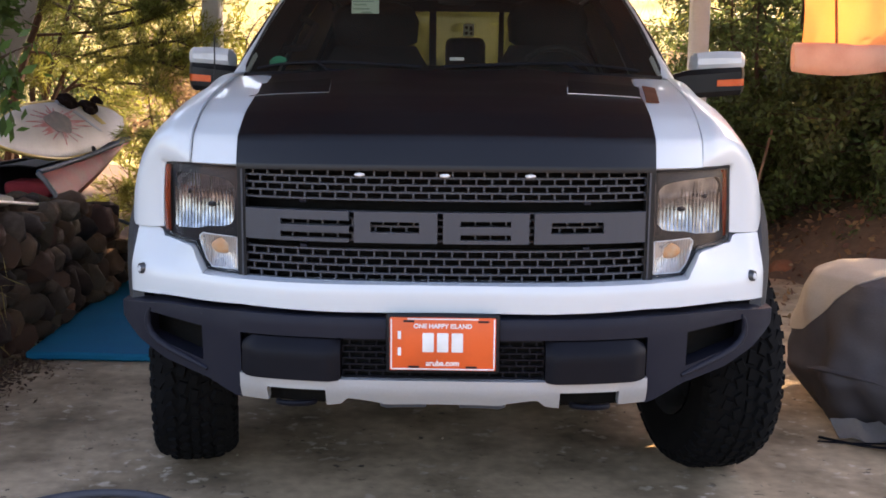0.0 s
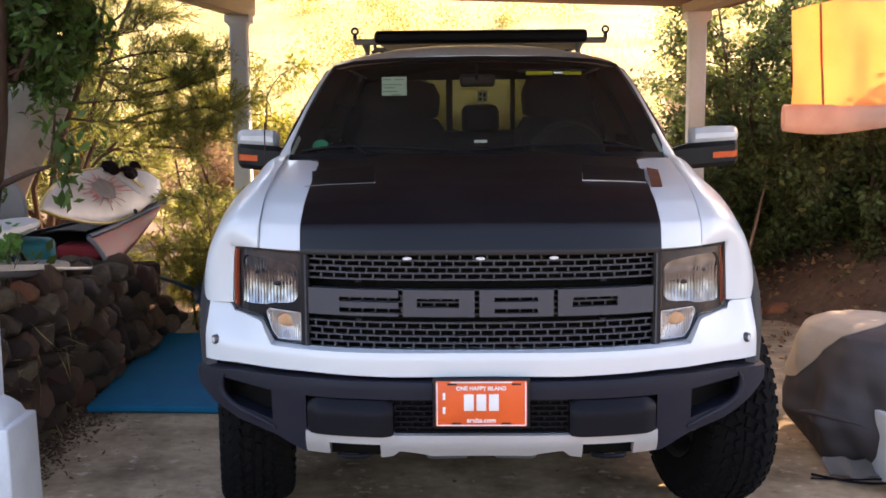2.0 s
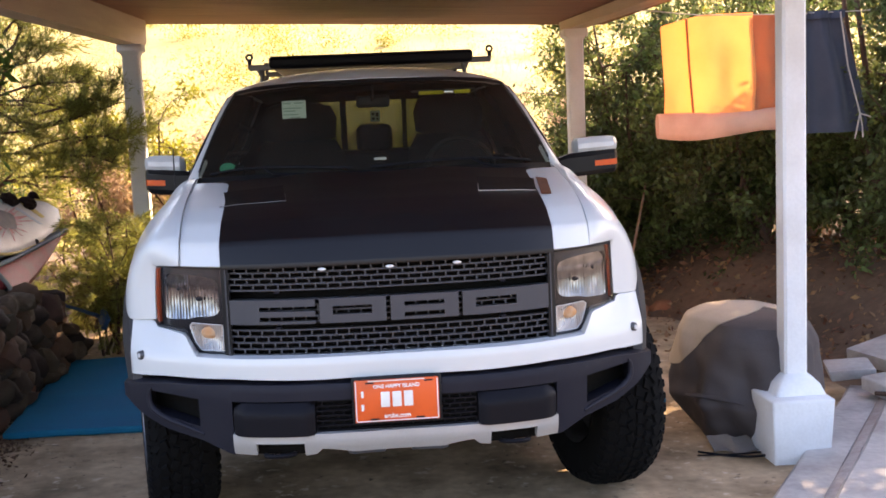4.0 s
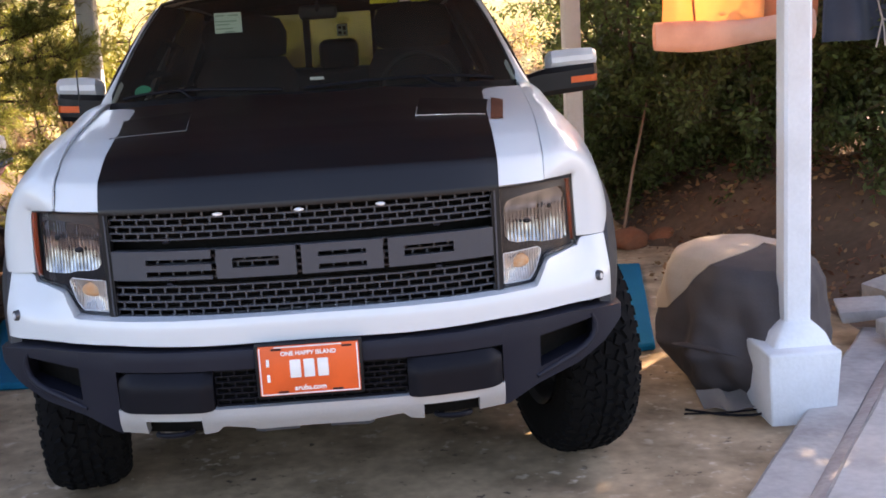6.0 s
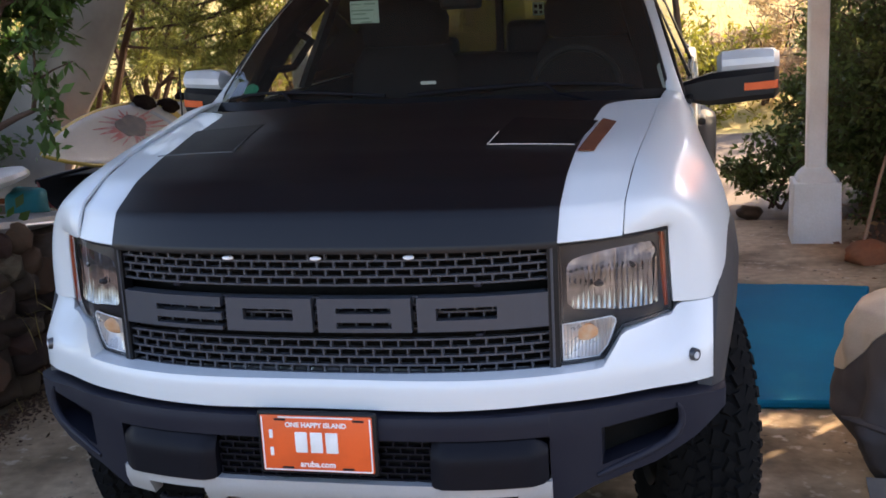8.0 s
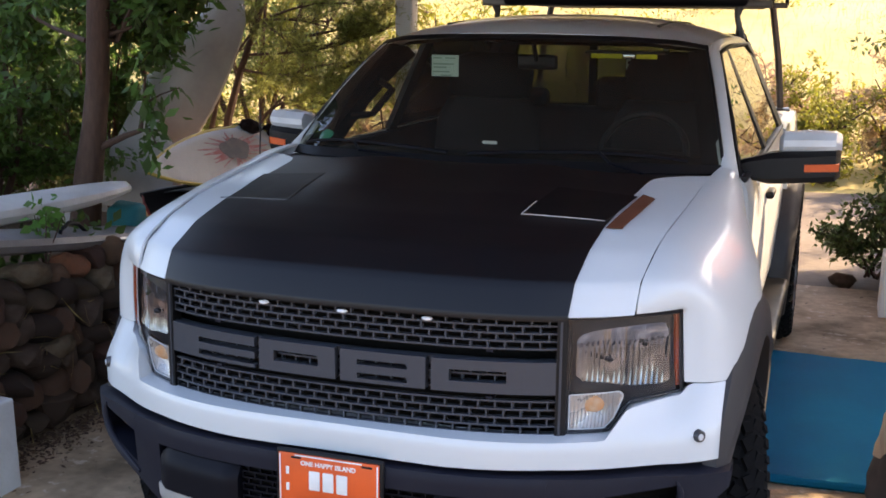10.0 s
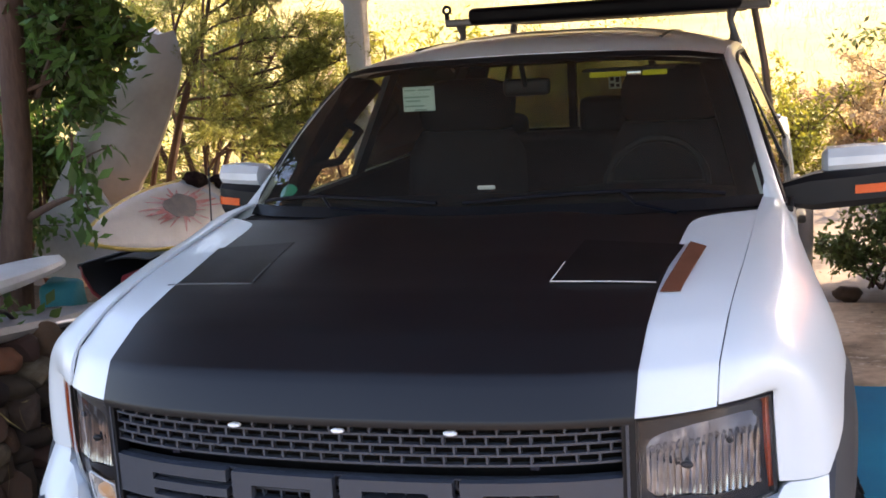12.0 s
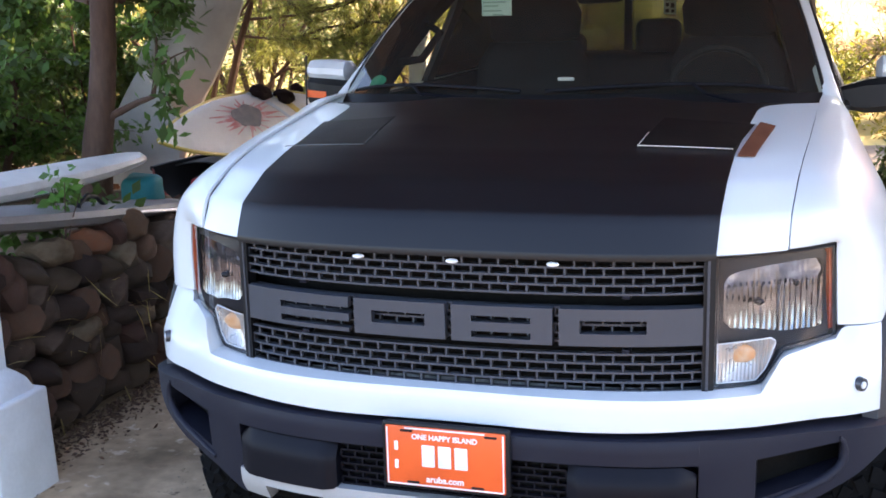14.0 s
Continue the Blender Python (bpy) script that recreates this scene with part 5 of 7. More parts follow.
part("rear_window", bm, REARGLASS, truck, "tinted sliding pane of the rear window").visible_shadow = False
bm = bmesh.new()
box(bm, .035, .105, 4.276, 4.283, 1.69, 1.768, .002, 1)
sticker = part("rear_sticker", bm, PAPER, truck, "small pale sticker with dark marks")
for x, z, w, h in ((.055, 1.745, .010, .010), (.085, 1.74, .010, .014), (.055, 1.71, .011, .010), (.087, 1.708, .009, .009)):
    bm = bmesh.new()
    box(bm, x - w, x + w, 4.272, 4.277, z - h, z + h, .001, 1)
    part("mark", bm, TRIMBLACK, sticker)
for x0, x1 in ((-.74, -.165), (.283, .74)):
    bm = bmesh.new()
    box(bm, x0, x1, 4.285, 4.29, 1.47, 1.86)
    part("rear_window", bm, DARKREAR, truck, "dark fixed pane of the rear window").visible_shadow = False

# bed, tailgate, underside
bm = bmesh.new()
box(bm, -.95, .95, 4.33, 5.85, .72, .78)
box(bm, -.95, .95, 4.33, 4.37, .78, 1.36, 0.01)
box(bm, -.90, .90, 5.81, 5.87, .72, 1.37, 0.015)
part("bed", bm, PAINT, truck, "white load bed")
for name, sides in (("radiator", (-.60, .60, .30, .42, .56, 1.17)), ("engine", (-.45, .45, .55, 1.40, .50, 1.13)), ("undertray", (-.55, .55, .36, 1.6, .50, .56)),
                    ("frame_rail", (-.52, -.38, .40, 5.7, .48, .64)), ("frame_rail", (.38, .52, .40, 5.7, .48, .64)), ("firewall", (-.92, .92, 1.42, 1.50, .55, 1.38)),
                    ("control_arm", (-.80, -.40, .80, 1.10, .36, .42)), ("control_arm", (.40, .80, .80, 1.10, .36, .42)), ("fuel_tank", (-.36, .36, 2.4, 4.0, .42, .58)), ("rear_bumper", (-.95, .95, 5.88, 6.0, .55, .78))):
    bm = bmesh.new()
    box(bm, *sides, .02, 2)
    part(name, bm, DARK, truck, "black dusty underbody part")
for y, r in ((AXLE, .05), (RAXLE, .06)):
    bm = bmesh.new()
    tube(bm, [(-.85, y, .42), (-.16, y, .42), (-.12, y, .42), (.12, y, .42), (.16, y, .42), (.85, y, .42)], [r, r, .13, .13, r, r], 12)
    part("axle", bm, DARK, truck)
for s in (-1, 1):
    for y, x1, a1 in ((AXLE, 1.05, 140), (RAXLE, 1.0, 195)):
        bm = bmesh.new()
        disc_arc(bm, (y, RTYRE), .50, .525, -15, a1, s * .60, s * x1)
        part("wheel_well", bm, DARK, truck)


# wheels
def wheel_mesh_tyre(bm):
    prof = [(-.15, .235), (-.165, .26), (-.173, .33), (-.166, .372), (-.146, .402), (-.112, .418), (-.07, .424), (0, .426), (.07, .424), (.112, .418), (.146, .402), (.166, .372), (.173, .33), (.165, .26), (.15, .235)]
    n = 64
    loft_rows = [[(x, r * math.cos(a), r * math.sin(a)) for x, r in prof] for a in (2 * math.pi * i / n for i in range(n + 1))]
    loft(bm, loft_rows)
    bmesh.ops.remove_doubles(bm, verts=bm.verts, dist=1e-5)


def wheel_mesh_tread(bm):
    """Chunky uneven blocks with open grooves between them, and lugs over the shoulders."""
    k = 46
    rng = random.Random(46)
    for i in range(k):
        for x, w, l, off, lean in ((-.132, .019, .026, 0, 30), (-.090, .0165, .027, .5, -22), (-.046, .0165, .026, .1, 24), (0, .0160, .028, .6, -8), (.046, .0165, .026, .15, -24), (.090, .0165, .027, .7, 22), (.132, .019, .026, .4, -30)):
            a = 2 * math.pi * (i + off) / k
            r = .429 - .30 * max(0, abs(x) - .05) ** 2 / .1 - (.004 if abs(x) > .12 else 0)
            m = Euler((a, 0, 0)).to_matrix().to_4x4() @ Matrix.Translation((x, r, 0)) @ Euler((0, radians(lean + rng.uniform(-9, 9)), 0)).to_matrix().to_4x4() @ Euler((0, 0, radians(-x * 190))).to_matrix().to_4x4()
            hgt = .0065
            vs = []
            for dx, dy, dz in ((-1, -1, -1), (1, -1, -1), (1, -1, 1), (-1, -1, 1), (-.8, 1, -.8), (.8, 1, -.85), (.85, 1, .8), (-.8, 1, .85)):
                vs.append(bm.verts.new(m @ Vector((dx * w * rng.uniform(.95, 1.2), dy * hgt, dz * l * rng.uniform(.75, 1.0)))))
            for f in ((4, 5, 6, 7), (0, 1, 5, 4), (1, 2, 6, 5), (2, 3, 7, 6), (3, 0, 4, 7)):
                bm.faces.new([vs[q] for q in f])
    for i in range(k):      # shoulder lugs
        for s in (-1, 1):
            a = 2 * math.pi * (i + (.25 if s > 0 else .75)) / k
            m = Euler((a, 0, 0)).to_matrix().to_4x4() @ Matrix.Translation((s * .158, .385, 0)) @ Euler((0, 0, radians(-s * 58))).to_matrix().to_4x4()
            vs = [bm.verts.new(m @ Vector((dx * .018, dy * .009, dz * (.019 if i % 2 else .014)))) for dx, dy, dz in ((-1, -1, -1), (1, -1, -1), (1, -1, 1), (-1, -1, 1), (-.8, 1, -.8), (.8, 1, -.8), (.8, 1, .8), (-.8, 1, .8))]
            for f in ((4, 5, 6, 7), (0, 1, 5, 4), (1, 2, 6, 5), (2, 3, 7, 6), (3, 0, 4, 7)):
                bm.faces.new([vs[q] for q in f])


def wheel_mesh_rim(bm):
    prof = [(-.14, .235), (-.12, .215), (0, .205), (.09, .20), (.125, .225), (.15, .237)]
    loft(bm, [[(x, r * math.cos(a), r * math.sin(a)) for x, r in prof] for a in (2 * math.pi * i / 40 for i in range(41))])
    for i in range(6):
        m = Euler((2 * math.pi * i / 6, 0, 0)).to_matrix().to_4x4()
        box(bm, .075, .11, -.03, .03, .03, .21, 0.008, 2, m)
    bmesh.ops.create_cone(bm, segments=20, radius1=.07, radius2=.055, depth=.06, cap_ends=True, matrix=Matrix.Translation((.10, 0, 0)) @ Euler((0, radians(90), 0)).to_matrix().to_4x4())


def wheel_mesh_hub(bm):
    bmesh.ops.create_cone(bm, segments=24, radius1=.20, radius2=.20, depth=.03, cap_ends=True, matrix=Matrix.Translation((-.02, 0, 0)) @ Euler((0, radians(90), 0)).to_matrix().to_4x4())


wheel_data = {}
for key, fn, mt in (("tyre", wheel_mesh_tyre, TYRE), ("tread", wheel_mesh_tread, TYRE), ("rim", wheel_mesh_rim, RIM), ("brake_disc", wheel_mesh_hub, STEEL)):
    bm = bmesh.new()
    fn(bm)
    if key in ("tyre", "tread"):
        bmesh.ops.scale(bm, vec=(.88, 1, 1), verts=bm.verts)
    wheel_data[key] = finish(key, bm, mt, True, 35)
for x, y, turn in ((-.965, AXLE, 12), (.965, AXLE, 12), (-.965, RAXLE, 0), (.965, RAXLE, 0)):
    m = pose(x, y, .437, 0, 0, turn + (180 if x < 0 else 0))
    tyre = new("wheel", wheel_data["tyre"])
    under(tyre, truck)
    tyre.matrix_basis = m
    tagged(tyre, "black off-road tyre on a dark alloy rim")
    for key in ("tread", "rim", "brake_disc"):
        o = new(key, wheel_data[key])
        o.parent = tyre

# rack over cab and bed
rack = thing("roof_rack", "black padded roof rack with dark metal bars on the truck", "roof rack", at=(0, 4.0, 1.93))
for y, z in ((3.98, 2.100), (5.70, 2.115)):
    bm = bmesh.new()
    box(bm, -.80, .90, y - .03, y + .03, z - .02, z + .02, 0.006, 2)
    bar = part("cross_bar", bm, RIM, rack, "dark metal cross bar")
    for s in (-1, 1):
        bm = bmesh.new()
        tube(bm, [(s * .845 + .05, y, z), (s * .845 + .05, y, z + .055)], 0.014, 8)
        c = Vector((s * .845 + .05, y, z + .072))
        tube(bm, [c + Vector((.020 * math.cos(a), 0, .020 * math.sin(a))) for a in (2 * math.pi * i / 16 for i in range(17))], 0.008, 6, caps=False)
        part("end_ring", bm, TRIMBLACK, bar, "black end post with a ring")
for s in (-1, 1):
    bm = bmesh.new()
    tube(bm, [(s * .735, 3.98, 1.90), (s * .725, 3.98, 1.97), (s * .71, 3.98, 2.03), (s * .72, 3.98, 2.09)], [.035, .018, .016, .03], 8)
    part("foot", bm, RIM, rack)
    bm = bmesh.new()
    tube(bm, [(s * .90, 5.72, 1.37), (s * .86, 5.71, 1.75), (s * .80, 5.70, 2.11)], 0.024, 8)
    box(bm, *sorted((s * .85, s * .96)), 5.64, 5.80, 1.36, 1.40, 0.01)
    part("bed_post", bm, RIM, rack, "dark metal post on the bed rail")
bm = bmesh.new()
box(bm, -.66, .77, 3.90, 5.60, 2.085, 2.172, 0.030, 4)
part("pad", bm, PAD, rack, "long black padded cover")


# ---- things on the floor ----
def mat_sheet(corners, label):
    bm = bmesh.new()
    n = 16
    a, b, c, d = [Vector(p) for p in corners]
    rows = [[a.lerp(d, i / n).lerp(b.lerp(c, i / n), j / n) + Vector((0, 0, .042 + .006 * noise.noise((i * .4, j * .4, a.x)))) for j in range(n + 1)] for i in range(n + 1)]
    loft(bm, rows)
    ob = solo("mat", bm, MAT, label, "mat", "blue mats")
    thick(ob, 0.04, 1.0 if (b - a).cross(d - a).z < 0 else -1.0)
    bv = ob.modifiers.new("edge", "BEVEL")
    bv.width, bv.segments, bv.angle_limit = 0.012, 2, radians(60)


mat_sheet(((-2.17, 2.29, 0), (-.78, 2.26, 0), (-.80, 4.28, 0), (-2.28, 4.25, 0)), "blue vinyl mat lying between the stone wall and the truck")
mat_sheet(((.86, 2.12, 0), (1.62, 2.16, 0), (2.0, 4.12, 0), (.90, 4.18, 0)), "blue vinyl mat lying beside the truck near the post")

# covered machine
heap = thing("covered_machine", "machine under a grey and tan waterproof cover beside the post", "covered machine", at=(2.05, 1.85, 0))


def drape(u, v):
    """u round the heap in turns, v from the ground to the top."""
    a = 2 * math.pi * u
    c = Vector((2.02 - .03 * v, 1.60, 0))
    prof = lerp([(0, .74), (.12, .88), (.26, 1.0), (.36, .97), (.5, .96), (.7, .90), (.80, .80), (.88, .62), (.95, .36), (1, 0.0)], v)
    zz = lerp([(0, .0), (.12, .09), (.26, .20), (.36, .26), (.5, .36), (.7, .53), (.80, .60), (.88, .635), (.95, .652), (1, .655)], v)
    fold = 1 + .035 * (1 - abs(math.sin(a * 6.5 + 7 * v))) * (1 - v) + (.06 * math.sin(a * 4 + 3 * v) + .045 * math.sin(a * 9 - 4 * v + 1) + .022 * math.sin(a * 17 + 6 * v)) * (1.05 - v) + .05 * noise.noise((math.cos(a) * 5, math.sin(a) * 5, v * 9)) * (1 - v * v) + .10 * noise.noise((math.cos(a) * 2, math.sin(a) * 2, v * 3))
    return c + Vector((math.cos(a) * (.47 if math.cos(a) < 0 else .27) * prof * fold, math.sin(a) * .48 * prof * fold, zz * (1 - .05 * math.cos(a) * prof)))


N = 120
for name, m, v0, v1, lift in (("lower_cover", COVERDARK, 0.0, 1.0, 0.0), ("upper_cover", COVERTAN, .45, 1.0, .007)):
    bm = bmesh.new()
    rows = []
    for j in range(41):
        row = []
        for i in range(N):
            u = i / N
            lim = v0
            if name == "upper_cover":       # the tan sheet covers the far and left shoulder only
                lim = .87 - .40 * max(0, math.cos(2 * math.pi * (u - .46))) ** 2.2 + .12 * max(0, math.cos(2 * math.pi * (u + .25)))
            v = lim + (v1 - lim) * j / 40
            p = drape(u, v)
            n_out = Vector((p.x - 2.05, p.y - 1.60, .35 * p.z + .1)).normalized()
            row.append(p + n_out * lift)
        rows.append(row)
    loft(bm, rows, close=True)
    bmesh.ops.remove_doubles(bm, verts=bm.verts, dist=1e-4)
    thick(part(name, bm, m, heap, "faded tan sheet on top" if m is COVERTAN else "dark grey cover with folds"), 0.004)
bm = bmesh.new()
rows = []
for i in range(9):
    t = i / 8
    rows.append([Vector((1.52 + .26 * t, 1.43 - .25 * t, .25 + .03 * t - .05 * t * t)) + Vector((.012 * math.cos(a), .02 * math.cos(a), .016 * math.sin(a))) * math.sin(math.pi * min(1, .1 + t)) for a in (2 * math.pi * k / 10 for k in range(10))])
loft(bm, rows, close=True)
part("fold", bm, COVERDARK, heap, "gathered fold of the cover")
bm = bmesh.new()
rows = [[(1.60 + .30 * i / 10 + .02 * math.sin(i), 1.18 + .13 * j / 4 + .03 * math.cos(i * .7), .012 + .05 * (j / 4) ** 2 + .008 * math.sin(i * 1.3 + j)) for j in range(5)] for i in range(11)]
loft(bm, rows)
thick(part("loose_corner", bm, GREYBOARD, heap, "loose tan corner of the cover"), 0.004)
bm = bmesh.new()
tube(bm, [(1.52 + .5 * i / 14, 1.22 - .13 * math.sin(math.pi * i / 14), .012) for i in range(15)], .006, 6)
tube(bm, [(1.50 + .4 * i / 14, 1.17 - .02 * math.sin(math.pi * i / 14), .010) for i in range(15)], .004, 6)
part("cord", bm, PAD, heap, "black cord")

bm = bmesh.new()
tube(bm, [(-1.15 + .33 * math.cos(a), .175 + .30 * math.sin(a), .016) for a in (math.pi * (-.35 + 1.7 * i / 40) for i in range(41))], .0155, 10)
solo("hose", bm, HOSE, "blue grey garden hose lying in a loop on the concrete", "hose")

# ---- cloths on a line ----
bm = bmesh.new()
tube(bm, [(1.93, 3.9, 2.40), (2.4, 3.9, 2.345), (3.0, 3.9, 2.33), (3.6, 3.9, 2.335), (4.6, 4.2, 2.40)], .004, 6)
solo("clothes_line", bm, CORD, "thin cord tied between the beam and the hedge", "cord")


def cloth(name, x0, x1, z0, z1, y, m, label, waves=3, depth=.03, top=None, skew=0.0):
    bm = bmesh.new()
    rows = []
    nx, nz = 48, 18
    for j in range(nz + 1):
        v = j / nz
        row = []
        for i in range(nx + 1):
            u = i / nx
            zt = (z1 if top is None else top(u))
            z = z0 + (zt - z0) * v
            yy = y + depth * (1 - .6 * v) * math.sin(u * waves * 2 * math.pi + .6 * v) + .012 * noise.noise((u * 6, v * 3, x0))
            row.append((x0 + (x1 - x0) * u + .01 * math.sin(v * 5) + skew * u * (1 - v), yy, z))
        rows.append(row)
    loft(bm, rows)
    ob = solo(name, bm, m, label, "cloth", "cloths on the line")
    thick(ob, .004)
    return ob


cloth("towel", 2.13, 2.80, 1.625, 2.33, 3.905, TOWEL, "orange towel hanging on the line with sun behind it", 1.5, .022, lambda u: 2.275 + .075 * math.sin(min(1, u * 1.6) * math.pi / 2))
cloth("towel", 2.80, 3.16, 1.64, 2.335, 3.93, TOWELBROWN, "rust brown towel hanging on the line", 2.0, .02)
bm = bmesh.new()
rows = []
for i in range(33):
    u = i / 32
    zc = 1.570 - .022 * math.sin(math.pi * min(1, u * 1.3)) + .025 * u
    rows.append([(2.075 + 1.05 * u, 3.885 + .05 * math.cos(a) + .008 * math.sin(u * 20), zc + (.088 + .012 * math.sin(u * 7)) * math.sin(a)) for a in (2 * math.pi * k / 12 for k in range(12))])
g = loft(bm, rows, close=True)
bm.faces.new(g[0][::-1]), bm.faces.new(g[-1])
solo("folded_cloth", bm, TOWELPINK, "salmon pink cloth folded over below the orange towel", "cloth", "cloths on the line")
bm = bmesh.new()
tube(bm, [(2.30, 3.885, 2.32), (2.315, 3.882, 2.0), (2.34, 3.880, 1.65)], .009, 6)
solo("towel_strap", bm, TOWELBROWN, "brown strap hanging down over the orange towel", "strap")
shorts = cloth("shorts", 3.19, 3.46, 1.47, 2.335, 3.92, NAVY, "navy blue cloth hanging on the line", 1.5, .05, skew=.20)
bm = bmesh.new()
loft(bm, [[(3.19 + .27 * i / 12, 3.895 + .02 * math.sin(i), z) for z in (2.29, 2.345)] for i in range(13)])
thick(part("waistband", bm, NAVY, shorts, "gathered waistband"), .008)
bm = bmesh.new()
tube(bm, [(3.42, 3.86, 2.33), (3.47, 3.85, 1.95), (3.56, 3.845, 1.60)], .006, 6)
for dx, dz in ((-.04, -.18), (.02, -.17), (.08, -.03)):
    tube(bm, [(3.56, 3.845, 1.60), (3.56 + dx * .6, 3.835, 1.60 + dz * .5), (3.56 + dx, 3.84, 1.60 + dz)], .006, 6)
solo("draw_cord", bm, CORD, "pale draw cord knotted and hanging from the navy cloth", "cord")

# ---- boards and boats on the stone wall ----
def board(name, p0, p1, width, t, m, label, tilt=0.0, pts=0.7, group="boards on the wall", rail=None, nose=None):
    """A surfboard along p0 to p1: pointed at both ends, domed, with soft rails."""
    p0, p1 = Vector(p0), Vector(p1)
    d = (p1 - p0)
    ax = d.normalized()
    side = Vector((ax.y, -ax.x, 0)).normalized()
    side = Matrix.Rotation(tilt, 3, ax) @ side
    up = side.cross(ax) * (1 if side.cross(ax).z > 0 else -1)
    bm = bmesh.new()
    rows = []
    for i in range(33):
        s = i / 32
        w = width / 2 * max(.02, math.sin(math.pi * s) ** (nose or pts if s < .5 else pts))
        tt = t * (.35 + .65 * math.sin(math.pi * s) ** .6)
        c = p0 + d * s + up * (.03 * (2 * s - 1) ** 2)
        rows.append([c + side * w * math.cos(a) * (1.0) + up * tt / 2 * math.copysign(abs(math.sin(a)) ** .7, math.sin(a)) for a in (2 * math.pi * k / 16 for k in range(16))])
    g = loft(bm, rows, close=True)
    bm.faces.new(g[0][::-1]), bm.faces.new(g[-1])
    ob = thing(name, label, "surfboard", group, at=tuple(p0.lerp(p1, .5) - Vector((0, 0, t / 2))))
    part("deck", bm, m, ob)
    if rail:
        bm = bmesh.new()
        for s_ in (-1, 1):
            tube(bm, [p0 + d * (i / 32) + up * (.03 * (2 * i / 32 - 1) ** 2) + side * s_ * width / 2 * max(.02, math.sin(math.pi * i / 32) ** (nose or pts if i < 16 else pts)) for i in range(33)], t * .22, 8)
        part("rail", bm, rail, ob, "yellow rail")
    return ob, p0, d, side, up


sup = board("paddle_board", (-2.52, 3.02, .70), (-2.52, .20, 1.115), .44, .12, GREYBOARD, "weathered grey board lying on top of the stone wall", 0.0, .45)[0]
bm = bmesh.new()
tube(bm, [(-2.36, 1.86, .87), (-2.37, 1.90, .93), (-2.38, 1.98, .955), (-2.40, 2.08, .93), (-2.41, 2.18, .85)], .011, 8)
part("carry_strap", bm, PAD, sup, "black carry strap")
board("surfboard", (-2.645, 2.87, .985), (-2.92, .85, 1.01), .40, .13, BOARDWHITE, "aged white surfboard lying across the grey board", 0.0, .30)
ob, p0, d, side, up = board("surfboard", (-2.70, 3.13, 1.045), (-2.45, 4.91, 1.09), .43, .055, BOARDWHITE, "white surfboard with yellow rail and red sun on the kayak", 0.93, .45, rail=BOARDYELLOW, nose=.78)
centre = p0 + d * .50 + side * -.03


def decal_on_board(pts, m, name, lift=.036):
    bm = bmesh.new()
    bm.faces.new([bm.verts.new(centre + side * a + d.normalized() * b + up * lift) for a, b in pts])
    thick(part(name, bm, m, ob), .002)


rng = random.Random(7)
for k in range(20):
    a = 2 * math.pi * k / 20 + rng.uniform(-.12, .12)
    r = rng.uniform(.22, .44)
    ca, sa = math.cos(a), math.sin(a)
    w = rng.uniform(.010, .024)
    decal_on_board([(ca * .07 - sa * w, sa * .09 + ca * w), (ca * .07 + sa * w, sa * .09 - ca * w), (ca * r * .46 + sa * .004, sa * r - ca * .004), (ca * r * .46, sa * r)], BOARDRED, "sun_ray", .0335 + .0003 * k)
decal_on_board([(.082 * math.cos(a) * (1 + .12 * math.sin(5 * a)), .15 * math.sin(a) * (1 + .1 * math.cos(3 * a))) for a in (2 * math.pi * k / 24 for k in range(24))], BOARDGREY, "sun_face", .0415)
decal_on_board([(-.165, .14), (-.05, .30), (.10, .44), (.11, .48), (-.05, .35), (-.17, .20)], BOARDBLUE, "band", .034)
decal_on_board([(-.10, .42), (.06, .54), (.06, .60), (-.12, .50)], BOARDYELLOW, "band", .034)
for i, (x, y, z, r, k) in enumerate(((-2.615, 4.32, 1.240, .058, 1.9), (-2.545, 4.55, 1.190, .060, 1.8), (-2.57, 4.80, 1.225, .044, 1.1))):
    bm = bmesh.new()
    bmesh.ops.create_icosphere(bm, subdivisions=4, radius=r)
    turn = Euler((radians(-12), radians(35), radians(-14))).to_matrix()
    for v in bm.verts:
        v.co = v.co * (1 + .35 * noise.noise(v.co * 16 + Vector((i * 3, 0, 0))) + .15 * noise.noise(v.co * 45))
        v.co = turn @ Vector((v.co.x * .95, v.co.y * k, v.co.z * .8)) + Vector((x, y, z))
    solo("bundled_cloth", bm, FUR, "dark brown cloth bundled on the surfboard", "cloth", "bundles on the surfboard")

kayak = thing("kayak", "faded red plastic kayak lying on stones under the surfboard", "kayak", at=(-2.6, 3.8, .62))
rows = []
K0, K1 = Vector((-2.50, 3.45, .845)), Vector((-2.315, 4.67, .965))
for i in range(25):
    s = i / 24
    k = max(.10, 1 - s ** 1.3)
    rim = K0.lerp(K1, s) + Vector((0, 0, -.012 * math.sin(math.pi * s)))
    rows.append([rim + Vector((a * k, -.10 * a, b * k)) for a, b in ((0, 0), (.05, -.05), (.10, -.12), (.125, -.18), (.10, -.235), (.02, -.27), (-.12, -.28), (-.28, -.25), (-.40, -.16), (-.46, -.06), (-.47, 0))])
bm = bmesh.new()
g = loft(bm, rows)
bm.faces.new(g[-1])
shell = part("hull", bm, REDHULL, kayak)
thick(shell, .012)
bm = bmesh.new()
tube(bm, [r[0] + Vector((.004, 0, .004)) for r in rows], .017, 8)
part("gunwale", bm, BLUEHULL, kayak, "dark blue edge strip")
bm = bmesh.new()
tube(bm, [r[-1] for r in rows], .017, 8)
part("gunwale", bm, BLACKHULL, kayak, "black edge strip")
bm = bmesh.new()
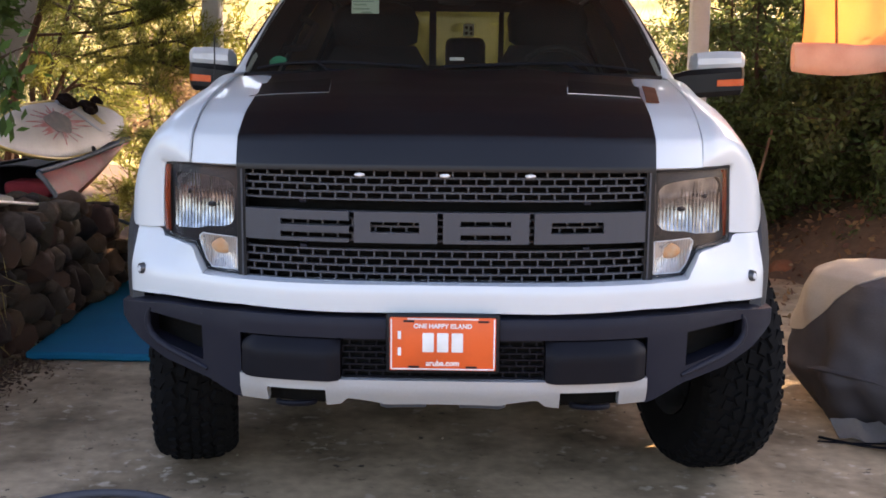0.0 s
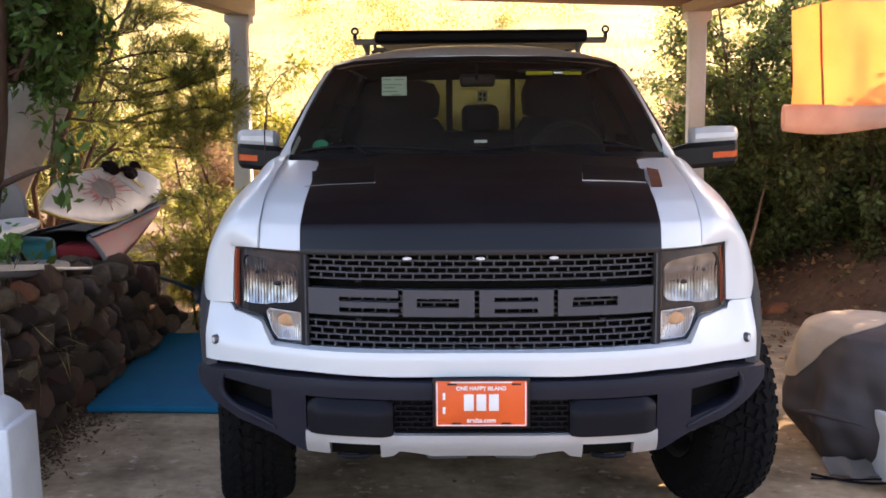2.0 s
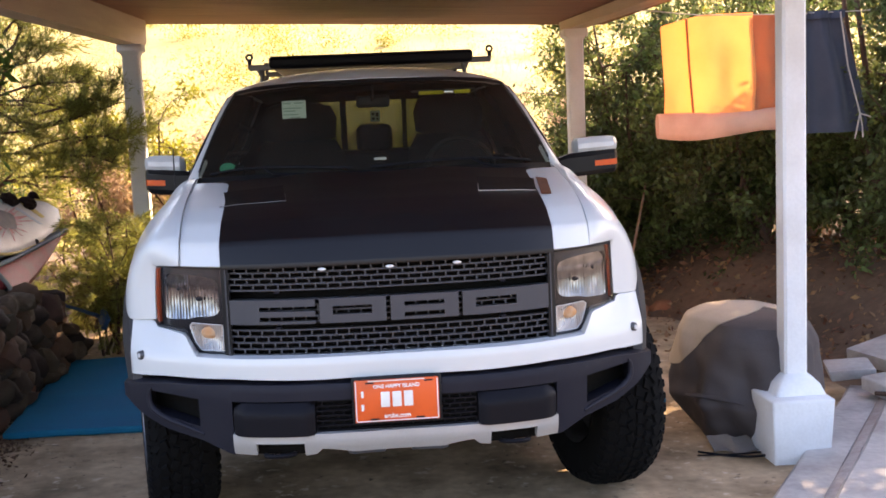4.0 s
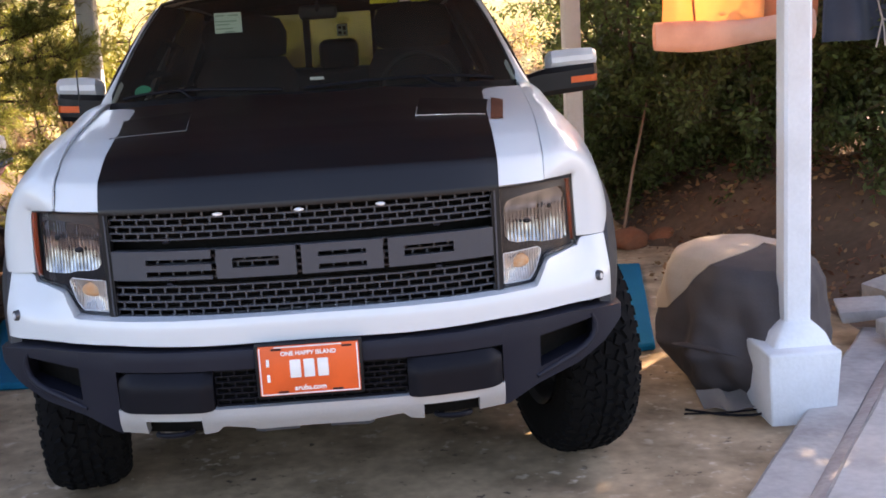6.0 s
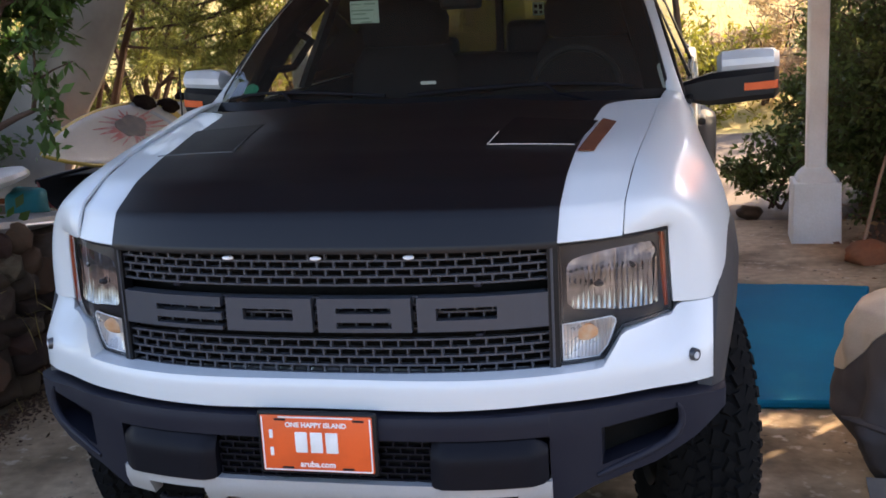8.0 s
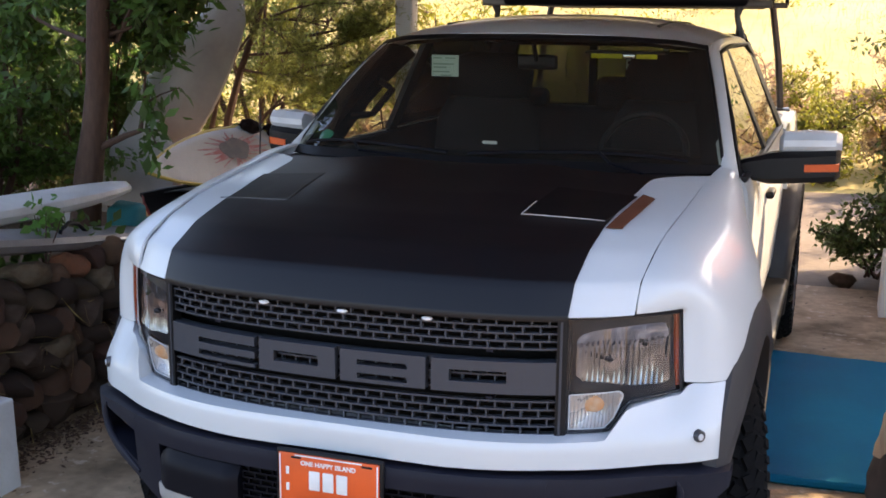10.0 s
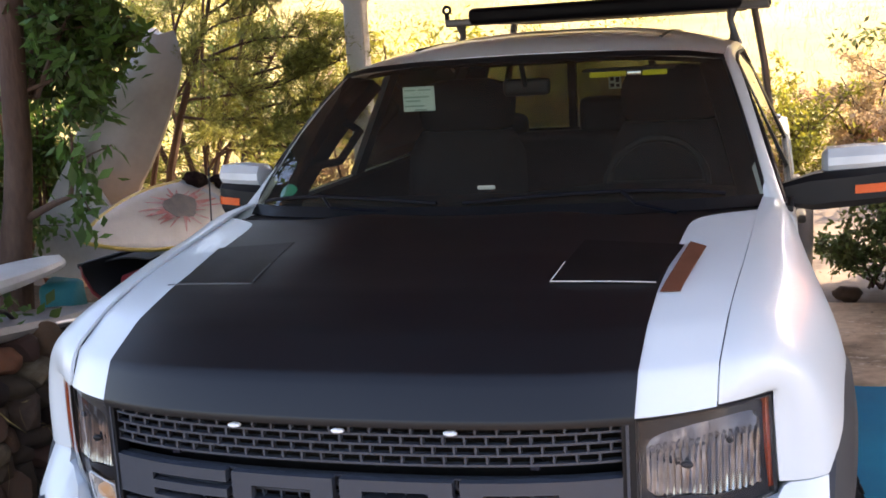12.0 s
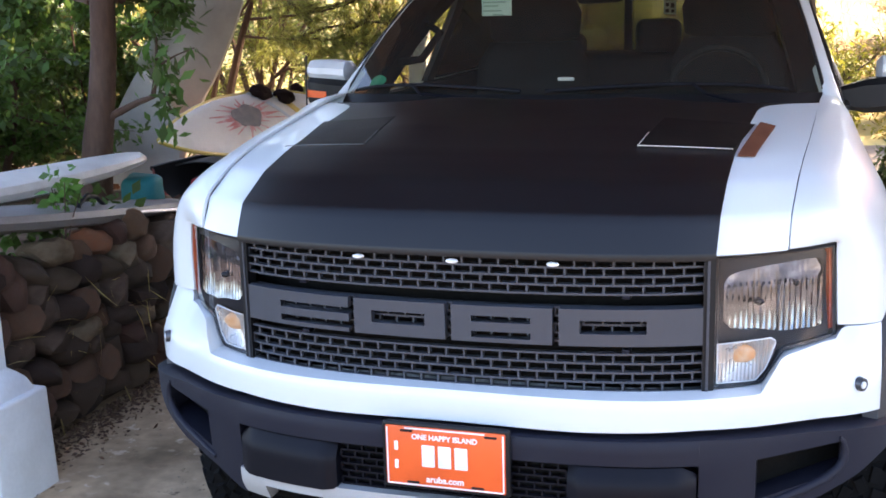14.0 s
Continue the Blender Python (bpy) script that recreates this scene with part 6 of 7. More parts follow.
loft(bm, [[r[0].lerp(r[-1], q) + Vector((0, 0, .03 * math.sin(math.pi * q) - .01)) for q in (1.0, .85, .65, .45, .22)] for r in rows[3:]])
thick(part("deck", bm, BLACKHULL, kayak, "black deck over half of the opening"), .01)
bm = bmesh.new()
tube(bm, [Vector(p) + Vector((0, -.006, 0)) for p in rows[0][:7]], .016, 8)
part("rim", bm, GREYBOARD, kayak, "grey worn rim of the open end")
# black sheet added to darken the red inside of the hull
bm = bmesh.new()
loft(bm, [[p.lerp(r[0].lerp(r[-1], .5), .07) + Vector((0, 0, .012)) for p in r[3:]] for r in rows[:-1]])
thick(part("dark_inset", bm, BLACKHULL, kayak, "black sheet added inside the hull to darken it"), .004)
bm = bmesh.new()
box(bm, -2.77, -2.47, 3.58, 3.84, .68, .765, .03, 3)
for v in bm.verts:
    v.co.z += .02 * noise.noise(v.co * 7)
part("cushion", bm, REDCLOTH, kayak, "dark red seat cushion inside the hull")
bm = bmesh.new()
tube(bm, [(-2.75, 3.95, .87), (-2.55, 4.05, .89), (-2.42, 4.25, .93)], .022, 8)
part("strap", bm, BLACKHULL, kayak, "black strap across the opening")

bm = bmesh.new()
tube(bm, [(-2.345, 3.90, .575), (-2.345, 2.4, .80), (-2.345, .5, 1.085)], .009, 8)
solo("pole", bm, POLE, "thin white aluminium pole lying along the wall", "pole")
bm = bmesh.new()
tube(bm, [(-2.30, 3.90, .55), (-2.16, 4.15, .44), (-2.06, 4.38, .34)], [.010, .012, .016], 8)
box(bm, -.02, .02, -.09, .09, -.05, .05, .01, 2, pose(-2.03, 4.43, .31, 25, 20, 30))
solo("paddle", bm, BLUEHULL, "dark paddle leaning on the end of the stone wall", "paddle")
bag = bmesh.new()
box(bag, -2.69, -2.485, 2.68, 2.88, .70, .925, .06, 4)
for v in bag.verts:
    v.co += Vector((noise.noise(v.co * 9), noise.noise(v.co * 9 + Vector((3, 1, 0))), noise.noise(v.co * 9 + Vector((0, 7, 2))))) * .025
solo("bag", bag, TEAL, "teal canvas bag wedged under the white surfboard", "bag")

# pale upturned hull leaning among the shrubs, and a white board by the trunk
rows = []
for i in range(17):
    v = i / 16
    z = .35 + 1.83 * v
    xl, xr = lerp([(0, -4.40), (.4, -4.10), (.64, -3.88), (.83, -3.54), (.94, -3.33), (1, -3.20)], v), lerp([(0, -3.78), (.42, -3.50), (.53, -3.36), (.71, -3.20), (.86, -3.10), (.95, -3.11), (1, -3.15)], v)
    rows.append([(xl + (xr - xl) * k / 10, 5.02 - .16 * math.sin(math.pi * k / 10) + .10 * v, z) for k in range(11)])
bm = bmesh.new()
loft(bm, rows)
hull_up = thing("upturned_hull", "pale dinghy hull standing on end among the shrubs", "boat", at=(-3.9, 5.02, .35))
thick(part("hull", bm, SLAB, hull_up), .06)
bm = bmesh.new()
tube(bm, [Vector(r[-1]) + Vector((.01, 0, 0)) for r in rows], .028, 8)
part("gunwale", bm, BOARDWHITE, hull_up, "white edge strip")
bm = bmesh.new()
rows = []
for i in range(13):
    v = i / 12
    z = .60 + .78 * v
    xl = lerp([(0, -3.95), (.5, -3.84), (.85, -3.66), (1, -3.57)], v)
    xr = lerp([(0, -3.25), (.45, -3.24), (.6, -3.27), (.85, -3.42), (1, -3.53)], v)
    rows.append([(xl + (xr - xl) * k / 6, 4.34 + .06 * v + e, z) for k, e in ((0, 0), (.2, -.025), (3, -.04), (5.8, -.025), (6, 0), (5.8, .025), (3, .03), (.2, .025))])
g = loft(bm, rows, close=True)
bm.faces.new(g[0][::-1]), bm.faces.new(g[-1])
solo("leaning_board", bm, SLAB, "pale board standing behind the trunk against the hull", "board")
bm = bmesh.new()
box(bm, -.05, .05, -.02, .02, 0, .32, .01, 2, pose(-3.20, 3.08, .60, 8, -10, 0))
solo("paddle", bm, BOARDWHITE, "short white paddle blade standing in the bed", "paddle")

# ---- trees and shrubs ----
def limb(bm, p, q, r0, r1, bend, rng, n=5):
    pts = []
    side = Vector((rng.uniform(-1, 1), rng.uniform(-1, 1), rng.uniform(-.3, .6))) * bend
    for i in range(n + 1):
        t = i / n
        pts.append(p.lerp(q, t) + side * math.sin(math.pi * t))
    tube(bm, pts, [r0 + (r1 - r0) * i / n for i in range(n + 1)], 6)
    return pts


def shrub(name, base, tops, r, leafmat, n_leaf, size, spread, label, category, seed, slim=.45, droop=.2, group="", twigs=7, feather=False, trunk_r=None, low=2):
    """A shrub: limbs from the base to each top, twigs off the limbs, leaves along the twigs."""
    rng = random.Random(seed)
    base = Vector(base)
    ob = thing(name, label, category, group, at=tuple(base))
    bm = bmesh.new()
    spots, ways = [], []
    for top in tops:
        top = Vector(top)
        pts = limb(bm, base + Vector((rng.uniform(-.08, .08), rng.uniform(-.08, .08), 0)), top, trunk_r or r, r * .3, .18, rng, 7)
        for k in range(twigs):
            a = pts[rng.randint(low, 7)]
            dirn = Vector((rng.gauss(0, 1), rng.gauss(0, 1), rng.gauss(.15, .6))).normalized()
            b = a + dirn * spread * rng.uniform(.5, 1.2)
            tw = limb(bm, a, b, r * .30, r * .08, .10, rng, 4)
            for _ in range(3):
                c0 = tw[rng.randint(1, 4)]
                d2 = (dirn + Vector((rng.gauss(0, .7), rng.gauss(0, .7), rng.gauss(0, .5)))).normalized()
                c1 = c0 + d2 * spread * rng.uniform(.3, .7)
                tw2 = limb(bm, c0, c1, r * .13, r * .05, .05, rng, 3)
                spots.append((c0, c1))
            spots.append((a, b))
    part("trunk", bm, BARK, ob)
    arr = np.random.default_rng(seed)
    idx = arr.integers(0, len(spots), n_leaf)
    A = np.array([tuple(s[0]) for s in spots])[idx]
    B = np.array([tuple(s[1]) for s in spots])[idx]
    t = arr.uniform(.15, 1.08, n_leaf)[:, None]
    P = A + (B - A) * t + arr.normal(scale=spread * (.05 if feather else .09), size=(n_leaf, 3))
    al = None
    if feather:
        al = (B - A) / np.linalg.norm(B - A, axis=1)[:, None] + arr.normal(scale=.35, size=(n_leaf, 3))
    leaves("crown", P, size, leafmat, ob, seed, slim, droop, along=al)
    return ob


# the broad-leaved tree at the wall
tree = shrub("tree", (-2.815, 2.95, 1.85), [(-3.2, 3.9, 2.8), (-3.5, 4.1, 2.9), (-3.9, 3.6, 2.5), (-3.6, 3.5, 2.9), (-4.2, 3.8, 2.2), (-3.2, 4.3, 2.25), (-3.35, 4.4, 2.5), (-3.1, 4.4, 2.7),
      (-2.48, 3.05, 2.32), (-2.55, 3.1, 2.05), (-2.58, 3.15, 1.82), (-2.60, 3.1, 2.35), (-2.50, 3.05, 2.55), (-2.46, 3.05, 2.18), (-2.62, 3.5, 2.1), (-2.75, 3.6, 1.95), (-2.9, 3.7, 2.3), (-2.7, 3.6, 2.6)], .016, LEAF, 8600, .088, .22,
      "dark green broad-leaved tree with a brown trunk in the raised bed", "tree", 11, .36, .6, twigs=11, low=4)
bm = bmesh.new()
tube(bm, [(-3.00, 2.90, .55), (-2.93, 2.90, 1.07), (-2.875, 2.90, 1.32), (-2.835, 2.90, 1.60), (-2.81, 2.90, 1.90), (-2.79, 2.90, 2.20), (-2.72, 2.95, 3.0)], [.095, .080, .075, .072, .068, .064, .055], 12)
for v in bm.verts:
    v.co += Vector((noise.noise(v.co * 9), noise.noise(v.co * 9 + Vector((4, 0, 0))), 0)) * .014
part("stem", bm, BARK, tree)
# a low bare branch with one hanging tuft
bm = bmesh.new()
tube(bm, [(-2.91, 2.90, 1.17), (-2.81, 2.90, 1.236), (-2.62, 2.85, 1.31), (-2.50, 2.82, 1.345), (-2.46, 2.81, 1.50), (-2.44, 2.80, 1.66)], [.030, .022, .018, .015, .010, .006], 8)
tube(bm, [(-2.50, 2.82, 1.345), (-2.42, 2.79, 1.36), (-2.36, 2.78, 1.26)], [.010, .006, .004], 6)
tube(bm, [(-2.46, 2.81, 1.50), (-2.34, 2.80, 1.56), (-2.22, 2.80, 1.60)], [.008, .005, .003], 6)
part("branch", bm, BARK, tree, "bare low branch")
tf = np.random.default_rng(77)
for c, r, k in (((-2.37, 2.79, 1.33), (.05, .05, .09), 46), ((-2.42, 2.80, 1.50), (.07, .05, .05), 26), ((-2.25, 2.80, 1.60), (.05, .04, .02), 9), ((-2.47, 2.81, 1.64), (.05, .05, .05), 20)):
    leaves("tuft", tf.normal(size=(k, 3)) * r + c, .10, LEAF, tree, 78 + k, .42, 1.1, kind="stuff")
shrub("bush", (-4.2, 3.6, .6), [(-4.1, 3.6, 1.9), (-4.5, 4.1, 2.5), (-4.6, 3.0, 2.1), (-4.3, 3.6, 1.4)], .03, LEAF, 14000, .07, .6, "dense dark green bush behind the trunk", "bush", 13, .5, .4, twigs=9)
shrub("bush", (-4.0, 2.0, .6), [(-3.8, 1.9, 1.5), (-4.3, 2.4, 1.8), (-4.5, 1.6, 2.0), (-3.7, 2.6, 1.3)], .03, LEAF, 5500, .08, .55, "dense dark green bush in the raised bed", "bush", 14, .5, .4, twigs=8)
shrub("bush", (-4.0, 4.65, .5), [(-3.8, 4.65, 2.2), (-4.1, 4.6, 1.7), (-4.3, 4.8, 2.3), (-3.65, 4.6, 2.5), (-4.4, 4.6, 1.4)], .016, LEAF, 8500, .07, .32, "leafy green bush beside the pale hull", "bush", 16, .4, .4, twigs=9, low=3)
shrub("bush", (-5.6, 5.0, .4), [(-5.2, 4.9, 1.6), (-5.8, 5.2, 2.3), (-6.3, 4.4, 2.5), (-5.0, 5.3, 1.0), (-5.5, 4.2, 1.5), (-4.7, 5.4, 1.3)], .03, HEDGELEAF, 15000, .08, .7, "dense dark bush closing the raised bed", "bush", 15, .45, .3, twigs=10)
# feathery shrubs behind the wall
def tamarisk(base, stems, boughs, n_leaf, m, label, seed):
    """Leaning stems, boughs off them, and along each bough twigs set thick with needles that point outwards."""
    rng = random.Random(seed)
    ob = thing("tamarisk", label, "shrub", at=base)
    bm = bmesh.new()
    for pts, r in stems:
        tube(bm, [base] + pts, [r * (1 - .75 * i / len(pts)) for i in range(len(pts) + 1)], 8)
    spots = []
    for a, b in boughs:
        a, b = Vector(a), Vector(b)
        pts = limb(bm, a, b, .012, .004, .09, rng, 6)
        way = (b - a).normalized()
        for k in range(15):
            c = pts[rng.randint(2, 6)]
            d1 = (way * .8 + Vector((rng.gauss(0, .6), rng.gauss(0, .7), rng.gauss(.38, .55)))).normalized()
            e = c + d1 * rng.uniform(.12, .30)
            limb(bm, c, e, .0035, .0015, .02, rng, 3)
            spots.append((c, e))
            for _ in range(3):
                c2 = c.lerp(e, rng.uniform(.2, .9))
                d2 = (d1 + Vector((rng.gauss(0, .5), rng.gauss(0, .5), rng.gauss(.1, .4)))).normalized()
                spots.append((c2, c2 + d2 * rng.uniform(.07, .15)))
    part("trunk", bm, BARK, ob)
    arr = np.random.default_rng(seed)
    ends = np.array([[tuple(p), tuple(q)] for p, q in spots])
    size = np.linalg.norm(ends[:, 1] - ends[:, 0], axis=1)
    idx = arr.choice(len(spots), n_leaf, p=size / size.sum())
    A, B = ends[idx, 0], ends[idx, 1]
    P = A + (B - A) * arr.uniform(.1, 1.0, n_leaf)[:, None] + arr.normal(scale=.006, size=(n_leaf, 3))
    al = (B - A) / size[idx][:, None] + arr.normal(scale=.45, size=(n_leaf, 3))
    leaves("crown", P, .066, m, ob, seed, .085, -.1, along=al)


STEM_A = [(-3.406, 5.4, 1.18), (-3.276, 5.4, 1.585), (-3.119, 5.4, 1.973), (-2.983, 5.4, 2.306), (-2.86, 5.4, 2.8)]
STEM_B = [(-3.59, 5.4, 1.0), (-3.47, 5.38, 1.40), (-3.285, 5.36, 1.724), (-3.20, 5.3, 2.2), (-3.22, 5.3, 2.7)]
STEM_C = [(-3.30, 5.4, .90), (-3.05, 5.42, 1.25), (-2.75, 5.4, 1.50)]
tamarisk((-3.5, 5.35, .30), [(STEM_A, .040), (STEM_B, .028), (STEM_C, .024)],
         [((-3.05, 5.42, 1.25), (-2.50, 5.30, 1.40)), ((-3.28, 5.4, 1.58), (-2.62, 5.35, 1.55)), ((-2.75, 5.4, 1.50), (-2.18, 5.38, 1.55)), ((-2.85, 5.4, 1.55), (-1.97, 5.45, 1.66)), ((-3.2, 5.4, 1.70), (-2.30, 5.4, 1.82)),
          ((-2.75, 5.4, 1.75), (-2.00, 5.4, 1.92)), ((-3.12, 5.4, 1.97), (-2.42, 5.4, 1.90)), ((-3.0, 5.4, 2.0), (-2.30, 5.4, 2.10)), ((-2.70, 5.4, 1.85), (-2.08, 5.42, 2.03)), ((-3.05, 5.4, 2.15), (-2.62, 5.4, 2.28)),
          ((-2.98, 5.4, 2.3), (-2.75, 5.45, 2.62)), ((-3.12, 5.4, 1.97), (-2.72, 5.3, 1.72)), ((-3.2, 5.3, 2.2), (-3.02, 5.2, 2.45)), ((-3.28, 5.35, 1.72), (-3.05, 5.25, 2.05)), ((-2.86, 5.4, 2.5), (-2.5, 5.4, 2.75)), ((-3.2, 5.3, 2.3), (-3.35, 5.2, 2.65)),
          ((-2.95, 5.42, 1.33), (-2.62, 5.2, 1.20)), ((-2.45, 5.38, 1.55), (-2.12, 5.35, 1.42)), ((-2.5, 5.35, 1.5), (-2.02, 5.1, 1.45)), ((-2.4, 5.38, 1.6), (-1.98, 5.2, 1.62)), ((-2.6, 5.3, 1.35), (-2.2, 5.0, 1.30))], 29000, PINE,
         "dark green feathery shrub with bare leaning stems", 21)
shrub("tamarisk", (-3.6, 6.3, .3), [(-3.4, 6.2, 2.6), (-2.9, 6.5, 2.9), (-4.2, 6.4, 2.6), (-3.0, 6.9, 2.2), (-4.7, 6.2, 2.9), (-5.3, 6.0, 2.4)], .034, NEEDLE, 15000, .12, .6,
      "feathery olive shrub catching the sun", "shrub", 22, .07, .1, twigs=6, feather=True)
shrub("shrub", (-2.35, 5.4, .05), [(-2.2, 5.3, .75), (-2.5, 5.5, .9), (-1.95, 5.4, .6), (-2.2, 5.7, .8), (-2.5, 5.0, .55)], .014, PINE, 12000, .065, .28, "low dark feathery shrub at the foot of the post", "shrub", 23, .09, .1, twigs=9, feather=True)
for i, (x, y) in enumerate(((-1.62, 5.45), (-1.95, 5.05), (-2.02, 4.62))):
    shrub("shrub", (x, y, 0), [(x - .15, y, .62), (x + .15, y + .1, .8), (x, y + .1, 1.02), (x - .08, y - .02, .98), (x + .25, y - .05, .5), (x - .2, y + .15, .75)], .012, PINE, 10000, .065, .24, "low dark feathery shrub behind the end of the wall", "shrub", 26 + i, .09, .1, twigs=9, feather=True)
for i, (x, y, h) in enumerate(((-1.75, 8.4, 1.75), (-2.9, 9.2, 2.0), (-.6, 10.4, 1.4), (-4.4, 8.6, 2.4), (-6.5, 7.5, 2.8), (1.1, 12.4, 1.2), (3.4, 13.0, 1.7), (5.6, 11.5, 2.4), (1.9, 13.4, 1.3), (2.9, 12.0, 1.3), (.2, 13.0, 1.2), (-1.05, 9.0, 1.45), (-1.6, 7.5, 1.05), (-2.5, 7.6, 1.35), (-.75, 9.9, 1.6))):
    z = land(x, y)
    shrub("bush", (x, y, z), [(x + .5 * math.cos(k * 1.3 + i), y + .5 * math.sin(k * 1.3 + i), z + h * (.65 + .12 * (k % 4))) for k in range(5)], .025, (BUSHLEAF, BUSHLEAF, BUSHLEAF, HEDGELEAF, BUSHLEAF, BUSHLEAF, DRYBRUSH, BUSHLEAF, DRYBRUSH, DRYBRUSH, DRYBRUSH, DRYBRUSH, DRYBRUSH, DRYBRUSH, BUSHLEAF)[i], 6500, .075, .42 * h ** .5,
          "sunlit dry brush on the slope" if i in (6, 8, 9, 10, 11, 12, 13) else "sunlit yellow green bush on the slope", "bush", 40 + i, .35, .1, "bushes on the slope", twigs=8)
# the hedge beyond the post
# the first is an added shade crown above view; the second thickened to shade the steps
for i, (x, y, h, w) in enumerate(((3.95, 4.15, 4.7, .75), (4.45, 3.3, 3.5, .75), (4.15, 3.85, 1.7, .5), (5.4, 3.0, 3.4, .9), (3.35, 5.2, 1.75, .7), (2.80, 6.1, 1.9, .55), (2.45, 7.0, 1.5, .40), (2.55, 6.5, 1.3, .35), (2.75, 7.6, 2.4, .7), (2.75, 6.9, 2.7, .8), (3.35, 5.9, 1.95, .8), (4.2, 5.3, 1.9, .9), (5.0, 4.6, 2.8, .9), (6.0, 3.7, 2.8, 1.0), (4.2, 7.2, 2.6, 1.0), (5.6, 6.4, 3.1, 1.1), (7.2, 5.0, 3.2, 1.2))):
    z = land(x, y)
    tops = [(x + w * .7 * math.cos(k * 1.05 + i), y + w * .7 * math.sin(k * 1.05 + i), z + h * ((.35 + .65 * ((k * 3) % 7) / 6) if h < 4 else (.74 + .26 * ((k * 3) % 7) / 6))) for k in range(7)]
    shrub("hedge_bush", (x, y, z - .02), tops, .03, HEDGELEAF, 34000 if h > 4 else (30000 if i == 1 else 17000), .075 if h > 4 else .062, .55, "dense dark green hedge bush above a bank of dry leaves", "bush", 60 + i, .42, .25, "hedge", twigs=10 if h < 4 else 16, low=2 if h < 4 else 5)
shrub("shrub", (1.66, 6.75, 0), [(1.45, 6.6, .30), (1.6, 6.5, .42), (1.8, 6.7, .55), (1.95, 6.9, .9), (1.9, 6.6, 1.3)], .012, HEDGELEAF, 3600, .06, .26, "low green shrub at the foot of the far post", "shrub", 24, .4, .1, twigs=6)
for x, y, s_, q in ((2.10, 4.88, .24, 1), (2.40, 5.0, .18, 2), (1.42, 6.35, .16, 3)):
    bm = bmesh.new()
    bmesh.ops.create_icosphere(bm, subdivisions=3, radius=.5)
    for v in bm.verts:
        v.co = Vector((v.co.x * 1.2, v.co.y, v.co.z * .75)) * s_ * (1 + .4 * noise.noise(v.co * 2.1 + Vector((q * 4, 0, 0))) + .12 * noise.noise(v.co * 6)) + Vector((x, y, s_ * .22))
    solo("rock", bm, REDSTONE if q < 3 else STONE, "brown field rock lying at the edge of the concrete", "rock", "rocks by the post")
bm = bmesh.new()
tube(bm, [(2.055, 4.95, .0), (2.20, 5.18, .50), (2.40, 5.46, 1.06)], [.014, .012, .010], 8)
solo("garden_stake", bm, TWIG, "thin brown stake leaning in front of the hedge", "stake")

# scattered scrub far up the hill, too many to count
gs = np.random.default_rng(31)
for name, m, count, seed, lab in (("hill_scrub", BUSHLEAF, 210, 33, "scattered green scrub on the far hillside"), ("hill_brush", TWIG, 260, 34, "scattered dry brown brush on the far hillside")):
    spots = []
    for _ in range(count):
        x, y = gs.uniform(-24, 24), 13 + 38 * gs.uniform(0, 1) ** 1.4
        r = gs.uniform(.35, 1.1)
        c = np.array((x, y, land(x, y) + r * .4))
        q = gs.normal(size=(int(480 * r) + 120, 3)) * (r * .5, r * .5, r * .38)
        spots.append(c + q)
    leaves(name, np.concatenate(spots), .10, m, None, seed, .3 if m is BUSHLEAF else .06, -.3, lab, "stuff")

# fine stuff: dry grass, litter, grit
gr = np.random.default_rng(5)
n = 36000
px, py = gr.uniform(-26, 26, n), 9.0 + 44 * gr.uniform(0, 1, n) ** 1.5
keep = ~((px > .2) & (px < 3.0) & (py < 14)) & (np.sin(px * .7 + 1) + np.sin(py * .5 + px * .2) > -.9)
px, py = px[keep], py[keep]
pz = np.array([land(a, b) for a, b in zip(px, py)])
leaves("dry_grass", np.stack([px, py, pz], 1), .26, DRYGRASS, None, 5, .05, 0, "tufts of dry yellow grass on the hillside", "stuff", along=np.tile((0, 0, 1.6), (len(px), 1)))
n = 5200
px, py = gr.uniform(2.0, 6.5, n), gr.uniform(2.6, 7.0, n)
pz = np.array([land(a, b) + .008 for a, b in zip(px, py)])
leaves("leaf_litter", np.stack([px, py, pz], 1), .06, LITTER, None, 6, .5, 0, "dead brown leaves on the bank", "stuff", along=np.tile((0, 0, .1), (n, 1)) + gr.normal(scale=1.0, size=(n, 3)) * (1, 1, .25))
n = 4200
px, py = -2.22 + np.abs(gr.normal(scale=.12, size=n)), .5 + 3.8 * gr.uniform(0, 1, n) ** 1.2
leaves("wall_litter", np.stack([px, py, np.full(n, .004)], 1), .028, MULCH, None, 7, .45, 0, "dead leaves and twigs along the foot of the wall", "stuff", along=gr.normal(size=(n, 3)) * (1, 1, .15))
n = 2200
cx = gr.uniform(-2.2, 1.9, n)
cy = gr.uniform(-1.4, 1.9, n)
keep = gr.uniform(0, 1, n) < np.where(cx < -.6, 1.0, .22) * (np.sin(cx * 5 + cy * 2) + np.sin(cy * 6 - cx * 3) > -.1)
leaves("floor_grit", np.stack([cx[keep], cy[keep], np.full(keep.sum(), .003)], 1), .012, GRIT, None, 8, .8, 0, "pale grit and flakes scattered on the concrete", "stuff", along=gr.normal(size=(keep.sum(), 3)) * (1, 1, .12))
n = 320
leaves("bed_weeds", np.stack([gr.uniform(-2.75, -2.35, n), gr.uniform(.6, 2.4, n), gr.uniform(.70, .92, n)], 1), .07, LEAF, None, 9, .55, -.3, "green weeds growing along the wall top", "stuff")
weed = thing("weed", "bright green leafy weed growing beside the boards on the wall", "plant", at=(-2.36, 1.74, .74))
bm = bmesh.new()
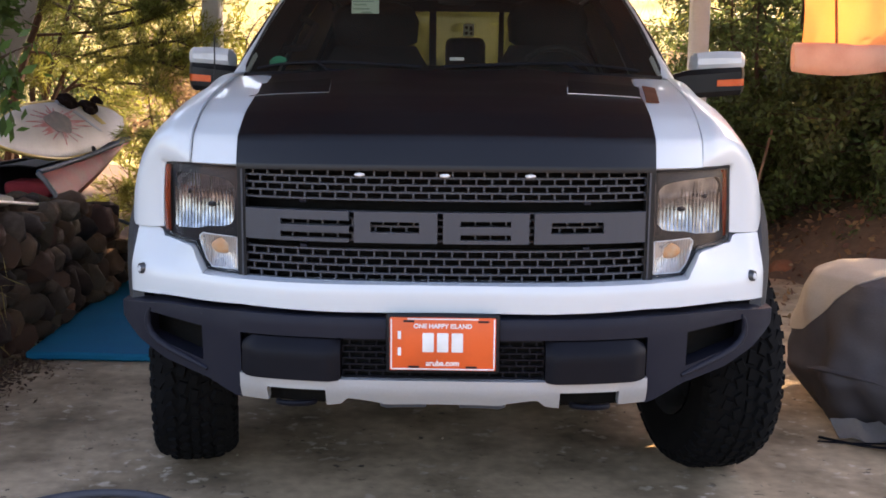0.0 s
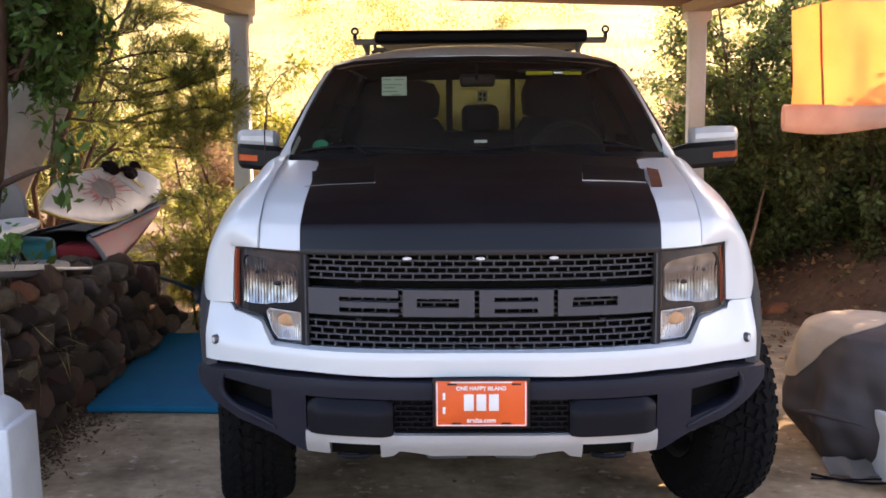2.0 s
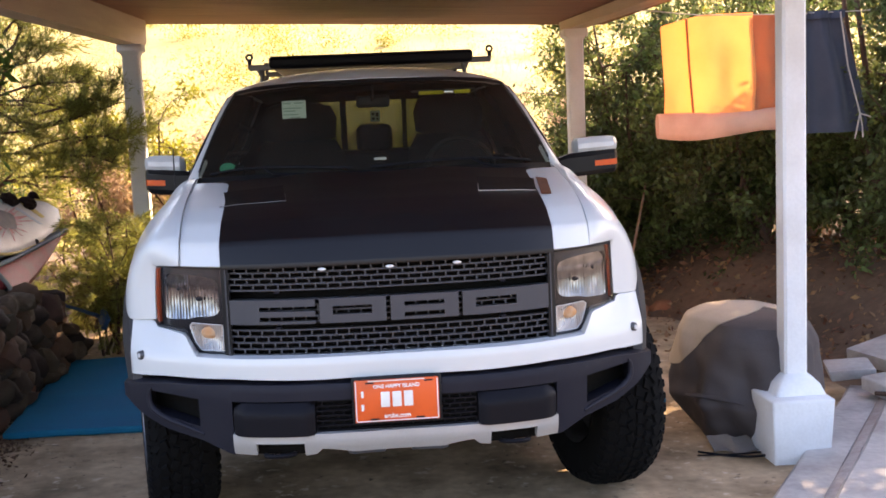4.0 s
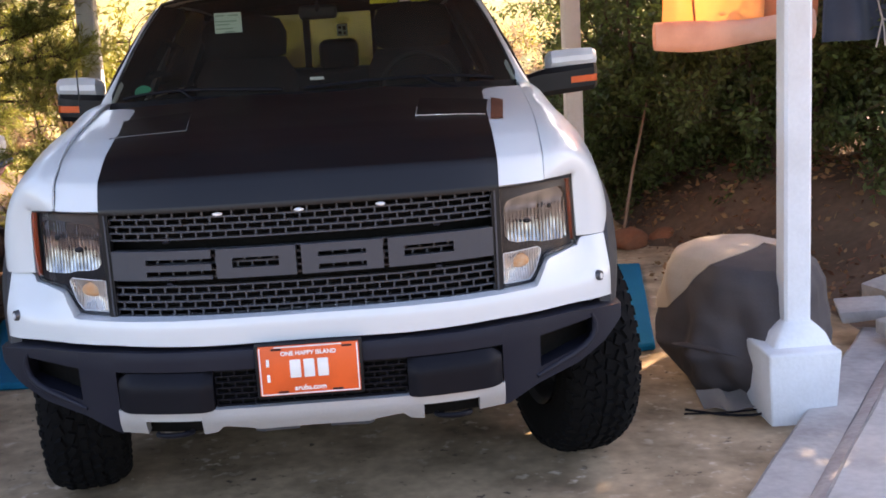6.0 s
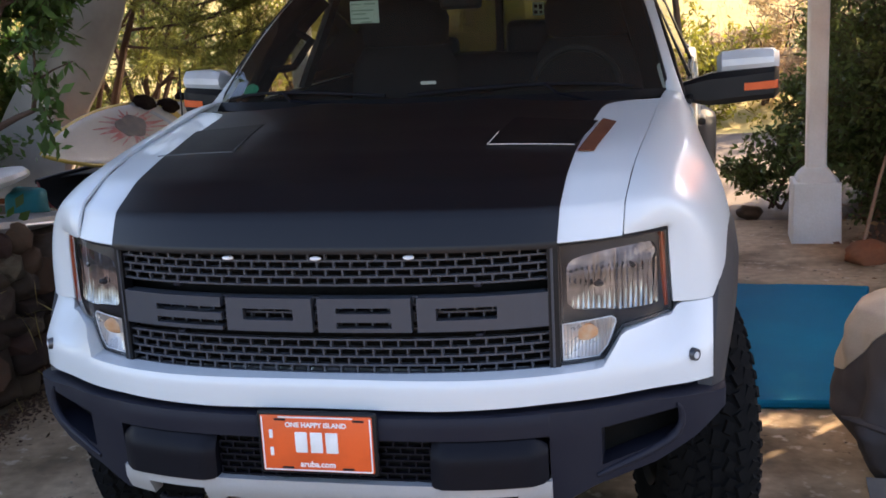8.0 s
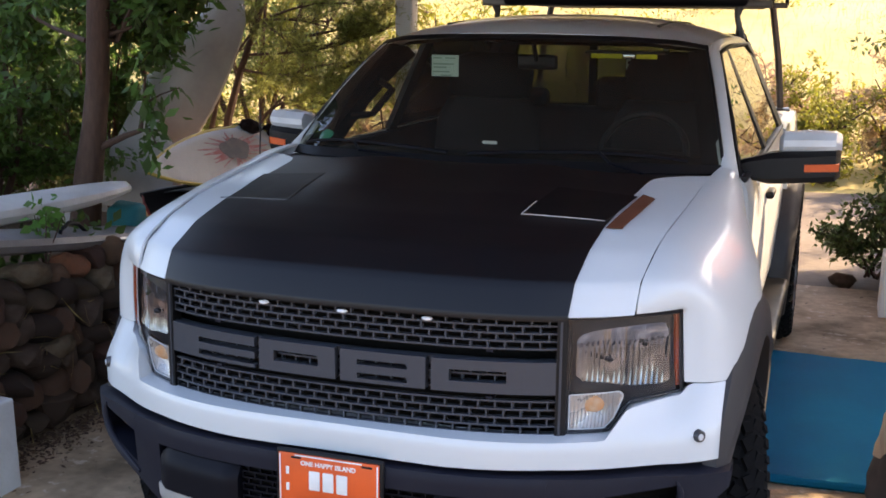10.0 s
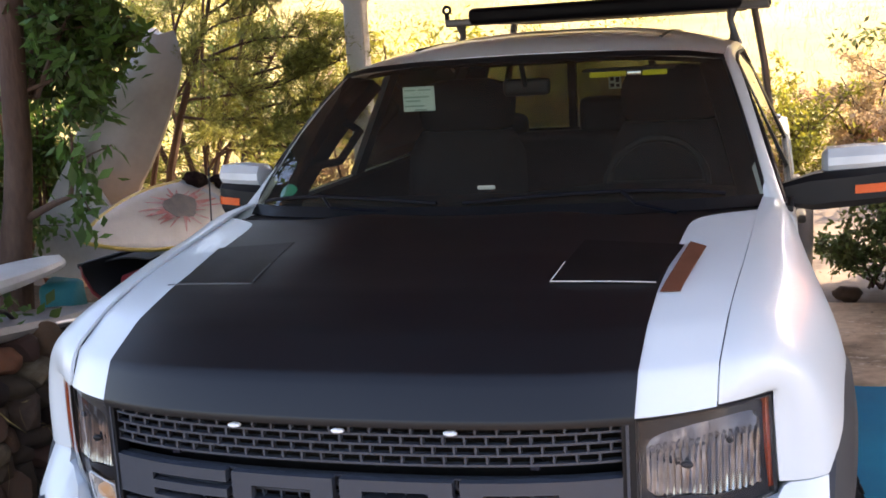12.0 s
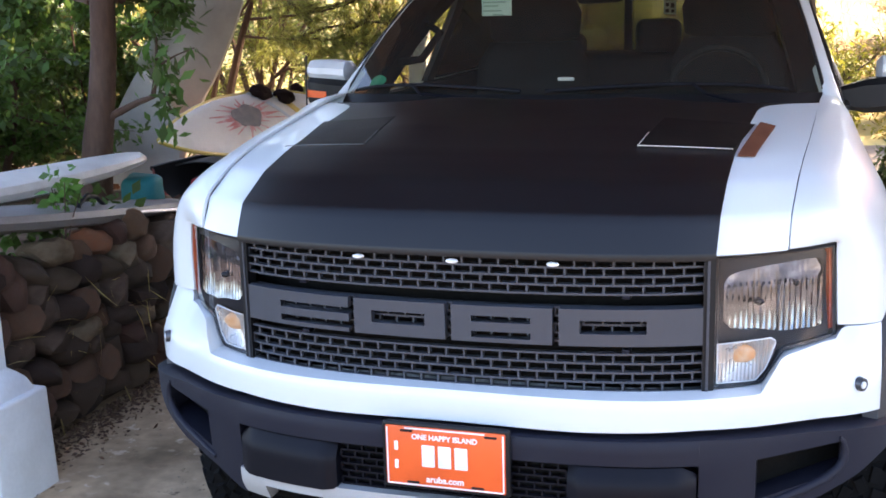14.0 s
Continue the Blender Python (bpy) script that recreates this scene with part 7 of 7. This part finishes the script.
for k in range(6):
    a = 1.05 * k
    tube(bm, [(-2.36, 1.74, .70), (-2.345 + .03 * math.cos(a), 1.755 + .03 * math.sin(a), .88), (-2.33 + .07 * math.cos(a), 1.77 + .08 * math.sin(a), 1.02 + .02 * (k % 3))], [.004, .003, .002], 6)
part("stem", bm, BARK, weed)
leaves("foliage", gr.normal(size=(56, 3)) * (.03, .04, .05) + (-2.345, 1.755, 1.01), .06, WEEDLEAF, weed, 12, .6, .1, kind="stuff")
n = 110
leaves("bed_straw", np.stack([gr.uniform(-2.30, -2.2, n), gr.uniform(.5, 2.2, n), gr.uniform(.1, .65, n)], 1), .16, DRYGRASS, None, 10, .03, .6, "dry straw hanging out of the wall", "stuff")

# ---- stones of the wall, last ----
def wall_top(y):
    return lerp([(-1.5, .80), (1.8, .76), (2.6, .70), (3.4, .62), (4.0, .52), (4.35, .28), (4.55, .1)], y)


bm = bmesh.new()
rows = []
for i in range(31):
    y = .98 + 3.52 * i / 30
    rows.append([(-2.40, y, -.05), (-2.40, y, max(.02, wall_top(y) - .12)), (-2.75, y, max(.02, wall_top(y) - .08)), (-2.75, y, -.05)])
loft(bm, rows, close=True)
wall = solo("wall_west", bm, MULCH, "low dry stone retaining wall of brown fieldstones", "stone wall", kind="structure")
stone_meshes = []
for k in range(9):
    bm = bmesh.new()
    bmesh.ops.create_icosphere(bm, subdivisions=2, radius=.5)
    for v in bm.verts:
        c = v.co
        q = Vector([math.copysign(abs(a * 2) ** .78 / 2, a) for a in c])
        v.co = q * (1 + .34 * noise.noise(c * 2.2 + Vector((k * 5.1, 0, 0))) + .08 * noise.noise(c * 6 + Vector((0, k * 3.3, 0))))
    stone_meshes.append(finish("stone", bm, REDSTONE if k == 8 else (STONE, RUSTSTONE, STONE, TANSTONE)[k % 4], True, 40))
rs = random.Random(3)
z = .02
course = 0
while z < .86:
    hgt = rs.uniform(.085, .135)
    y = .98 + rs.uniform(0, .1)
    while y < 4.55:
        w = rs.uniform(.10, .235)
        top = wall_top(y + w / 2)
        if z < top - .03:
            hh = hgt * rs.uniform(.9, 1.35)
            big = rs.random() < .10
            sc = Vector((rs.uniform(.20, .28), w * 1.09 * (1.25 if big else 1), hh * 1.15 * (1.4 if big else 1)))
            o = new("stone", stone_meshes[8 if rs.random() < .035 else rs.randrange(8)])
            o.parent = wall
            o.matrix_basis = Matrix.LocRotScale((-2.31 + .05 * (z / .7) * -1 + rs.uniform(-.035, .035), y + w / 2, z + hh / 2 + rs.uniform(-.015, .02)), Euler((rs.uniform(-.3, .3), rs.uniform(-.3, .3), rs.uniform(-.3, .3))), sc)
        y += w
    z += hgt
    course += 1
for i in range(26):         # loose stones on top and at the far end
    y = rs.uniform(2.6, 4.7)
    s = rs.uniform(.12, .24)
    o = new("stone", stone_meshes[rs.randrange(8)])
    o.parent = wall
    o.matrix_basis = Matrix.LocRotScale((rs.uniform(-2.7, -2.25), y, max(.04, wall_top(y) - .02 + rs.uniform(-.05, .04))), Euler((rs.uniform(0, 3), rs.uniform(0, 3), rs.uniform(0, 3))), Vector((s, s * 1.2, s * .8)))
